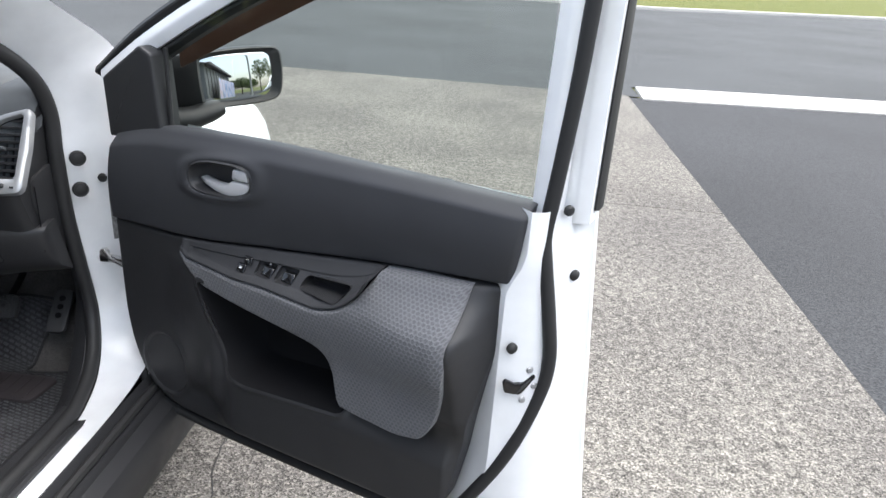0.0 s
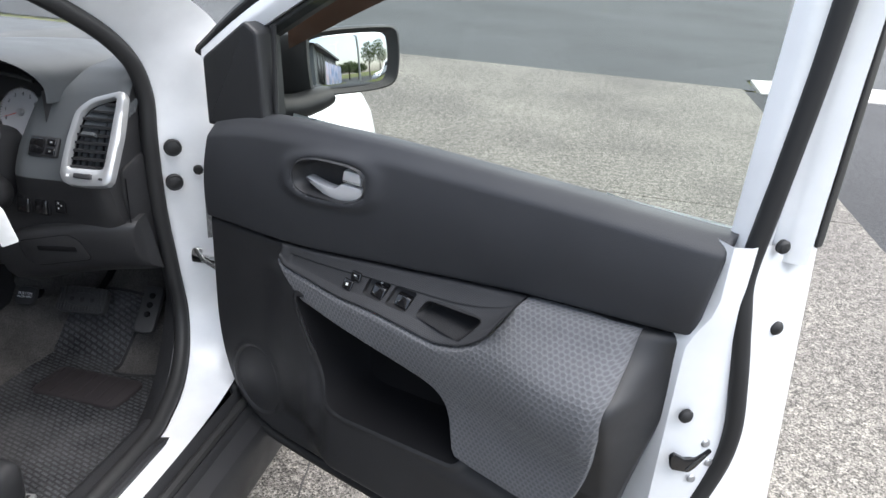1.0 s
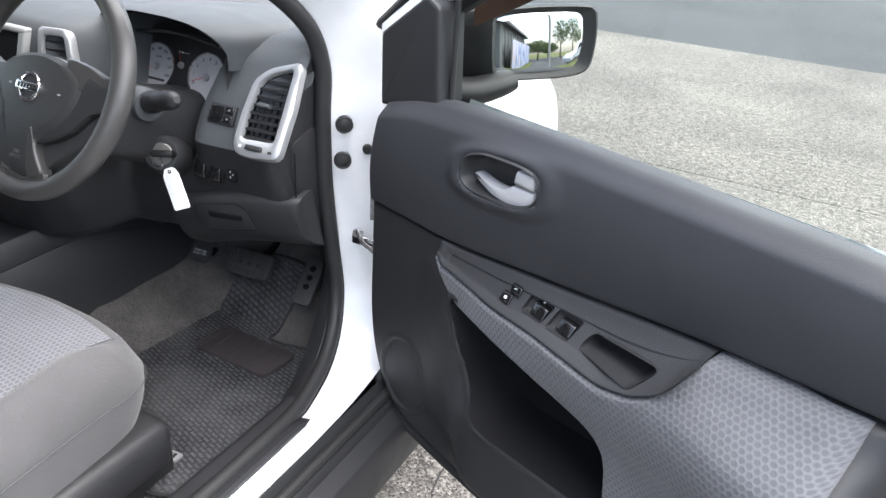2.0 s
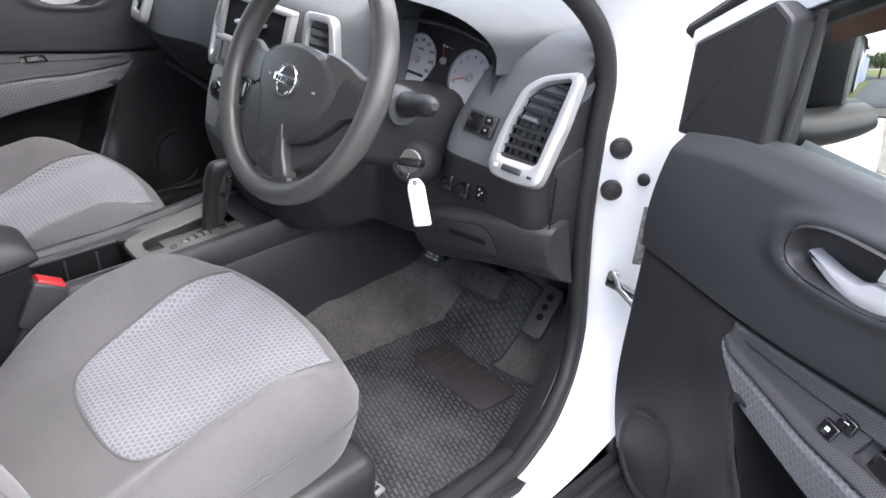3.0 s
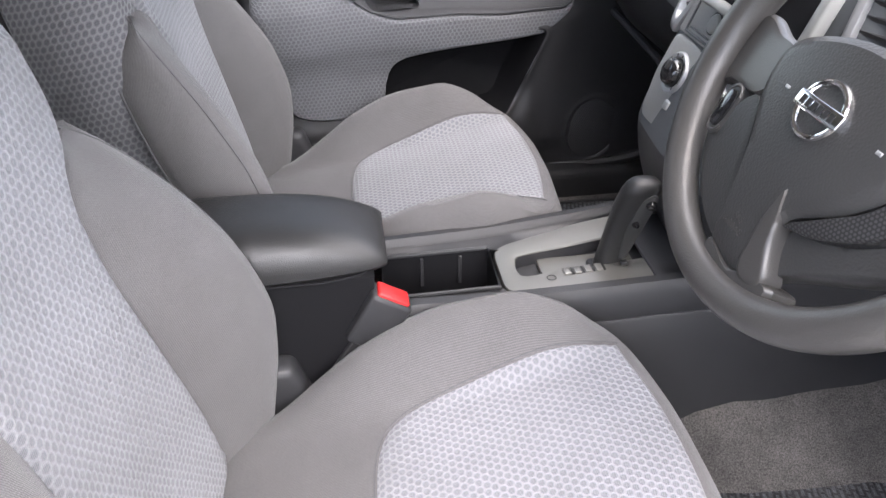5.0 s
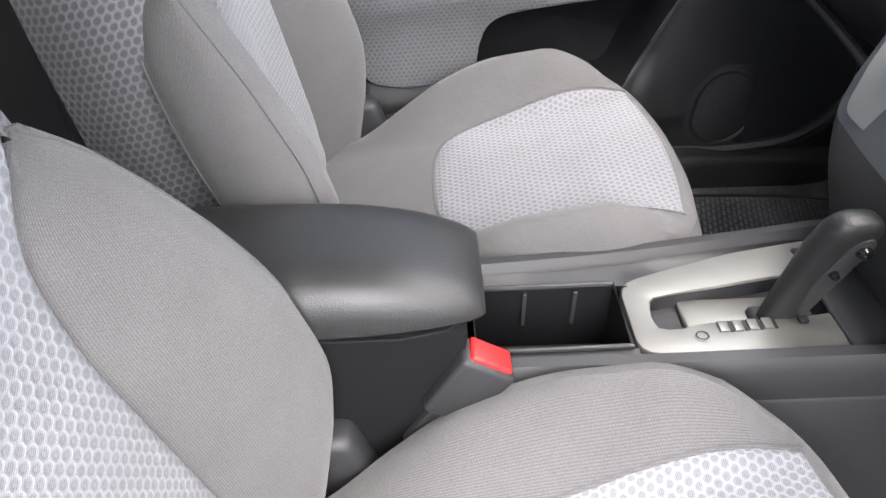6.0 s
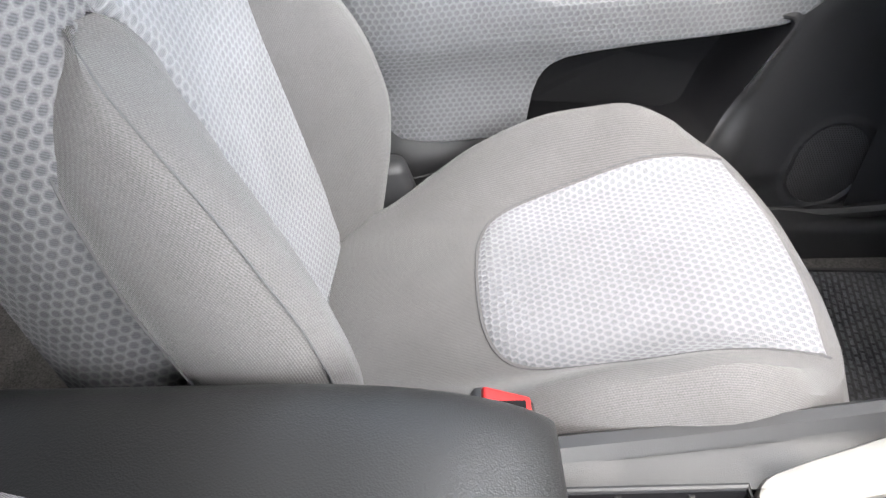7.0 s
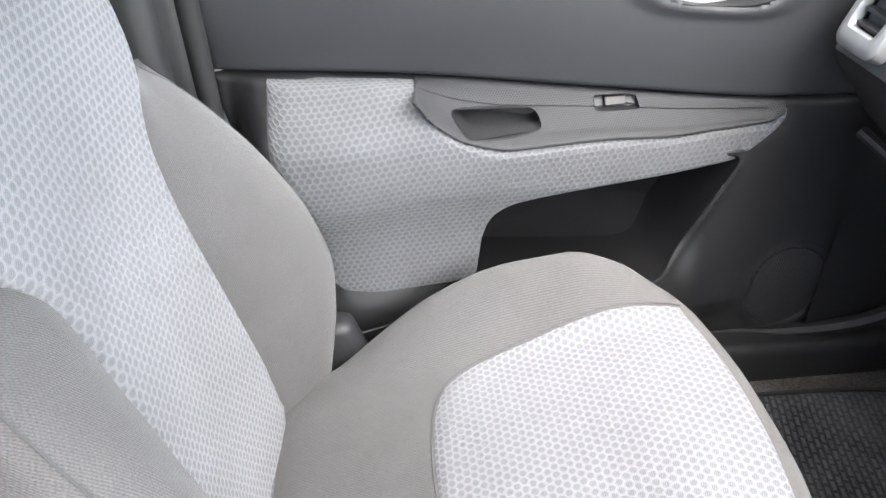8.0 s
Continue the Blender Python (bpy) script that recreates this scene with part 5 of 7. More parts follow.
for y in np.linspace(0.655, 1.50, 40):
    z = rz(y)
    rows_r.append([(rx(y) - 0.020, y, z - 0.006), (rx(y) - 0.012, y, z + 0.003), (rx(y), y, z + 0.002), (rx(y) + 0.010, y, z - 0.010), (rx(y) + 0.012, y, z - 0.05), (rx(y) + 0.009, y, z - 0.054), (rx(y) + 0.012, y, z - 0.058), (rx(y) + 0.022, y, z - 0.13), (rx(y) + 0.042, y, z - 0.22), (rx(y) + 0.05, y, 0.33)])
    rows_l.append([(lx(y) + 0.020, y, z - 0.006), (lx(y) + 0.012, y, z + 0.003), (lx(y), y, z + 0.002), (lx(y) - 0.010, y, z - 0.010), (lx(y) - 0.012, y, z - 0.05), (lx(y) - 0.022, y, z - 0.13), (lx(y) - 0.05, y, 0.33)])
part("side_panel", sheet(rows_r), BLACK, console, "black plastic console side")
part("side_panel", sheet(rows_l), BLACK, console, "black plastic console side")
# open bin
bx0, bx1, by0, by1 = -0.068, 0.026, 0.676, 0.838
inner = [(bx0, by0), (bx1, by0), (bx1 - 0.002, by1), (bx0 + 0.002, by1)]
# Bin walls coloured darker than the console to imitate deep shadow.
part("bin", sheet([[(p[0], p[1], z) for z in (RAIL, RAIL - 0.05, RAIL - 0.10)] + [(-0.02, 0.757, RAIL - 0.10)] for p in inner], closed_u=True), DARK, console, "black storage bin, darkened for the shade inside")
part("bin_floor", box(bx0 + 0.003, bx1 - 0.003, by0, by1 - 0.003, RAIL - 0.100, RAIL - 0.092, 0.001), BLACK, console)
part("bin_rim", tube([(bx0, by0, RAIL + 0.002), (bx1, by0, RAIL + 0.002), (bx1, by1, RAIL + 0.004), (bx0, by1, RAIL + 0.004)], 0.0035, 8, closed=True), BLACK, console)
edge_l = curve_of([(0.60, bx0), (0.84, bx0), (0.90, -0.086), (0.98, -0.110), (1.18, -0.145)])
part("bin_ledge", sheet([[(lx(y) + 0.012, y, rz(y) + 0.001), (lx(y) + 0.020, y, rz(y) - 0.010), (edge_l(y) - 0.006, y, rz(y) - 0.016), (edge_l(y), y, rz(y) - 0.014 if y > 0.85 else RAIL)] for y in np.linspace(0.60, 1.18, 20)]), BLACK, console)
part("bin_ledge", sheet([[(rx(y) - 0.015, y, rz(y) - 0.004), (bx1, y, RAIL)] for y in np.linspace(0.66, 0.845, 8)]), BLACK, console)
for y in (0.735, 0.793):
    part("bin_rib", box(bx0 - 0.001, bx0 + 0.005, y, y + 0.005, RAIL - 0.055, RAIL - 0.004, 0.001), BLACK, console)
# silver shift plate with its gate
plate = rounded([(-0.078, 0.846), (0.030, 0.846), (0.037, 1.0), (0.058, 1.14), (-0.140, 1.14), (-0.118, 0.98), (-0.096, 0.90)], 0.022, 6)
gate = rounded([(-0.052, 0.878), (-0.026, 0.872), (-0.003, 0.876), (-0.004, 0.905), (-0.011, 0.925), (-0.012, 1.085), (-0.078, 1.085), (-0.068, 1.0), (-0.060, 0.93)], 0.008, 6)


def plate_z(y):
    return 0.626 + 0.055 * max(0, y - 0.95) + 0.004 * math.sin((y - 0.84) * 8)


def polar(poly, c, n):
    """The outline met by n rays from c."""
    out = []
    for k in range(n):
        a = 2 * math.pi * k / n
        dx, dy = math.cos(a), math.sin(a)
        best = reach(poly, c, dx, dy)
        out.append(Vector((c[0] + dx * best, c[1] + dy * best)))
    return out


gc = (-0.040, 0.975)
po, pi_ = polar(plate, gc, 96), polar(gate, gc, 96)
rows = []
for a, b in zip(po, pi_):
    rows.append([(a.x, a.y, plate_z(a.y) - 0.015), (a.x, a.y, plate_z(a.y) - 0.003), tuple(a.lerp(b, 0.04)) + (plate_z(a.y),), tuple(a.lerp(b, 0.5)) + (plate_z(a.y * 0.5 + b.y * 0.5) + 0.002,), tuple(b.lerp(a, 0.05)) + (plate_z(b.y),), (b.x, b.y, plate_z(b.y) - 0.003)])
part("shift_plate", sheet(rows, closed_u=True), CONSOLE_SILVER, console, "satin silver gear selector plate")
part("gate_well", sheet([[(b.x, b.y, plate_z(b.y) - 0.002), (b.x, b.y, plate_z(b.y) - 0.022), (gc[0], gc[1], plate_z(gc[1]) - 0.024)] for b in pi_], closed_u=True), BLACK, console)
part("gate_shutter", box(-0.062, -0.014, 0.912, 1.080, plate_z(0.95) - 0.024, plate_z(0.95) - 0.016, 0.003), CONSOLE_SILVER, console, "pale sliding shutter in the gate")
part("gate_back", box(-0.115, 0.045, 1.06, 1.145, plate_z(1.1) - 0.004, plate_z(1.1) + 0.003, 0.003), BLACK, console)
part("shift_ring", tube([(0.011 + 0.0055 * math.cos(a), 0.916 + 0.0065 * math.sin(a), plate_z(0.92) + 0.0035) for a in np.linspace(0, 6.283, 20, endpoint=False)], 0.0007, 5, closed=True), INK, console)
for k in range(4):
    y = 0.937 + k * 0.0155
    part("shift_mark", box(-0.008, 0.007, y, y + 0.0105, plate_z(y) + 0.0005, plate_z(y) + 0.0045, 0.001), CONSOLE_SILVER, console, "raised gear position mark")
    part("mark_gap", box(-0.008, 0.007, y + 0.0112, y + 0.0148, plate_z(y) + 0.001, plate_z(y) + 0.0032, 0), INK, console, smooth=False)
part("shift_lock", box(-0.006, 0.003, 1.022, 1.032, plate_z(1.035), plate_z(1.035) + 0.005, 0.001), BLACK, console)

# armrest box with its padded lid
rows = []
for y in np.linspace(0.16, 0.664, 12):
    rows.append([(x, y - (0.71 - z) * 0.10 * (1 if y > 0.6 else 0), z) for x, z in ((-0.128, 0.34), (-0.116, 0.5), (-0.104, 0.704), (0.063, 0.704), (0.070, 0.5), (0.080, 0.34))])
v, f, _ = sheet(rows)
# The near-black colour stands in for seat shade falling on the box.
part("armrest_box", (v, f + [tuple(range(len(v) - 6, len(v)))]), DARK, console, "black armrest box, darkened for shade between the seats")
nose = curve_of([(0.16, 0.062), (0.45, 0.064), (0.54, 0.062), (0.60, 0.053), (0.64, 0.040), (0.665, 0.026), (0.678, 0.014), (0.684, 0.003)])
rows, uv = [], []
for y in list(np.linspace(0.16, 0.58, 20)) + [0.59 + 0.092 * math.sin(a) for a in np.linspace(0.02, math.pi / 2, 16)]:
    h = nose(y)
    k = 1 - 0.36 * (1 - math.sqrt(max(0, 1 - (max(0, y - 0.49) / 0.1925) ** 2)))
    ring = []
    for a in np.linspace(-1.0, 1.0, 40):
        u = math.sin(a * math.pi / 2)
        x = u * 0.092 * k
        ring.append((x - 0.021, y, 0.708 + h * 0.93 * math.sqrt(max(0, 1 - abs(u) ** 4.6)) + 0.05 * h * u - 0.30 * h * max(0, -u) ** 2))
        uv.append((x, y))
    for x in (0.085, -0.085):
        ring.append((x * k - 0.021, y, 0.702))
        uv.append((x, y))
    rows.append(ring)
v, f, _ = sheet(rows, uv)
part("armrest_lid", (v, f + [tuple(range(len(v) - 42, len(v)))], uv), LEATHER, console, "padded black leatherette armrest lid")
part("lid_seam", tube([(0.0675, y, 0.704) for y in np.linspace(0.16, 0.60, 10)] + [(0.058, 0.645, 0.704), (0.04, 0.664, 0.704), (-0.02, 0.668, 0.704), (-0.08, 0.664, 0.704), (-0.102, 0.645, 0.704)], 0.002, 6), DARK, console)

# gear selector
selector = thing("gear_selector", (-0.02, 1.03, 0.61), "black automatic gear selector with a side button", "gear selector")
grip = [(-0.022, 1.008, 0.606, 0.013, 0.021), (-0.020, 1.012, 0.64, 0.0135, 0.0205), (-0.016, 1.018, 0.68, 0.015, 0.0215), (-0.012, 1.025, 0.715, 0.017, 0.0245), (-0.008, 1.031, 0.740, 0.0185, 0.0275), (-0.004, 1.034, 0.757, 0.0185, 0.0275), (-0.001, 1.035, 0.769, 0.0165, 0.0245), (0.0, 1.035, 0.777, 0.012, 0.018), (0.0, 1.035, 0.7805, 0.005, 0.008)]
gs = [curve_of([(p[2], p[k]) for p in grip]) for k in (0, 1, 3, 4)]
rows = []
for z in list(np.linspace(0.606, 0.757, 20)) + [0.757 + 0.0235 * math.sin(a) for a in np.linspace(0.1, math.pi / 2, 12)]:
    gx, gy, ga, gb = [q(z) for q in gs]
    rows.append([(gx + ga * math.copysign(abs(math.cos(a)) ** 0.75, math.cos(a)), gy + gb * math.copysign(abs(math.sin(a)) ** 0.75, math.sin(a)), z) for a in np.linspace(0, 2 * math.pi, 28, endpoint=False)])
v, f, _ = sheet([list(r) for r in zip(*rows)], closed_u=True)
part("lever", (v, f + [tuple(i * len(rows) + len(rows) - 1 for i in range(28))]), LEATHER, selector, "black rubber selector grip")
cheek = rounded([(1.020, 0.642), (1.031, 0.642), (1.052, 0.735), (1.054, 0.754), (1.046, 0.762), (1.034, 0.757), (1.026, 0.735), (1.018, 0.69)], 0.006)
part("cheek", mapped(prism(cheek, -0.010, 0.002, 0.0015), lambda a, b, c: (gs[0](b) + gs[2](b) + c - 0.0005, a, b)), HUB, selector, "smooth grey side panel")
for yy, zz, r in ((1.044, 0.744, 0.0072), (1.030, 0.710, 0.0048)):
    part("button", moved(lathe([(0, 0.0085), (r * 0.7, 0.0075), (r, 0.004), (r * 1.1, -0.004)], 16), Matrix.Translation((gs[0](zz) + gs[2](zz) + 0.0015, yy, zz)) @ pose(0, 0, 0, 0, 90, 0)), GLOSS, selector, "glossy round release button")
part("gaiter", box(-0.042, -0.006, 0.984, 1.036, 0.606, 0.622, 0.006), BLACK, selector)

# ---- steering wheel ----
WC = Vector((0.310, 1.037, 1.025))
wt = radians(27)
wn_ = Vector((0, -math.cos(wt), math.sin(wt)))
wu = Vector((0, math.sin(wt), math.cos(wt)))
wheel = thing("steering_wheel", WC, "dark grey three-spoke steering wheel with a chrome badge", "steering wheel")
WM = Matrix.Translation(WC) @ Matrix((Vector((1, 0, 0)), wu, wn_)).transposed().to_4x4()


def wp(x, y, z=0.0):
    return WM @ Vector((x, y, z))


RR = 0.180
part("rim", tube([wp(RR * math.cos(a), RR * math.sin(a)) for a in np.linspace(0, 2 * math.pi, 120, endpoint=False)], [0.0175 + 0.0012 * math.cos(2 * a) for a in np.linspace(0, 2 * math.pi, 120, endpoint=False)], 20, closed=True), RIM, wheel, "grained dark grey wheel rim")


def hub_z(x, y):
    return 0.019 - 0.75 * (x * x + (y + 0.012) ** 2)


def wheel_pad(name, pts, n, centre, lift, edge, foot, mat, lab="", fall=1.0):
    """A stuffed plate that follows the crown of the hub."""
    o = [Vector(p[:2]) for p in spline(pts, n, closed=True)]
    g = pillow(o, centre, lambda x, y: lift + fall * hub_z(x, y), edge, lambda x, y: fall * hub_z(x, y) + foot, 16, 3)
    return part(name, ([wp(*p) for p in g[0]], g[1], g[2]), mat, wheel, lab)


wheel_pad("hub_pad", [(-0.094, 0.006), (-0.080, 0.024), (-0.035, 0.040), (0.010, 0.045), (0.050, 0.040), (0.078, 0.030), (0.099, 0.014), (0.103, -0.010), (0.092, -0.038), (0.070, -0.066), (0.043, -0.086), (0.033, -0.104), (0.030, -0.128), (0.034, -0.150), (0.020, -0.161), (-0.010, -0.163), (-0.027, -0.157), (-0.034, -0.128), (-0.044, -0.095), (-0.060, -0.062), (-0.086, -0.026)], 140, (0.0, -0.02), 0.0, 0.006, -0.045, HUB, "grained black airbag pad and lower spoke")
wheel_pad("spoke", [(0.055, 0.046), (0.098, 0.044), (0.135, 0.034), (0.162, 0.032), (0.171, 0.008), (0.168, -0.020), (0.154, -0.030), (0.147, -0.012), (0.120, 0.010), (0.095, 0.000), (0.070, 0.016)], 70, (0.135, 0.018), -0.003, 0.006, -0.016, RIM, "grey steering wheel spoke")
wheel_pad("spoke", [(-0.075, 0.014), (-0.112, 0.018), (-0.146, 0.026), (-0.166, 0.022), (-0.172, -0.012), (-0.162, -0.046), (-0.148, -0.042), (-0.120, -0.040), (-0.085, -0.036), (-0.066, -0.012)], 70, (-0.125, -0.010), -0.003, 0.006, -0.016, RIM, "grey steering wheel spoke")
wheel_pad("spoke_panel", [(0.112, 0.021), (0.134, 0.019), (0.153, 0.013), (0.153, -0.008), (0.149, -0.024), (0.132, -0.034), (0.104, -0.066), (0.070, -0.088), (0.040, -0.097), (0.058, -0.084), (0.090, -0.050), (0.106, -0.016)], 90, (0.118, -0.028), 0.0015, 0.002, -0.03, WHEEL_DOTS, "dotted black spoke panel")
wheel_pad("lower_cowl", [(0.130, -0.030), (0.146, -0.029), (0.152, -0.042), (0.138, -0.068), (0.114, -0.090), (0.084, -0.112), (0.056, -0.132), (0.036, -0.148), (0.030, -0.128), (0.034, -0.098), (0.060, -0.088), (0.104, -0.062)], 90, (0.088, -0.084), -0.012, 0.010, -0.030, HUB, "smooth black lower cover", 0.8)
wheel_pad("spoke_ridge", [(0.022, -0.070), (0.028, -0.082), (0.035, -0.098), (0.043, -0.118), (0.056, -0.140), (0.052, -0.152), (0.036, -0.158), (0.024, -0.152), (0.019, -0.132), (0.018, -0.112), (0.0195, -0.090)], 60, (0.032, -0.128), 0.0022, 0.006, -0.02, RIM, "paler grey ridge")
wheel_pad("lower_cover", [(-0.080, -0.030), (-0.098, -0.036), (-0.114, -0.062), (-0.127, -0.088), (-0.116, -0.108), (-0.086, -0.134), (-0.050, -0.150), (-0.020, -0.155), (-0.028, -0.120), (-0.042, -0.090), (-0.060, -0.056)], 80, (-0.078, -0.095), -0.004, 0.008, -0.030, HUB, "smooth black lower cover")
wheel_pad("spoke_foot", [(-0.026, -0.152), (0.010, -0.158), (0.036, -0.148), (0.066, -0.142), (0.060, -0.164), (0.030, -0.178), (-0.010, -0.180), (-0.026, -0.172)], 50, (0.018, -0.163), 0.001, 0.005, -0.03, RIM, "pale worn foot of the lower spoke")
BY = -0.0135
badge = part("badge_ring", tube([wp(0.0235 * math.cos(a), BY + 0.0225 * math.sin(a), 0.0205) for a in np.linspace(0, 2 * math.pi, 40, endpoint=False)], 0.0027, 8, closed=True), CHROME, wheel, "chrome ring badge")
part("badge_bar", mapped(box(-0.0285, 0.0285, BY - 0.0068, BY + 0.0068, 0.017, 0.0240, 0.0015), lambda a, b, c: wp(a, b, c)), CHROME, badge, "chrome bar across the ring")
for k in range(6):
    part("badge_letter", mapped(box(-0.0215 + k * 0.0074, -0.0163 + k * 0.0074, BY - 0.0036, BY + 0.0036, 0.0237, 0.0244, 0), lambda a, b, c: wp(a, b, c)), INK, badge, smooth=False)
PODC = (-0.116, -0.062)
egg = [Vector((PODC[0] + 0.013 * math.copysign(abs(math.cos(a)) ** 0.8, math.cos(a)), PODC[1] + 0.027 * math.copysign(abs(math.sin(a)) ** 0.8, math.sin(a)))) for a in np.linspace(0, 2 * math.pi, 36, endpoint=False)]
sw = part("wheel_buttons", mapped(prism(egg, -0.012, 0.006, 0.003), lambda a, b, c: wp(a, b, c)), HUB, wheel, "audio button pod on the spoke")
part("button_face", mapped(prism([Vector((PODC[0] + 0.0085 * math.copysign(abs(math.cos(a)) ** 0.7, math.cos(a)), PODC[1] + 0.019 * math.copysign(abs(math.sin(a)) ** 0.7, math.sin(a)))) for a in np.linspace(0, 2 * math.pi, 32, endpoint=False)], 0.0, 0.0085, 0.002), lambda a, b, c: wp(a, b, c)), GLOSS, sw, "gloss black rocker")
for a0, a1 in ((35, 145), (215, 325)):
    part("button_trim", tube([wp(PODC[0] + 0.0108 * math.copysign(abs(math.cos(radians(a))) ** 0.8, math.cos(radians(a))), PODC[1] + 0.0232 * math.copysign(abs(math.sin(radians(a))) ** 0.8, math.sin(radians(a))), 0.0058) for a in np.linspace(a0, a1, 16)], 0.0015, 8), RIM, sw, "grey trim arc")
for x, y in ((0.067, -0.014), (-0.050, -0.014)):
    part("pad_notch", mapped(box(x - 0.003, x + 0.003, y - 0.0015, y + 0.0015, 0.005, hub_z(x, y) + 0.0008, 0.0005), lambda a, b, c: wp(a, b, c)), SILVER, wheel)
words("srs_lettering", "SRS\nAIRBAG", 0.0085, RIM, WM @ Matrix.Translation((-0.004, -0.124, hub_z(-0.004, -0.124) + 0.0012)), wheel)

# ---- steering column with stalk, ignition and key ----
column = thing("steering_column", (0.32, 1.2, 0.85), "black steering column shroud with stalk and ignition lock", "steering column")
cx_ = 0.312
rows = []
for t in np.linspace(0, 1, 10):
    c = Vector((cx_, 1.085 + 0.27 * t, 0.965 - 0.085 * t))
    w, h = 0.062 + 0.012 * t, 0.066 + 0.02 * t
    rows.append([c + Vector((w * math.copysign(abs(math.cos(a)) ** 0.6, math.cos(a)), 0, h * math.copysign(abs(math.sin(a)) ** 0.6, math.sin(a)) - 0.012)) for a in np.linspace(0, 2 * math.pi, 32, endpoint=False)])
v, f, _ = sheet([list(r) for r in zip(*rows)], closed_u=True)
n = len(rows)
part("shroud", (v, f + [tuple(i * n for i in range(32))]), BLACK, column, "black plastic column shroud")
st = spline([(0.36, 1.185, 0.968), (0.41, 1.175, 0.982), (0.445, 1.168, 0.992), (0.478, 1.160, 1.001)], 18)
part("stalk", tube(st, [0.020] * 3 + [0.0205] * 3 + [0.017] * 4 + [0.0175] * 4 + [0.016, 0.015, 0.012, 0.006], 16), BLACK, column, "black indicator stalk")
part("stalk_collar", moved(lathe([(0.012, 0.012), (0.028, 0.012), (0.030, 0.006), (0.030, -0.02)], 20), frame_at((0.378, 1.178, 0.970), (0, 0, 1), (0.93, -0.15, 0.2))), DASH, column)
IG = frame_at((0.384, 1.196, 0.872), (0.84, 0.54, 0), (0.50, -0.78, 0.37))
part("ignition_housing", moved(lathe([(0.0, 0.004), (0.019, 0.004), (0.022, 0.010), (0.030, 0.010), (0.036, 0.002), (0.040, -0.03), (0.040, -0.06)], 28), IG), BLACK, column, "black ignition lock housing")
part("ignition_ring", moved(lathe([(0, 0.011), (0.019, 0.011), (0.0215, 0.009), (0.0215, 0.0)], 24), IG), CONSOLE_SILVER, column, "silver ignition lock")
key = thing("key", (0.392, 1.16, 0.875), "black car key in the ignition with a blank white tag", "key")
part("key_head", moved(merge(box(-0.010, 0.030, -0.0065, 0.0065, 0.012, 0.046, 0.005), box(-0.003, 0.003, -0.006, 0.006, -0.01, 0.006, 0.001)), IG), HOUSING, key, "black key head")
kp = IG @ Vector((0, -0.004, 0.034))
part("key_ring", tube([kp + Vector((0.013 * math.sin(a), -0.002, -0.010 - 0.013 * math.cos(a) + 0.0)) for a in np.linspace(0, 6.283, 24, endpoint=False)], 0.0011, 6, closed=True), CHROME, key, "thin steel ring")
TGM = frame_at((0.415, 1.179, 0.857), (0.93, 0.33, 0.12), (0.32, -0.92, 0.20)) @ pose(0, 0, 0, 0, 0, 14)
tg = rounded([(-0.0165, -0.080), (0.0165, -0.080), (0.0165, -0.014), (0.009, 0.0), (-0.009, 0.0), (-0.0165, -0.014)], 0.005)
part("tag", moved(prism(tg, -0.0008, 0.0008, 0.0002), TGM), TAG, key, "blank white tag")
part("tag_eyelet", moved(lathe([(0.0035, 0.0012), (0.0015, 0.0012), (0.0015, -0.001)], 12), TGM @ Matrix.Translation((0, -0.007, 0))), INK, key)

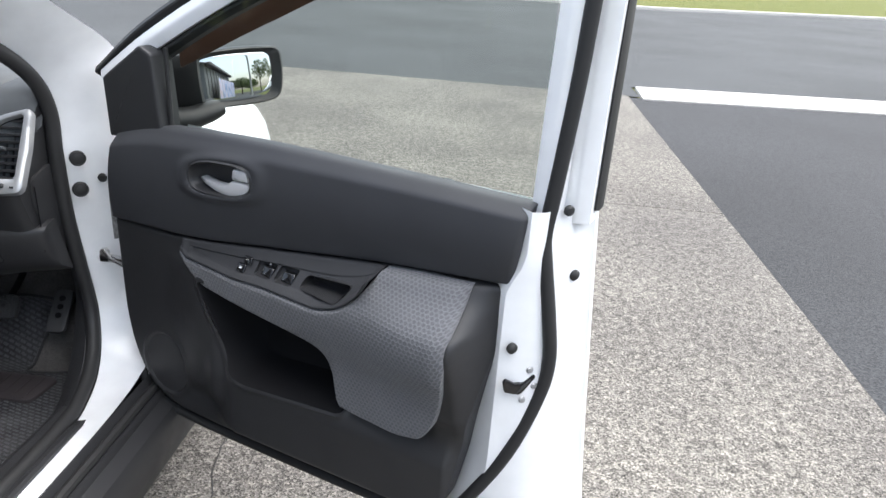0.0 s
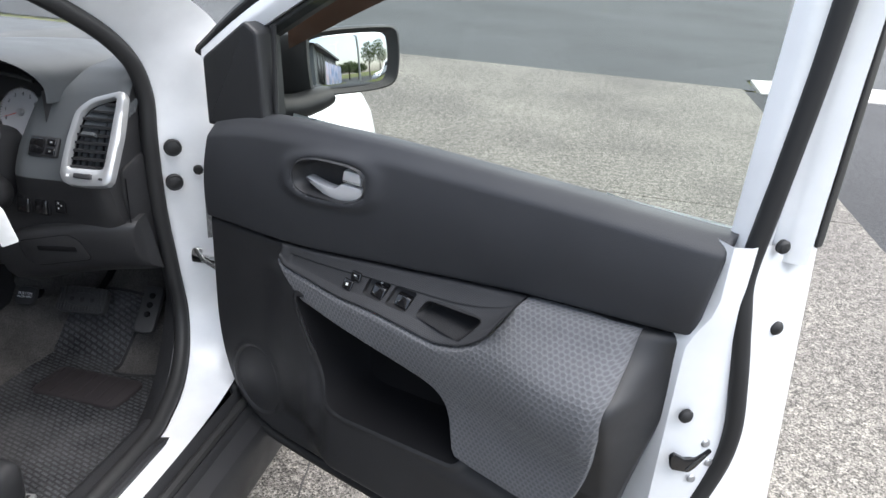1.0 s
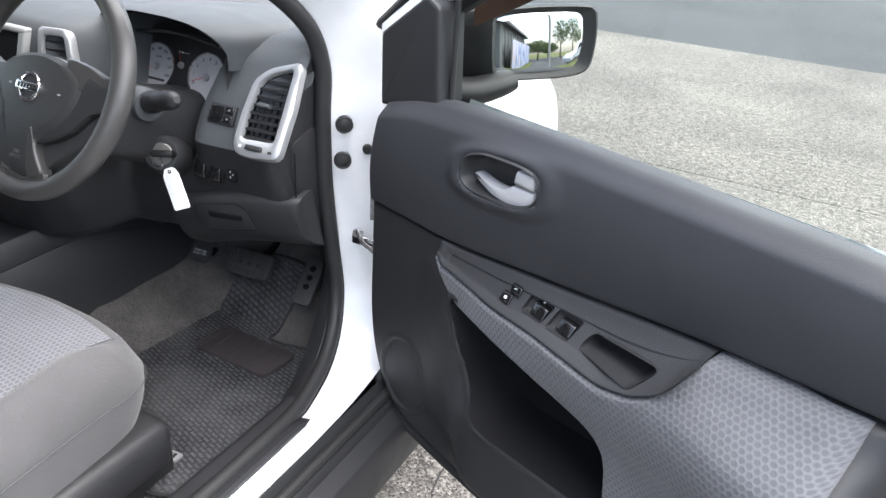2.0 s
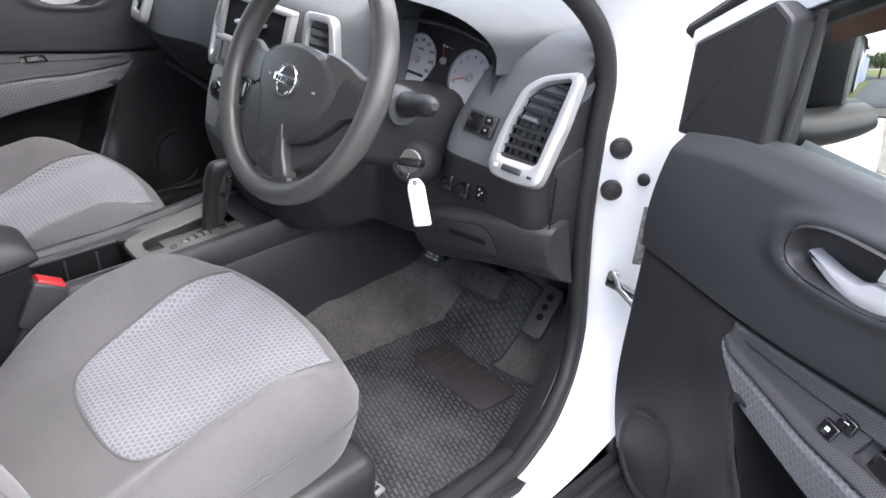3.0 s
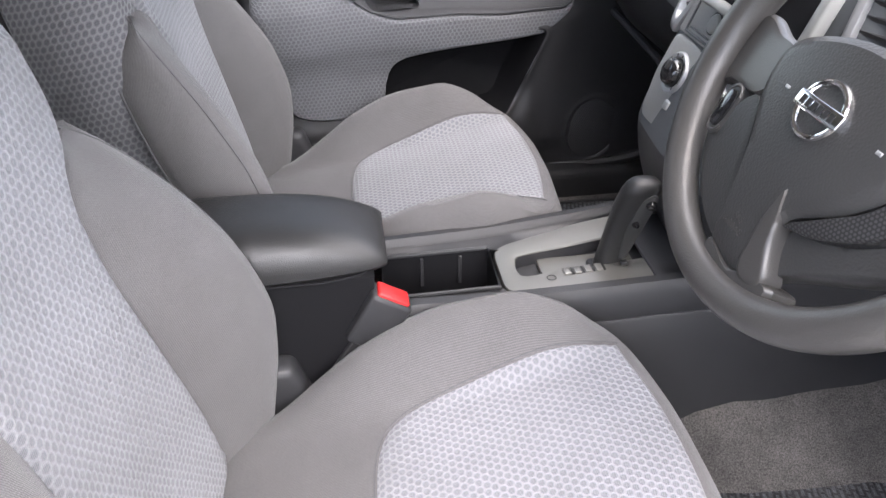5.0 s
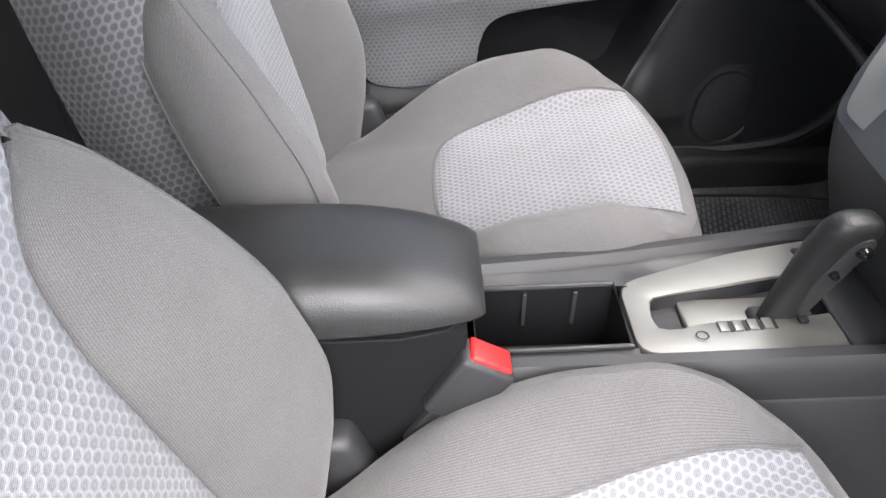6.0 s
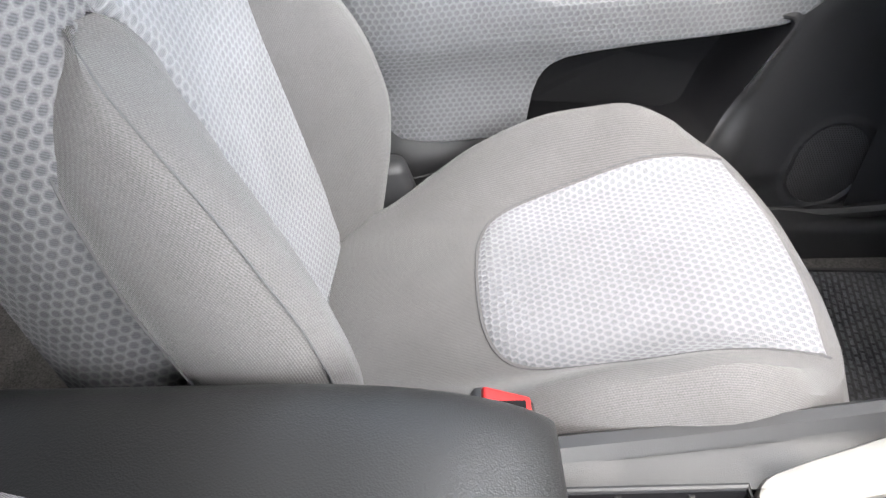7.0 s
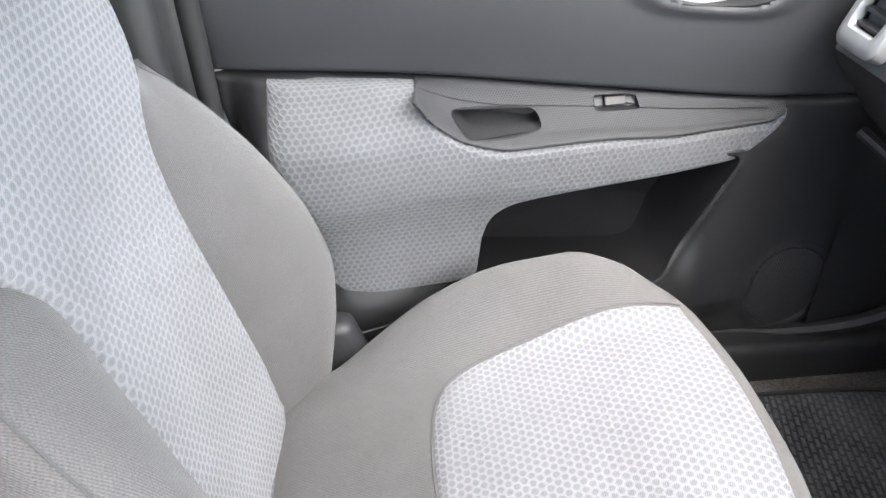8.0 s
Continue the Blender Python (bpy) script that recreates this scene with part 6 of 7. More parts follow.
# ---- dashboard ----
dash = thing("dashboard", (0.0, 1.4, 0.7), "charcoal dashboard with silver-framed air vents", "dashboard")
SECT = [  # x, then (y, z): rear top, top edge, face top, face foot, knee lip, knee foot, underside
    (0.590, ((1.80, 1.075), (1.43, 1.075), (1.385, 1.062), (1.275, 0.893), (1.300, 0.812), (1.390, 0.690), (1.52, 0.70))),
    (0.582, ((1.80, 1.08), (1.42, 1.078), (1.372, 1.062), (1.266, 0.890), (1.292, 0.808), (1.372, 0.700), (1.52, 0.70))),
    (0.560, ((1.80, 1.085), (1.41, 1.080), (1.358, 1.058), (1.258, 0.890), (1.284, 0.806), (1.330, 0.722), (1.52, 0.70))),
    (0.500, ((1.80, 1.09), (1.40, 1.078), (1.340, 1.050), (1.252, 0.890), (1.282, 0.804), (1.300, 0.716), (1.50, 0.69))),
    (0.429, ((1.80, 1.09), (1.42, 1.055), (1.324, 1.032), (1.246, 0.890), (1.278, 0.800), (1.296, 0.702), (1.50, 0.68))),
    (0.415, ((1.80, 1.09), (1.45, 1.010), (1.306, 0.995), (1.250, 0.890), (1.276, 0.798), (1.292, 0.696), (1.50, 0.68))),
    (0.402, ((1.80, 1.09), (1.46, 0.985), (1.286, 0.950), (1.256, 0.890), (1.274, 0.796), (1.290, 0.690), (1.50, 0.68))),
    (0.390, ((1.80, 1.09), (1.46, 0.980), (1.300, 0.932), (1.274, 0.893), (1.272, 0.794), (1.288, 0.686), (1.50, 0.67))),
    (0.374, ((1.80, 1.09), (1.46, 0.978), (1.335, 0.938), (1.288, 0.888), (1.270, 0.790), (1.286, 0.680), (1.50, 0.67))),
    (0.300, ((1.80, 1.09), (1.47, 0.99), (1.350, 0.945), (1.276, 0.880), (1.262, 0.780), (1.280, 0.665), (1.50, 0.66))),
    (0.215, ((1.80, 1.09), (1.47, 1.00), (1.345, 0.950), (1.270, 0.870), (1.250, 0.770), (1.270, 0.655), (1.50, 0.66))),
    (0.192, ((1.80, 1.09), (1.37, 1.06), (1.270, 1.03), (1.190, 0.86), (1.195, 0.760), (1.250, 0.660), (1.50, 0.66))),
    (0.170, ((1.80, 1.09), (1.28, 1.085), (1.205, 1.065), (1.110, 0.800), (1.125, 0.740), (1.190, 0.650), (1.50, 0.64))),
    (0.100, ((1.80, 1.09), (1.26, 1.092), (1.180, 1.075), (1.080, 0.790), (1.092, 0.730), (1.125, 0.640), (1.50, 0.60))),
    (-0.02, ((1.80, 1.09), (1.26, 1.095), (1.175, 1.078), (1.070, 0.790), (1.084, 0.730), (1.115, 0.635), (1.50, 0.60))),
    (-0.15, ((1.80, 1.09), (1.26, 1.092), (1.180, 1.072), (1.080, 0.790), (1.092, 0.730), (1.125, 0.640), (1.50, 0.60))),
    (-0.205, ((1.80, 1.09), (1.27, 1.088), (1.192, 1.060), (1.112, 0.800), (1.130, 0.735), (1.180, 0.650), (1.50, 0.62))),
    (-0.245, ((1.80, 1.09), (1.30, 1.080), (1.225, 1.040), (1.205, 0.860), (1.235, 0.770), (1.300, 0.690), (1.50, 0.66))),
    (-0.40, ((1.80, 1.085), (1.31, 1.070), (1.225, 1.030), (1.212, 0.885), (1.255, 0.790), (1.330, 0.705), (1.52, 0.68))),
    (-0.56, ((1.80, 1.08), (1.29, 1.062), (1.185, 1.020), (1.155, 0.895), (1.215, 0.800), (1.325, 0.715), (1.52, 0.69))),
    (-0.665, ((1.80, 1.07), (1.29, 1.050), (1.190, 1.010), (1.150, 0.900), (1.225, 0.810), (1.345, 0.720), (1.52, 0.70))),
]
stations = list(np.linspace(0.590, -0.665, 150))
xs = [-s[0] for s in SECT]
cols = []
for k in range(7):
    cols.append((curve_of([(a, s[1][k][0]) for a, s in zip(xs, SECT)]), curve_of([(a, s[1][k][1]) for a, s in zip(xs, SECT)])))
rows = []
for x in stations:
    p = [Vector((x, c[0](-x), c[1](-x))) for c in cols]
    row = [p[0], p[0].lerp(p[1], 0.5) + Vector((0, 0, 0.012))]
    ctrl = p[1:]
    for i in range(len(ctrl)):
        a = ctrl[i - 1] if i else row[-1]
        b, c = ctrl[i], ctrl[i + 1] if i + 1 < len(ctrl) else None
        if c is None:
            row.append(b)
            break
        q = min(0.018, (b - a).length * 0.4, (c - b).length * 0.4)
        s, e = b + (a - b).normalized() * q, b + (c - b).normalized() * q
        row += [s, 0.25 * s + 0.5 * b + 0.25 * e, e]
    rows.append(row)
part("dash_moulding", sheet([r[:10] for r in rows]), DASH, dash, "charcoal grained dashboard moulding", flat_angle=60)
part("lower_dash", sheet([r[9:] for r in rows]), BLACK, dash, "black lower dashboard panel", flat_angle=60)
ends = rows[0]
part("end_cap", ([tuple(p) for p in ends] + [(0.590, 1.80, 0.70)], [tuple(range(len(ends) + 1))]), BLACK, dash, "black dashboard end panel", smooth=False)
part("end_panel", mapped(prism(rounded([(1.315, 0.905), (1.385, 0.925), (1.402, 0.90), (1.402, 0.72), (1.375, 0.715), (1.325, 0.80), (1.312, 0.85)], 0.014), 0.584, 0.596, 0.004), lambda a, b, c: (c, a, b)), BLACK, dash, "black fuse box cover")
for k in range(4):
    y = 1.352 + 0.008 * k
    part("demister_slot", tube([(0.5925, y, 0.996 + 0.003 * k), (0.5925, y + 0.016, 1.026 + 0.002 * k)], 0.0018, 6), DASH, dash, "demister slot rib")


def vent(o, e1, e2, outer, opening, slats, fins, parent, lab, tab=True):
    """An air vent: a silver bezel in the plane of e1 and e2, a dark well, slats and fins."""
    e1, e2 = Vector(e1).normalized(), Vector(e2).normalized()
    nn = e1.cross(e2).normalized()

    def to(a, b, c=0.0):
        return Vector(o) + e1 * a + e2 * b + nn * c
    outer, opening = rounded(outer, 0.016, 6), rounded(opening, 0.008, 6)
    c = (sum(p[0] for p in opening) / len(opening), sum(p[1] for p in opening) / len(opening))
    A, B = polar(outer, c, 80), polar(opening, c, 80)
    rows = [[to(a.x, a.y, -0.012), to(a.x, a.y, 0.004), to(*a.lerp(b, 0.12), 0.007), to(*a.lerp(b, 0.5), 0.009), to(*a.lerp(b, 0.88), 0.008), to(b.x, b.y, 0.005), to(b.x, b.y, -0.006)] for a, b in zip(A, B)]
    part("vent_bezel", sheet(rows, closed_u=True), SILVER, parent, lab)
    rows = [[to(b.x, b.y, -0.004), to(b.x, b.y, -0.045), to(c[0], c[1], -0.045)] for b in B]
    part("vent_well", sheet(rows, closed_u=True), DARK, parent)
    lo, hi = min(p[1] for p in opening), max(p[1] for p in opening)

    def span(b):
        hits = []
        for i in range(len(opening)):
            p, q = opening[i], opening[(i + 1) % len(opening)]
            if (p[1] - b) * (q[1] - b) < 0:
                hits.append(p[0] + (q[0] - p[0]) * (b - p[1]) / (q[1] - p[1]))
        return (min(hits), max(hits)) if len(hits) > 1 else None
    for k in range(slats):
        b = lo + (hi - lo) * (k + 0.5) / slats
        s = span(b)
        if not s:
            continue
        a0, a1 = s
        t = (hi - lo) / slats
        prof_s = [(-0.34 * t, 0.001), (-0.10 * t, 0.003), (0.30 * t, -0.012), (0.36 * t, -0.016), (0.24 * t, -0.016), (-0.30 * t, -0.003)]
        geo = sheet([[to(a, b + q[0], q[1] - 0.002) for q in prof_s + prof_s[:1]] for a in (a0, a1)])
        part("vent_slat", geo, BLACK, parent, "black vent slat")
    for k in range(fins):
        a = min(p[0] for p in opening) + (max(p[0] for p in opening) - min(p[0] for p in opening)) * (k + 0.7) / (fins + 0.4)
        part("vent_fin", mapped(box(a - 0.0012, a + 0.0012, lo + 0.006, hi - 0.012, -0.030, -0.012, 0), lambda p, q, r: to(p, q, r)), BLACK, parent, smooth=False)
    if tab:
        m = (lo + hi) * 0.5 - 0.004
        part("vent_tab", mapped(box(c[0] - 0.014, c[0] + 0.012, m - 0.0035, m + 0.0035, -0.004, 0.010, 0.002), lambda p, q, r: to(p, q, r)), DASH, parent, "grey vent slider")
    return to


vt = vent((0.6138, 1.2455, 0.9017), (1, 0.12, 0), (-0.11, 0.57, 0.81), [(0.008, -0.003), (-0.036, -0.008), (-0.080, -0.007), (-0.092, 0.010), (-0.091, 0.070), (-0.084, 0.136), (-0.056, 0.163), (0.007, 0.185), (0.012, 0.097)], [(-0.009, 0.025), (-0.078, 0.023), (-0.077, 0.079), (-0.069, 0.132), (-0.050, 0.151), (-0.007, 0.168)], 9, 5, dash, "satin silver side vent frame")
part("vent_wheel", mapped(box(-0.060, -0.026, 0.004, 0.013, 0.006, 0.014, 0.002), lambda p, q, r: vt(p, q, r)), BLACK, dash, "black vent thumbwheel")
part("vent_mark", mapped(box(-0.076, -0.070, 0.006, 0.011, 0.0085, 0.0095, 0), lambda p, q, r: vt(p, q, r)), PRINT, dash, smooth=False)
part("vent_mark", mapped(box(-0.014, -0.006, 0.004, 0.008, 0.0085, 0.0095, 0), lambda p, q, r: vt(p, q, r)), INK, dash, smooth=False)
vent((-0.220, 1.140, 0.912), (1, -0.25, 0), (0.02, 0.32, 0.95), [(0.004, 0.0), (0.040, -0.006), (0.078, 0.06), (0.094, 0.165), (0.026, 0.165), (0.0, 0.09)], [(0.018, 0.020), (0.034, 0.014), (0.066, 0.066), (0.078, 0.150), (0.032, 0.150), (0.014, 0.085)], 9, 1, dash, "silver centre vent frame")
vent((0.112, 1.126, 0.912), (1, 0.25, 0), (-0.02, 0.32, 0.95), [(0.056, -0.006), (0.092, 0.0), (0.096, 0.09), (0.070, 0.165), (0.002, 0.165), (0.018, 0.06)], [(0.062, 0.014), (0.078, 0.020), (0.082, 0.085), (0.064, 0.150), (0.018, 0.150), (0.030, 0.066)], 9, 1, dash, "silver centre vent frame")
vent((-0.656, 1.146, 0.915), (1, -0.10, 0), (0.02, 0.36, 0.93), [(0.0, -0.002), (0.085, 0.0), (0.090, 0.06), (0.082, 0.118), (0.055, 0.135), (-0.002, 0.135)], [(0.014, 0.022), (0.070, 0.022), (0.074, 0.065), (0.066, 0.108), (0.050, 0.120), (0.014, 0.120)], 6, 2, dash, "satin silver side vent frame")
# centre stack: screen well, heater controls
part("audio_slot", mapped(box(-0.115, 0.105, -0.004, 0.01, 0.0, 0.072, 0.003), lambda x, y, z: (x, 1.130 + y + z * 0.33, 0.988 + z)), DARK, dash, "empty dark audio slot")
part("audio_frame", merge(*[mapped(box(a, b, -0.012, 0.006, c, d, 0.004), lambda x, y, z: (x, 1.130 + y + z * 0.33, 0.988 + z)) for a, b, c, d in ((-0.128, 0.118, -0.010, 0.002), (-0.128, -0.112, 0.0, 0.075), (0.102, 0.118, 0.0, 0.075), (-0.128, 0.118, 0.070, 0.080))]), STACK, dash)
part("slot_flap", mapped(box(-0.03, 0.04, -0.035, -0.005, 0.040, 0.046, 0.002), lambda x, y, z: (x, 1.130 + y + z * 0.33, 0.988 + z)), SILVER, dash)


def stack_y(b, c=0.0):
    return 1.081 + (b - 0.79) * 0.34 - c


def on_stack(geo):
    """Local x, height and depth laid on the leaning face of the stack."""
    return mapped(geo, lambda a, b, c: (a, stack_y(b, c), b))


cpanel = part("heater_panel", on_stack(prism(rounded([(-0.150, 0.803), (0.140, 0.803), (0.165, 0.86), (0.165, 0.9205), (-0.160, 0.9205), (-0.164, 0.86)], 0.016), -0.006, 0.006, 0.003)), STACK, dash, "grey heater control panel")
spanel = part("switch_panel", on_stack(prism(rounded([(-0.160, 0.9235), (0.155, 0.9235), (0.145, 0.980), (-0.150, 0.980)], 0.006), -0.006, 0.006, 0.002)), STACK, dash, "grey switch panel above the heater controls")
for kx in (-0.111, 0.0, 0.111):
    knob_m = frame_at((kx, stack_y(0.878, 0.005), 0.878), (1, 0, 0), (0, -0.947, 0.322))
    knob = part("heater_knob", moved(lathe([(0, 0.017), (0.013, 0.017), (0.0165, 0.015), (0.0195, 0.008), (0.0205, 0.0)], 28), knob_m), GLOSS, cpanel, "black heater knob")
    part("pointer", moved(box(-0.0035, 0.0035, 0.002, 0.0155, 0.015, 0.0205, 0.0015), knob_m), HUB, knob, "grey raised pointer")
    part("knob_ring", moved(lathe([(0.0205, 0.001), (0.0225, 0.005), (0.0275, 0.0055), (0.0295, 0.003), (0.030, 0.0)], 36), knob_m), SILVER, cpanel, "pale knob ring")
    for k in range(9):
        a = radians(40 + 32.5 * k)
        part("ring_mark", moved(box(-0.0004, 0.0004, 0.0228, 0.0262, 0.0045, 0.0062, 0), knob_m @ pose(0, 0, 0, 0, 0, 180 + math.degrees(a))), INK, cpanel, smooth=False)
for kx in (-0.092, 0.092):
    part("push_button", on_stack(box(kx - 0.007, kx + 0.007, 0.834, 0.846, 0.0, 0.0095, 0.002)), SILVER, cpanel, "small square push button")
for k0, k1 in ((-0.140, -0.046), (0.046, 0.140)):
    part("switch_bezel", on_stack(merge(box(k0, k1, 0.928, 0.931, 0.005, 0.0085, 0.001), box(k0, k0 + 0.003, 0.931, 0.976, 0.005, 0.0085, 0.001), box(k1 - 0.003, k1, 0.931, 0.976, 0.005, 0.0085, 0.001))), DASH, spanel, "raised rim of the switch panel")
    part("switch_step", on_stack(box(k0 + 0.008, k1 - 0.022, 0.9345, 0.9365, 0.005, 0.0075, 0.0005)), DASH, spanel)
    mid = (k0 + k1) / 2 + 0.010
    hazard = part("oval_switch", on_stack(prism([Vector((mid + 0.0125 * math.cos(a), 0.955 + 0.0125 * math.sin(a))) for a in np.linspace(0, 2 * math.pi, 24, endpoint=False)], 0.0, 0.010, 0.003)), STACK, spanel, "round grey switch")
    part("switch_ring", on_stack(tube([(mid + 0.0135 * math.cos(a), 0.955 + 0.0135 * math.sin(a), 0.0065) for a in np.linspace(0, 2 * math.pi, 28, endpoint=False)], 0.0012, 6, closed=True)), INK, hazard)
    part("push_button", on_stack(box(mid - 0.020, mid - 0.008, 0.970, 0.9765, 0.005, 0.009, 0.001)), DASH, spanel, "small grey button")
    part("push_button", on_stack(box(mid + 0.006, mid + 0.018, 0.970, 0.9765, 0.005, 0.009, 0.001)), INK, spanel, "small black button")
# instrument hood and cluster
hc = Vector((0.306, 0, 1.040))
rows = []
for y, s, drop in ((1.300, 0.955, 0.0), (1.276, 0.975, 0.0), (1.268, 1.0, 0.0), (1.274, 1.03, 0.0), (1.31, 1.06, 0.0), (1.39, 1.10, 0.004), (1.50, 1.14, 0.016), (1.62, 1.18, 0.034), (1.72, 1.20, 0.05)):
    ring = []
    for a in np.linspace(-0.16, math.pi + 0.16, 52):
        cx2, sz2 = math.cos(a), math.sin(a)
        x = hc.x + 0.160 * s * math.copysign(abs(cx2) ** 0.72, cx2)
        z = hc.z + (0.064 * s - drop) * math.copysign(abs(sz2) ** 0.62, sz2) + 0.004
        ring.append((x, y + 0.030 * (1 - max(sz2, 0)) ** 2, z))
    rows.append(ring)
part("instrument_hood", sheet(rows), DASH, dash, "curved charcoal instrument hood", flat_angle=70)
part("hood_lining", sheet([[(hc.x + (p[0] - hc.x) * 0.985, p[1] + 0.002 + d, p[2] - 0.003) for p in rows[0]] for d in (0.0, 0.05, 0.10, 0.16)]), DARK, dash, "dark underside of the instrument hood")
part("hood_rib", merge(*[tube([(hc.x + x, 1.33 + k * 0.022, 1.064 - k * 0.004 - 0.8 * x * x) for x in np.linspace(-0.11, 0.11, 14)], 0.004, 8) for k in range(2)]), BLACK, dash, "ribbed underside above the dials")
for sx in (-1, 1):
    cheek = [[(hc.x + sx * (0.150 + 0.006 * k), 1.300 + 0.04 * k, z) for z in (0.93, 0.97, 1.01, 1.045)] for k in range(5)]
    part("cluster_cheek", sheet(cheek), BLACK, dash, "black side wall of the instrument recess")
CF = Vector((0, -0.93, 0.37))


def cl(x, b, c=0.0):
    """A place on the cluster's face: x across, b up from its middle."""
    return Vector((x, 1.344, 0.987)) + Vector((0, 0.37, 0.93)) * b + CF * c


cluster = thing("instrument_cluster", (0.32, 1.36, 0.94), "instrument cluster with two pale dials and red needles", "instrument cluster")
part("cluster_face", mapped(prism(rounded([(0.165, -0.066), (0.462, -0.066), (0.468, 0.05), (0.42, 0.09), (0.21, 0.09), (0.162, 0.05)], 0.02), -0.012, 0.0, 0.002), cl), BLACK, cluster, "black cluster panel")
part("cluster_ledge", mapped(box(0.170, 0.400, -0.074, -0.054, -0.01, 0.010, 0.004), cl), DASH, cluster)
for (x, b, r), marks in (((0.2256, -0.0018, 0.048), [str(n) for n in range(20, 200, 20)]), ((0.364, -0.0016, 0.048), [str(n) for n in range(0, 9)])):
    dial = part("dial", [[cl(x + r * math.cos(a) * q, b + r * math.sin(a) * q, 0.002 + 0.0004 * (1 - q)) for q in (0.0, 1.0) for a in np.linspace(0, 6.283, 48, endpoint=False)], [(48 + i, 48 + (i + 1) % 48, (i + 1) % 48, i) for i in range(48)]], DIAL, cluster, "pale grey dial face", smooth=False)
    part("dial_ring", tube([cl(x + r * math.cos(a), b + r * math.sin(a), 0.003) for a in np.linspace(0, 6.283, 56, endpoint=False)], 0.0018, 8, closed=True), CHROME, dial, "bright dial ring")
    n = len(marks)
    for k, text in enumerate(marks):
        an = radians(205 - 230 * k / (n - 1))
        m = Matrix.Translation(cl(x + r * 0.74 * math.cos(an), b + r * 0.74 * math.sin(an), 0.0028)) @ Matrix((Vector((1, 0, 0)), Vector((0, 0.37, 0.93)), CF)).transposed().to_4x4()
        words("numeral", text, 0.0105 if n < 10 and len(marks[-1]) < 2 else 0.0088, INK, m, dial)
    for k in range(37):
        an = radians(205 - 230 * k / 36)
        part("tick", mapped(box(r * 0.90, r * 0.965, -0.00035, 0.00035, 0.0026, 0.003, 0), lambda p, q, c: cl(x + p * math.cos(an) - q * math.sin(an), b + p * math.sin(an) + q * math.cos(an), c)), INK, dial, smooth=False)
    an = radians(200)
    part("needle", tube([cl(x, b, 0.005), cl(x + r * 0.80 * math.cos(an), b + r * 0.80 * math.sin(an), 0.0045)], [0.0010, 0.0005], 6), NEEDLE, dial, "red needle")
    part("needle_cap", mapped(lathe([(0, 0.010), (0.006, 0.009), (0.008, 0.004), (0.008, 0.002)], 18), lambda p, q, c: cl(x + p, b + q, c)), SILVER, dial, "silver needle cap")
m0 = Matrix((Vector((1, 0, 0)), Vector((0, 0.37, 0.93)), CF)).transposed().to_4x4()
words("unit", "km/h", 0.0072, INK, Matrix.Translation(cl(0.228, 0.018, 0.0028)) @ m0, cluster)
part("trip_window", mapped(box(0.199, 0.253, -0.0305, -0.0255, 0.002, 0.0034, 0), cl), INK, cluster, "dark trip counter window", smooth=False)
part("fuel_gauge", merge(*[mapped(box(0.280 + k * 0.008, 0.282 + k * 0.008, 0.033 + 0.001 * k, 0.038 - 0.001 * k, 0.001, 0.003, 0), cl) for k in range(4)]), PRINT, cluster, smooth=False)
part("fuel_needle", tube([cl(0.2928, 0.010, 0.004), cl(0.282, 0.0354, 0.004)], 0.0006, 6), NEEDLE, cluster, "red fuel needle")
part("needle_cap", mapped(lathe([(0, 0.010), (0.006, 0.008), (0.007, 0.002)], 16), lambda p, q, c: cl(0.2928 + p, 0.010 + q, c)), SILVER, cluster)
part("lcd_window", mapped(box(0.277, 0.313, -0.047, -0.033, 0.0, 0.0025, 0.001), cl), LCD, cluster, "amber display window", smooth=False)
# driver's switches
M1 = frame_at((0.463, 1.277, 0.946), (1, 0.05, 0), (0, -0.87, 0.49))
sp_ = part("mirror_switch_panel", moved(merge(box(-0.030, 0.030, -0.019, 0.019, -0.012, 0.004, 0.003)), M1), BLACK, dash, "black mirror switch panel")
part("mirror_switch", moved(prism(rounded([(-0.026, -0.015), (0.004, -0.015), (0.004, 0.015), (-0.026, 0.015)], 0.008), 0.002, 0.0075, 0.002), M1), GLOSS, sp_)
for q in ((0.008, 0.002), (0.008, -0.015)):
    part("switch_key", moved(box(q[0], q[0] + 0.019, q[1], q[1] + 0.013, 0.002, 0.0065, 0.0015), M1), GLOSS, sp_)
    part("mark", moved(box(q[0] + 0.007, q[0] + 0.012, q[1] + 0.005, q[1] + 0.0085, 0.0063, 0.0068, 0), M1), SILVER, sp_, smooth=False)
for kx in (0.408, 0.446):
    M2 = frame_at((kx, 1.266 + (kx - 0.408) * 0.06, 0.829), (1, 0.05, 0), (0, -0.98, 0.1))
    w2 = part("dash_switch", moved(box(-0.0155, 0.0155, -0.020, 0.020, -0.002, 0.004, 0.003), M2), DARK, dash, "black rocker blank")
    part("rocker", moved(mapped(box(-0.0125, 0.0125, -0.017, 0.012, 0.000, 0.010, 0.003), lambda a, b, c: (a, b, c - 0.25 * max(0, b))), M2), GLOSS, w2, "gloss black rocker")
M2 = frame_at((0.485, 1.271, 0.838), (1, 0.05, 0), (0, -0.98, 0.1))
w2 = part("dimmer_switch", moved(box(-0.011, 0.011, -0.020, 0.020, 0.0, 0.005, 0.002), M2), DARK, dash, "small black switch with white marks")
for a, b in ((0, 0.011), (-0.003, 0.0), (0.003, -0.004), (-0.003, -0.010)):
    part("mark", moved(box(a - 0.0011, a + 0.0011, b - 0.0016, b + 0.0016, 0.0048, 0.0054, 0), M2), PRINT, w2, smooth=False)
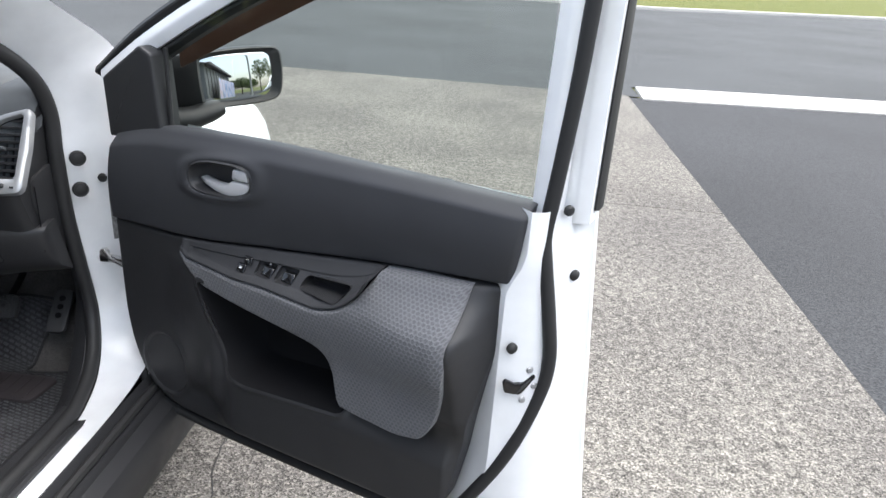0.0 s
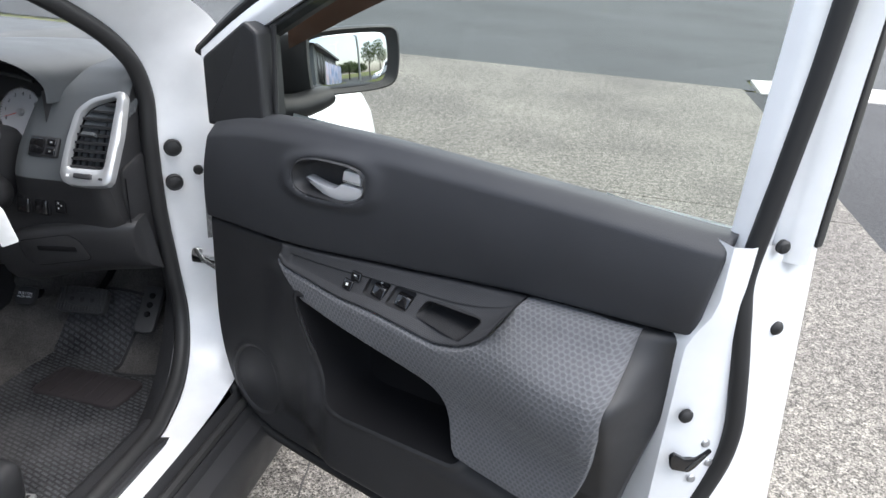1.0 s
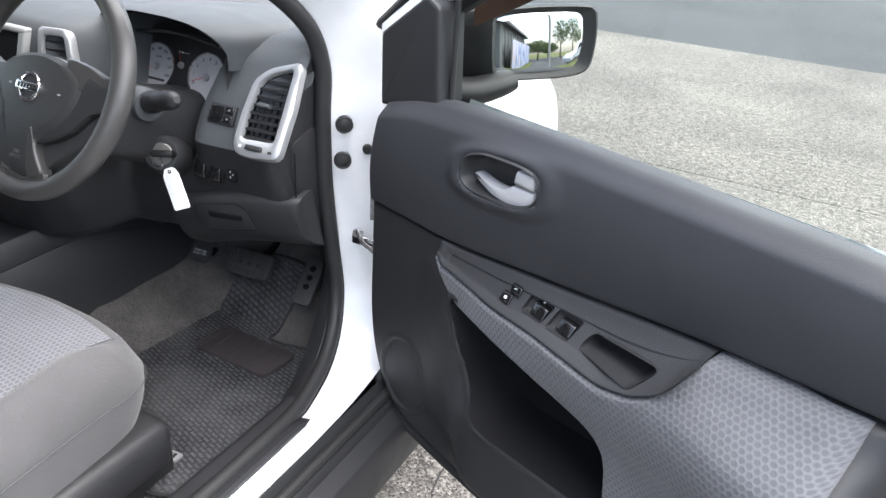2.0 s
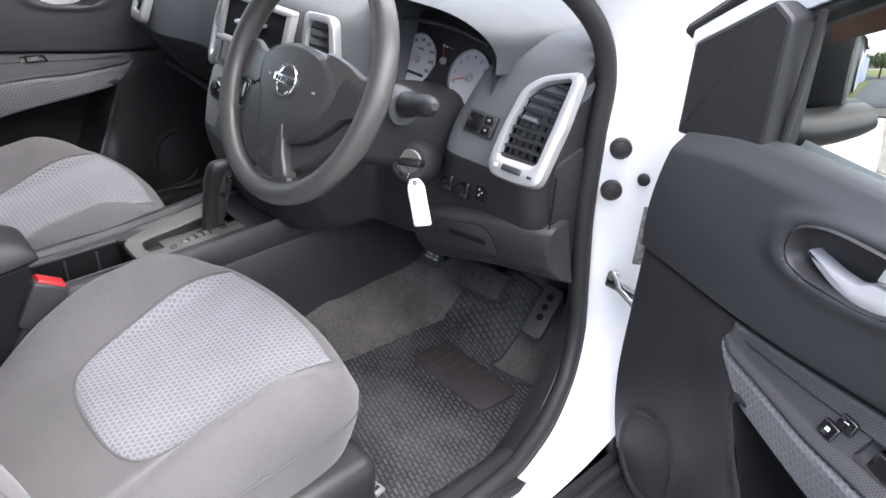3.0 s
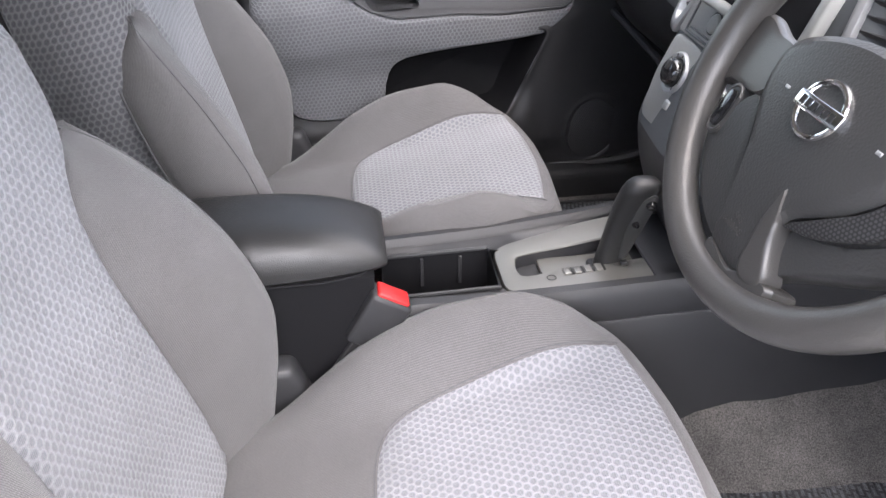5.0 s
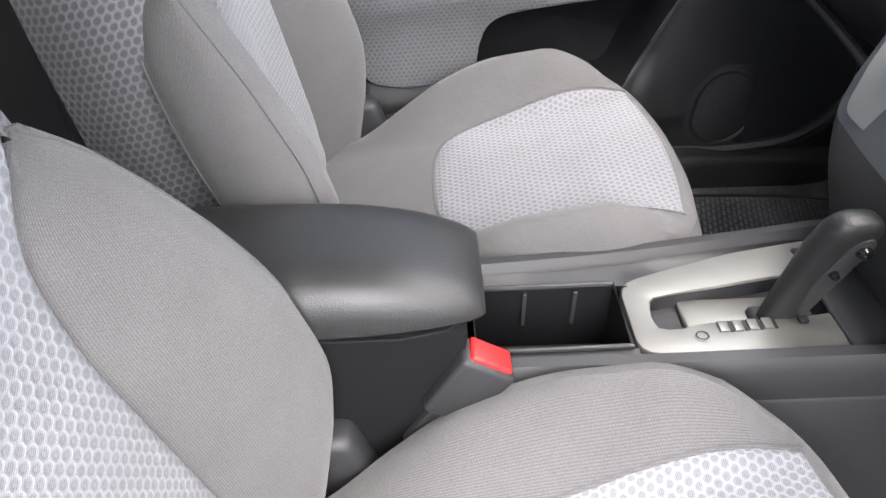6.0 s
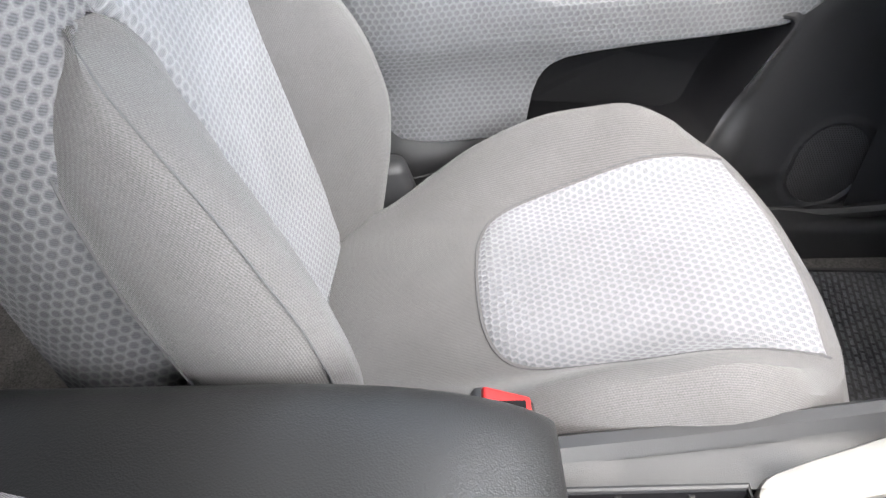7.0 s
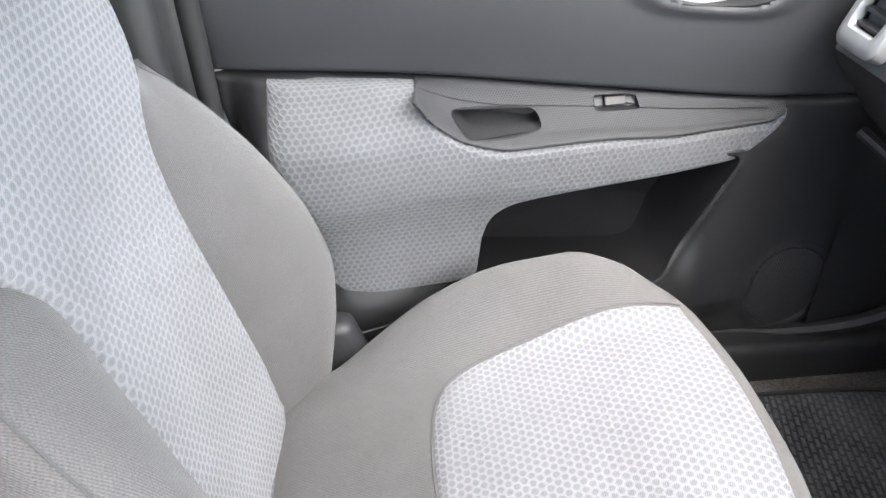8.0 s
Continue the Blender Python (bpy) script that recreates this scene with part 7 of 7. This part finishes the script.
# knee panel drawer
dw = rounded([(0.390, 0.752), (0.488, 0.772), (0.508, 0.760), (0.516, 0.712), (0.41, 0.692), (0.392, 0.707)], 0.012)


roll_y = curve_of([(0.30, 1.262), (0.40, 1.272), (0.48, 1.288), (0.55, 1.308), (0.606, 1.332)])
roll_z = curve_of([(0.30, 0.735), (0.36, 0.750), (0.42, 0.768), (0.48, 0.780), (0.55, 0.787), (0.606, 0.788)])
roll_d = curve_of([(-0.125, 0.060), (-0.100, 0.020), (-0.075, 0.000), (-0.045, -0.012), (-0.015, -0.020), (-0.002, -0.020), (0.008, -0.012), (0.013, 0.004), (0.016, 0.020)])


def knee_y(x, z):
    """The face of the padded roll below the switches."""
    return roll_y(x) + roll_d(z - roll_z(x))


rows = []
for x in np.linspace(0.335, 0.606, 40):
    lip = 0.0 if x < 0.598 else (x - 0.598) * 0.5
    rows.append([(x, roll_y(x) + roll_d(dz) + lip, roll_z(x) + dz) for dz in (-0.125, -0.10, -0.075, -0.06, -0.045, -0.03, -0.015, -0.008, -0.002, 0.004, 0.008, 0.011, 0.013, 0.016)])
v, f, _ = sheet(rows)
part("knee_roll", (v, f + [tuple(range(len(v) - 14, len(v)))]), BLACK, dash, "padded black roll below the switches", flat_angle=50)
part("end_seam", tube([(0.5975, 1.318, z) for z in np.linspace(0.735, 0.888, 8)], 0.0012, 6), DARK, dash)
dr = part("coin_drawer", mapped(prism(dw, -0.004, 0.0025, 0.0015), lambda a, b, c: (a, knee_y(a, b) - c, b)), BLACK, dash, "small lidded tray in the knee panel")
part("drawer_gap", tube([(p[0], knee_y(p[0], p[1]) - 0.0005, p[1]) for p in dw], 0.0014, 6, closed=True), DARK, dr)
part("drawer_pull", mapped(box(0.425, 0.495, 0.732, 0.744, 0.0, 0.0045, 0.002), lambda a, b, c: (a, knee_y(a, b) - c, b)), DARK, dr)
# glovebox line and shelf on the far side
part("glovebox", mapped(prism(rounded([(-0.60, 0.73), (-0.26, 0.72), (-0.26, 0.84), (-0.60, 0.86)], 0.02), 0.0, 0.012, 0.006), lambda a, b, c: (a, 1.285 - c - (b - 0.79) * 0.55, b)), BLACK, dash, "black glovebox lid")
part("grab_trim", tube(spline([(-0.66, 1.22, 0.79), (-0.60, 1.24, 0.77), (-0.45, 1.26, 0.74), (-0.28, 1.26, 0.71)], 20), 0.008, 8), BLACK, dash)

# ---- footwell ----
mat = thing("floor_mat", (0.33, 1.25, 0.32), "woven charcoal floor mat with a rubber heel pad", "floor mat")
mo = [Vector(p[:2]) for p in spline([(0.30, 0.90), (0.48, 0.92), (0.595, 0.96), (0.612, 1.12), (0.604, 1.30), (0.570, 1.42), (0.555, 1.455), (0.42, 1.43), (0.405, 1.46), (0.41, 1.56), (0.40, 1.60), (0.235, 1.585), (0.20, 1.50), (0.205, 1.42), (0.16, 1.36), (0.10, 1.24), (0.10, 1.0), (0.16, 0.90)], 110, closed=True)]


def mat_z(x, y):
    return 0.330 + (0.95 * (y - 1.465) if y > 1.465 else 0) + 0.003 * math.sin(x * 23 + y * 9)


part("mat_cloth", pillow(mo, (0.33, 1.22), mat_z, 0.006, lambda x, y: mat_z(x, y) - 0.012, 30, 1), MAT, mat, "woven charcoal mat cloth")
part("mat_edge", tube([(p.x, p.y, mat_z(p.x, p.y) - 0.003) for p in mo], 0.0042, 6, closed=True), RUBBER, mat, "black bound edge")
hp = rounded([(0.285, 1.298), (0.505, 1.298), (0.515, 1.405), (0.288, 1.405)], 0.02)
pp = part("heel_pad", prism(hp, 0.328, 0.3375, 0.003), PADMAT, mat, "worn black rubber heel pad")
for k in range(7):
    part("pad_rib", box(0.300 + k * 0.030, 0.304 + k * 0.030, 1.308, 1.396, 0.336, 0.3395, 0.001), PADMAT, pp)
BM = Matrix.Translation((0.502, 1.012, 0.337)) @ pose(0, 0, 0, 0, 0, 8)
bd = part("mat_badge", moved(prism(rounded([(-0.038, -0.011), (0.038, -0.011), (0.038, 0.011), (-0.038, 0.011)], 0.002), -0.004, 0.002, 0.0008), BM), SILVER, mat, "silver badge plate with dark bars")
for k in range(6):
    part("badge_letter", moved(box(-0.031 + k * 0.0106, -0.0235 + k * 0.0106, -0.006, 0.006, 0.0018, 0.0025, 0), BM), INK, bd, smooth=False)
far_mat = thing("floor_mat", (-0.37, 1.25, 0.32), "woven charcoal floor mat on the passenger side", "floor mat")
fo = [Vector(p[:2]) for p in spline([(-0.56, 0.92), (-0.20, 0.92), (-0.16, 1.1), (-0.20, 1.4), (-0.24, 1.56), (-0.52, 1.58), (-0.62, 1.45), (-0.64, 1.2), (-0.62, 1.0)], 80, closed=True)]
part("mat_cloth", pillow(fo, (-0.39, 1.22), mat_z, 0.006, lambda x, y: mat_z(x, y) - 0.012, 24, 1), MAT, far_mat, "woven charcoal mat cloth")
part("mat_edge", tube([(p.x, p.y, mat_z(p.x, p.y) - 0.003) for p in fo], 0.0042, 6, closed=True), RUBBER, far_mat)


def pedal(c, w, h, tilt, yaw, label, ribs, dots, name="pedal", along=False):
    p = thing(name, c, label, "pedal", "foot pedals")
    m = Matrix.Translation(c) @ pose(0, 0, 0, tilt, 0, yaw)
    pad_ = part("pad", moved(prism(rounded([(-w / 2, -h / 2), (w / 2, -h / 2), (w / 2 * 0.96, h / 2), (-w / 2 * 0.96, h / 2)], min(w, h) * 0.3), -0.008, 0.006, 0.004), m), PEDAL, p, "grey-black rubber pedal pad")
    for k in range(ribs):
        if along:
            a = -w / 2 + w * (k + 0.5) / ribs
            g = box(a - 0.0016, a + 0.0016, -h * 0.42, h * 0.42, 0.004, 0.009, 0.001)
        else:
            a = -h / 2 + h * (k + 0.5) / ribs
            g = box(-w * 0.42, w * 0.42, a - 0.0014, a + 0.0014, 0.004, 0.008, 0.001)
        part("rib", moved(g, m), PEDAL, pad_)
    if ribs:
        ov = [Vector((w * 0.33 * math.cos(q), h * 0.27 * math.sin(q))) for q in np.linspace(0, 6.283, 28, endpoint=False)]
        part("dish", moved(prism(ov, 0.002, 0.0105, 0.002), m), PEDAL, pad_, "smooth oval pad middle")
    for a, b in dots:
        part("dot", moved(lathe([(0, 0.0125), (0.005, 0.012), (0.0075, 0.009), (0.008, 0.005)], 14), m @ Matrix.Translation((a, b, 0))), RUBBER if ribs else DARK, pad_)
    part("arm", moved(tube(spline([(0, h * 0.2, -0.01), (0, h * 0.4, -0.05), (0, 0.12, -0.10), (0, 0.25, -0.12)], 12), 0.009, 8), m), DARK, p, "black steel pedal arm")
    return p


pedal((0.300, 1.495, 0.474), 0.125, 0.066, 48, 8, "black ribbed brake pedal", 16, [(-0.026, 0), (0, 0), (0.026, 0)], "brake_pedal", True)
pedal((0.470, 1.512, 0.470), 0.050, 0.120, 42, 8, "black accelerator pedal with dimples", 0, [(0, 0.034), (0, 0.010), (0, -0.014)], "accelerator_pedal")
pk = pedal((0.152, 1.475, 0.470), 0.050, 0.046, 48, 8, "small black parking brake pedal with white lettering", 0, [], "parking_pedal")
words("lettering", "PUSH ON\nPUSH OFF", 0.0085, PRINT, Matrix.Translation((0.152, 1.475, 0.470)) @ pose(0, 0, 0, 48, 0, 8) @ Matrix.Translation((0, 0, 0.0068)), pk)

# ---- the street behind, seen in the wing mirror ----
def tree(x, y, h, r, label):
    t = thing("tree", (x, y, 0), label, "tree", "street trees")
    part("trunk", tube([(x, y, -0.05), (x + 0.1, y, h * 0.35), (x, y + 0.1, h * 0.7)], [0.16, 0.12, 0.05], 8), BARK, t)
    rng = random.Random(int(x * 7 + y))
    v, f = [], []
    for k in range(900):
        a, b, q = rng.uniform(0, 6.283), rng.uniform(-1, 1), rng.random() ** 0.4
        c = Vector((math.cos(a) * math.sqrt(1 - b * b) * r * q, math.sin(a) * math.sqrt(1 - b * b) * r * q, b * h * 0.32 * q)) + Vector((x, y, h * 0.68))
        s = rng.uniform(0.10, 0.26)
        d1 = Vector((rng.uniform(-1, 1), rng.uniform(-1, 1), rng.uniform(-1, 1))).normalized() * s
        d2 = d1.orthogonal().normalized() * s
        n = len(v)
        v += [c - d1, c + d2 * 0.5, c + d1, c - d2 * 0.5]
        f.append((n, n + 1, n + 2, n + 3))
    part("crown", (v, f), LEAF, t, smooth=False)


MC = Vector((0.742, 1.370, 0)) + U * 0.128 + O * 0.262
MDIR = math.atan2(U.y, U.x)


def street(along, across, z=0.0):
    """A place seen in the mirror: metres along its line of sight, and to that line's right."""
    a = MDIR + radians(STREET_TURN)
    return Vector((MC.x + math.cos(a) * along + math.sin(a) * across, MC.y + math.sin(a) * along - math.cos(a) * across, z))


STREET_TURN = 17.0
lawn = part("lawn", ([street(6, -0.9, 0.01), street(6, -9, 0.01), street(15, -12, 0.01), street(15, -1.0, 0.01)], [(0, 1, 2, 3)]), GRASS, None, smooth=False)
tagged(lawn, "mown green lawn beside the footpath", "lawn", kind="structure")
lawn2 = part("lawn", ([street(10, 1.2, 0.01), street(10, 2.6, 0.01), street(32, 2.2, 0.01), street(32, 1.0, 0.01)], [(0, 1, 2, 3)]), GRASS, None, smooth=False)
tagged(lawn2, "narrow strip of lawn along a painted fence", "lawn", kind="structure")
house = thing("house", street(20, 5), "low grey weatherboard building with a dark roof", "house")
H0, HX, HY = street(11, 2.3), (street(34, 1.9) - street(11, 2.3)).normalized(), None
HY = Vector((HX.y, -HX.x, 0))


def hs(a, b, z):
    return H0 + HX * a + HY * b + Vector((0, 0, z))


part("wall", mapped(box(0, 20, 0.5, 8, 0, 2.9, 0.01), hs), WALLPAINT, house, "grey painted wall")
part("roof", mapped(box(-0.5, 20.5, 0.0, 8.5, 2.9, 3.12, 0.02), hs), ROOFING, house, "dark flat roof edge")
for k in range(14):
    part("batten", mapped(box(0.3 + k * 1.4, 0.4 + k * 1.4, 0.44, 0.52, 0.02, 2.88, 0.005), hs), WALLPAINT, house)
fence = thing("fence", street(22, 1.9), "tall fence painted with a blue and pink mural", "fence")
for k in range(9):
    part("panel", mapped(box(4.0 + k * 1.85, 5.78 + k * 1.85, -0.20, -0.12, 0.05, 2.05, 0.01), hs), MURAL, fence, "painted fence panel")
    part("post", mapped(box(3.92 + k * 1.85, 4.0 + k * 1.85, -0.22, -0.10, 0, 2.15, 0.01), hs), KERB, fence)
pole = thing("lamp_post", street(12.5, -0.55), "slim white lamp post", "lamp post")
part("post", tube([street(12.5, -0.55, -0.05), street(12.5, -0.55, 3.0), street(12.5, -0.55, 7.5)], [0.075, 0.065, 0.045], 12), KERB, pole)
part("lamp_head", tube([street(12.5, -0.55, 7.5), street(12.5, -1.2, 7.75), street(12.5, -1.9, 7.75)], [0.045, 0.05, 0.07], 8), KERB, pole)
path_ = part("footpath", ([street(6, 1.2, 0.006), street(6, -1.0, 0.006), street(40, -0.9, 0.006), street(40, 0.8, 0.006)], [(0, 1, 2, 3)]), ROAD, None, smooth=False)
tagged(path_, "worn grey footpath", "footpath", kind="structure")
for k, (a, b, h, r) in enumerate(((42, 0.5, 3.2, 2.2), (40, -1.5, 2.6, 2.0), (46, -4.5, 6.5, 2.0), (47, -7.5, 6.8, 2.2), (50, -11, 5.0, 3.0), (44, 3.0, 3.0, 2.4))):
    p = street(a, b)
    tree(p.x, p.y, h, r, "dark green garden tree")


def parked_car(o, d):
    """A small white hatchback."""
    d = d.normalized()
    r = Vector((d.y, -d.x, 0))
    c = thing("parked_car", o, "small white hatchback parked on the driveway", "car")

    def pc(a, b, z):
        return o + d * a + r * b + Vector((0, 0, z))
    prof_c = spline([(2.0, 0, 0.35), (2.02, 0, 0.62), (1.75, 0, 0.86), (1.05, 0, 1.02), (0.35, 0, 1.46), (-0.6, 0, 1.54), (-1.5, 0, 1.45), (-1.85, 0, 1.0), (-1.92, 0, 0.5), (-1.9, 0, 0.35)], 60)
    rows = []
    for b, s in ((-0.84, 0.80), (-0.85, 0.93), (-0.74, 0.985), (-0.4, 1.0), (0, 1.003), (0.4, 1.0), (0.74, 0.985), (0.85, 0.93), (0.84, 0.80)):
        rows.append([pc(p.x * (0.9 + 0.1 * s), b * (1 - 0.16 * smooth01((p.z - 0.95) / 0.5)), 0.30 + (p.z - 0.30) * s) for p in prof_c])
    v, f, _ = sheet(rows)
    k = len(prof_c)
    part("body", (v, f + [tuple(range(k)), tuple(range(8 * k, 9 * k))]), WHITE, c, "white car body")
    for s in (-1, 1):
        part("side_window", mapped(prism(rounded([(0.75, 1.0), (0.25, 1.36), (-0.6, 1.42), (-1.4, 1.32), (-1.55, 1.02)], 0.06), 0.0, 0.012, 0.004), lambda a, b, q: pc(a, s * (0.815 - 0.16 * smooth01((b - 0.95) / 0.5) + q), b)), GLOSS, c, "dark side window")
        for a in (1.25, -1.25):
            wh = part("wheel", moved(lathe([(0.18, 0.0), (0.29, -0.01), (0.30, -0.06), (0.30, -0.2)], 24), Matrix.Translation(pc(a, s * 0.85, 0.30)) @ (r * s).to_track_quat("Z", "Y").to_matrix().to_4x4()), RUBBER, c, "black tyre")
            part("rim", moved(lathe([(0, 0.012), (0.06, 0.01), (0.18, 0.006)], 20), Matrix.Translation(pc(a, s * 0.85, 0.30)) @ (r * s).to_track_quat("Z", "Y").to_matrix().to_4x4()), SILVER, wh)
        part("headlight", mapped(box(1.66, 1.95, s * 0.5 - 0.16, s * 0.5 + 0.16, 0.66, 0.80, 0.03), pc), SILVER, c, "clear headlight")
    part("windscreen", sheet([[pc(0.98 - 0.58 * t, b, 1.06 + 0.38 * t) for b in np.linspace(-0.62, 0.62, 6)] for t in np.linspace(0, 1, 5)]), GLOSS, c, "dark windscreen")
    return c


parked_car(street(18.0, -4.2), street(16.4, 0.5) - street(18, -4.0))
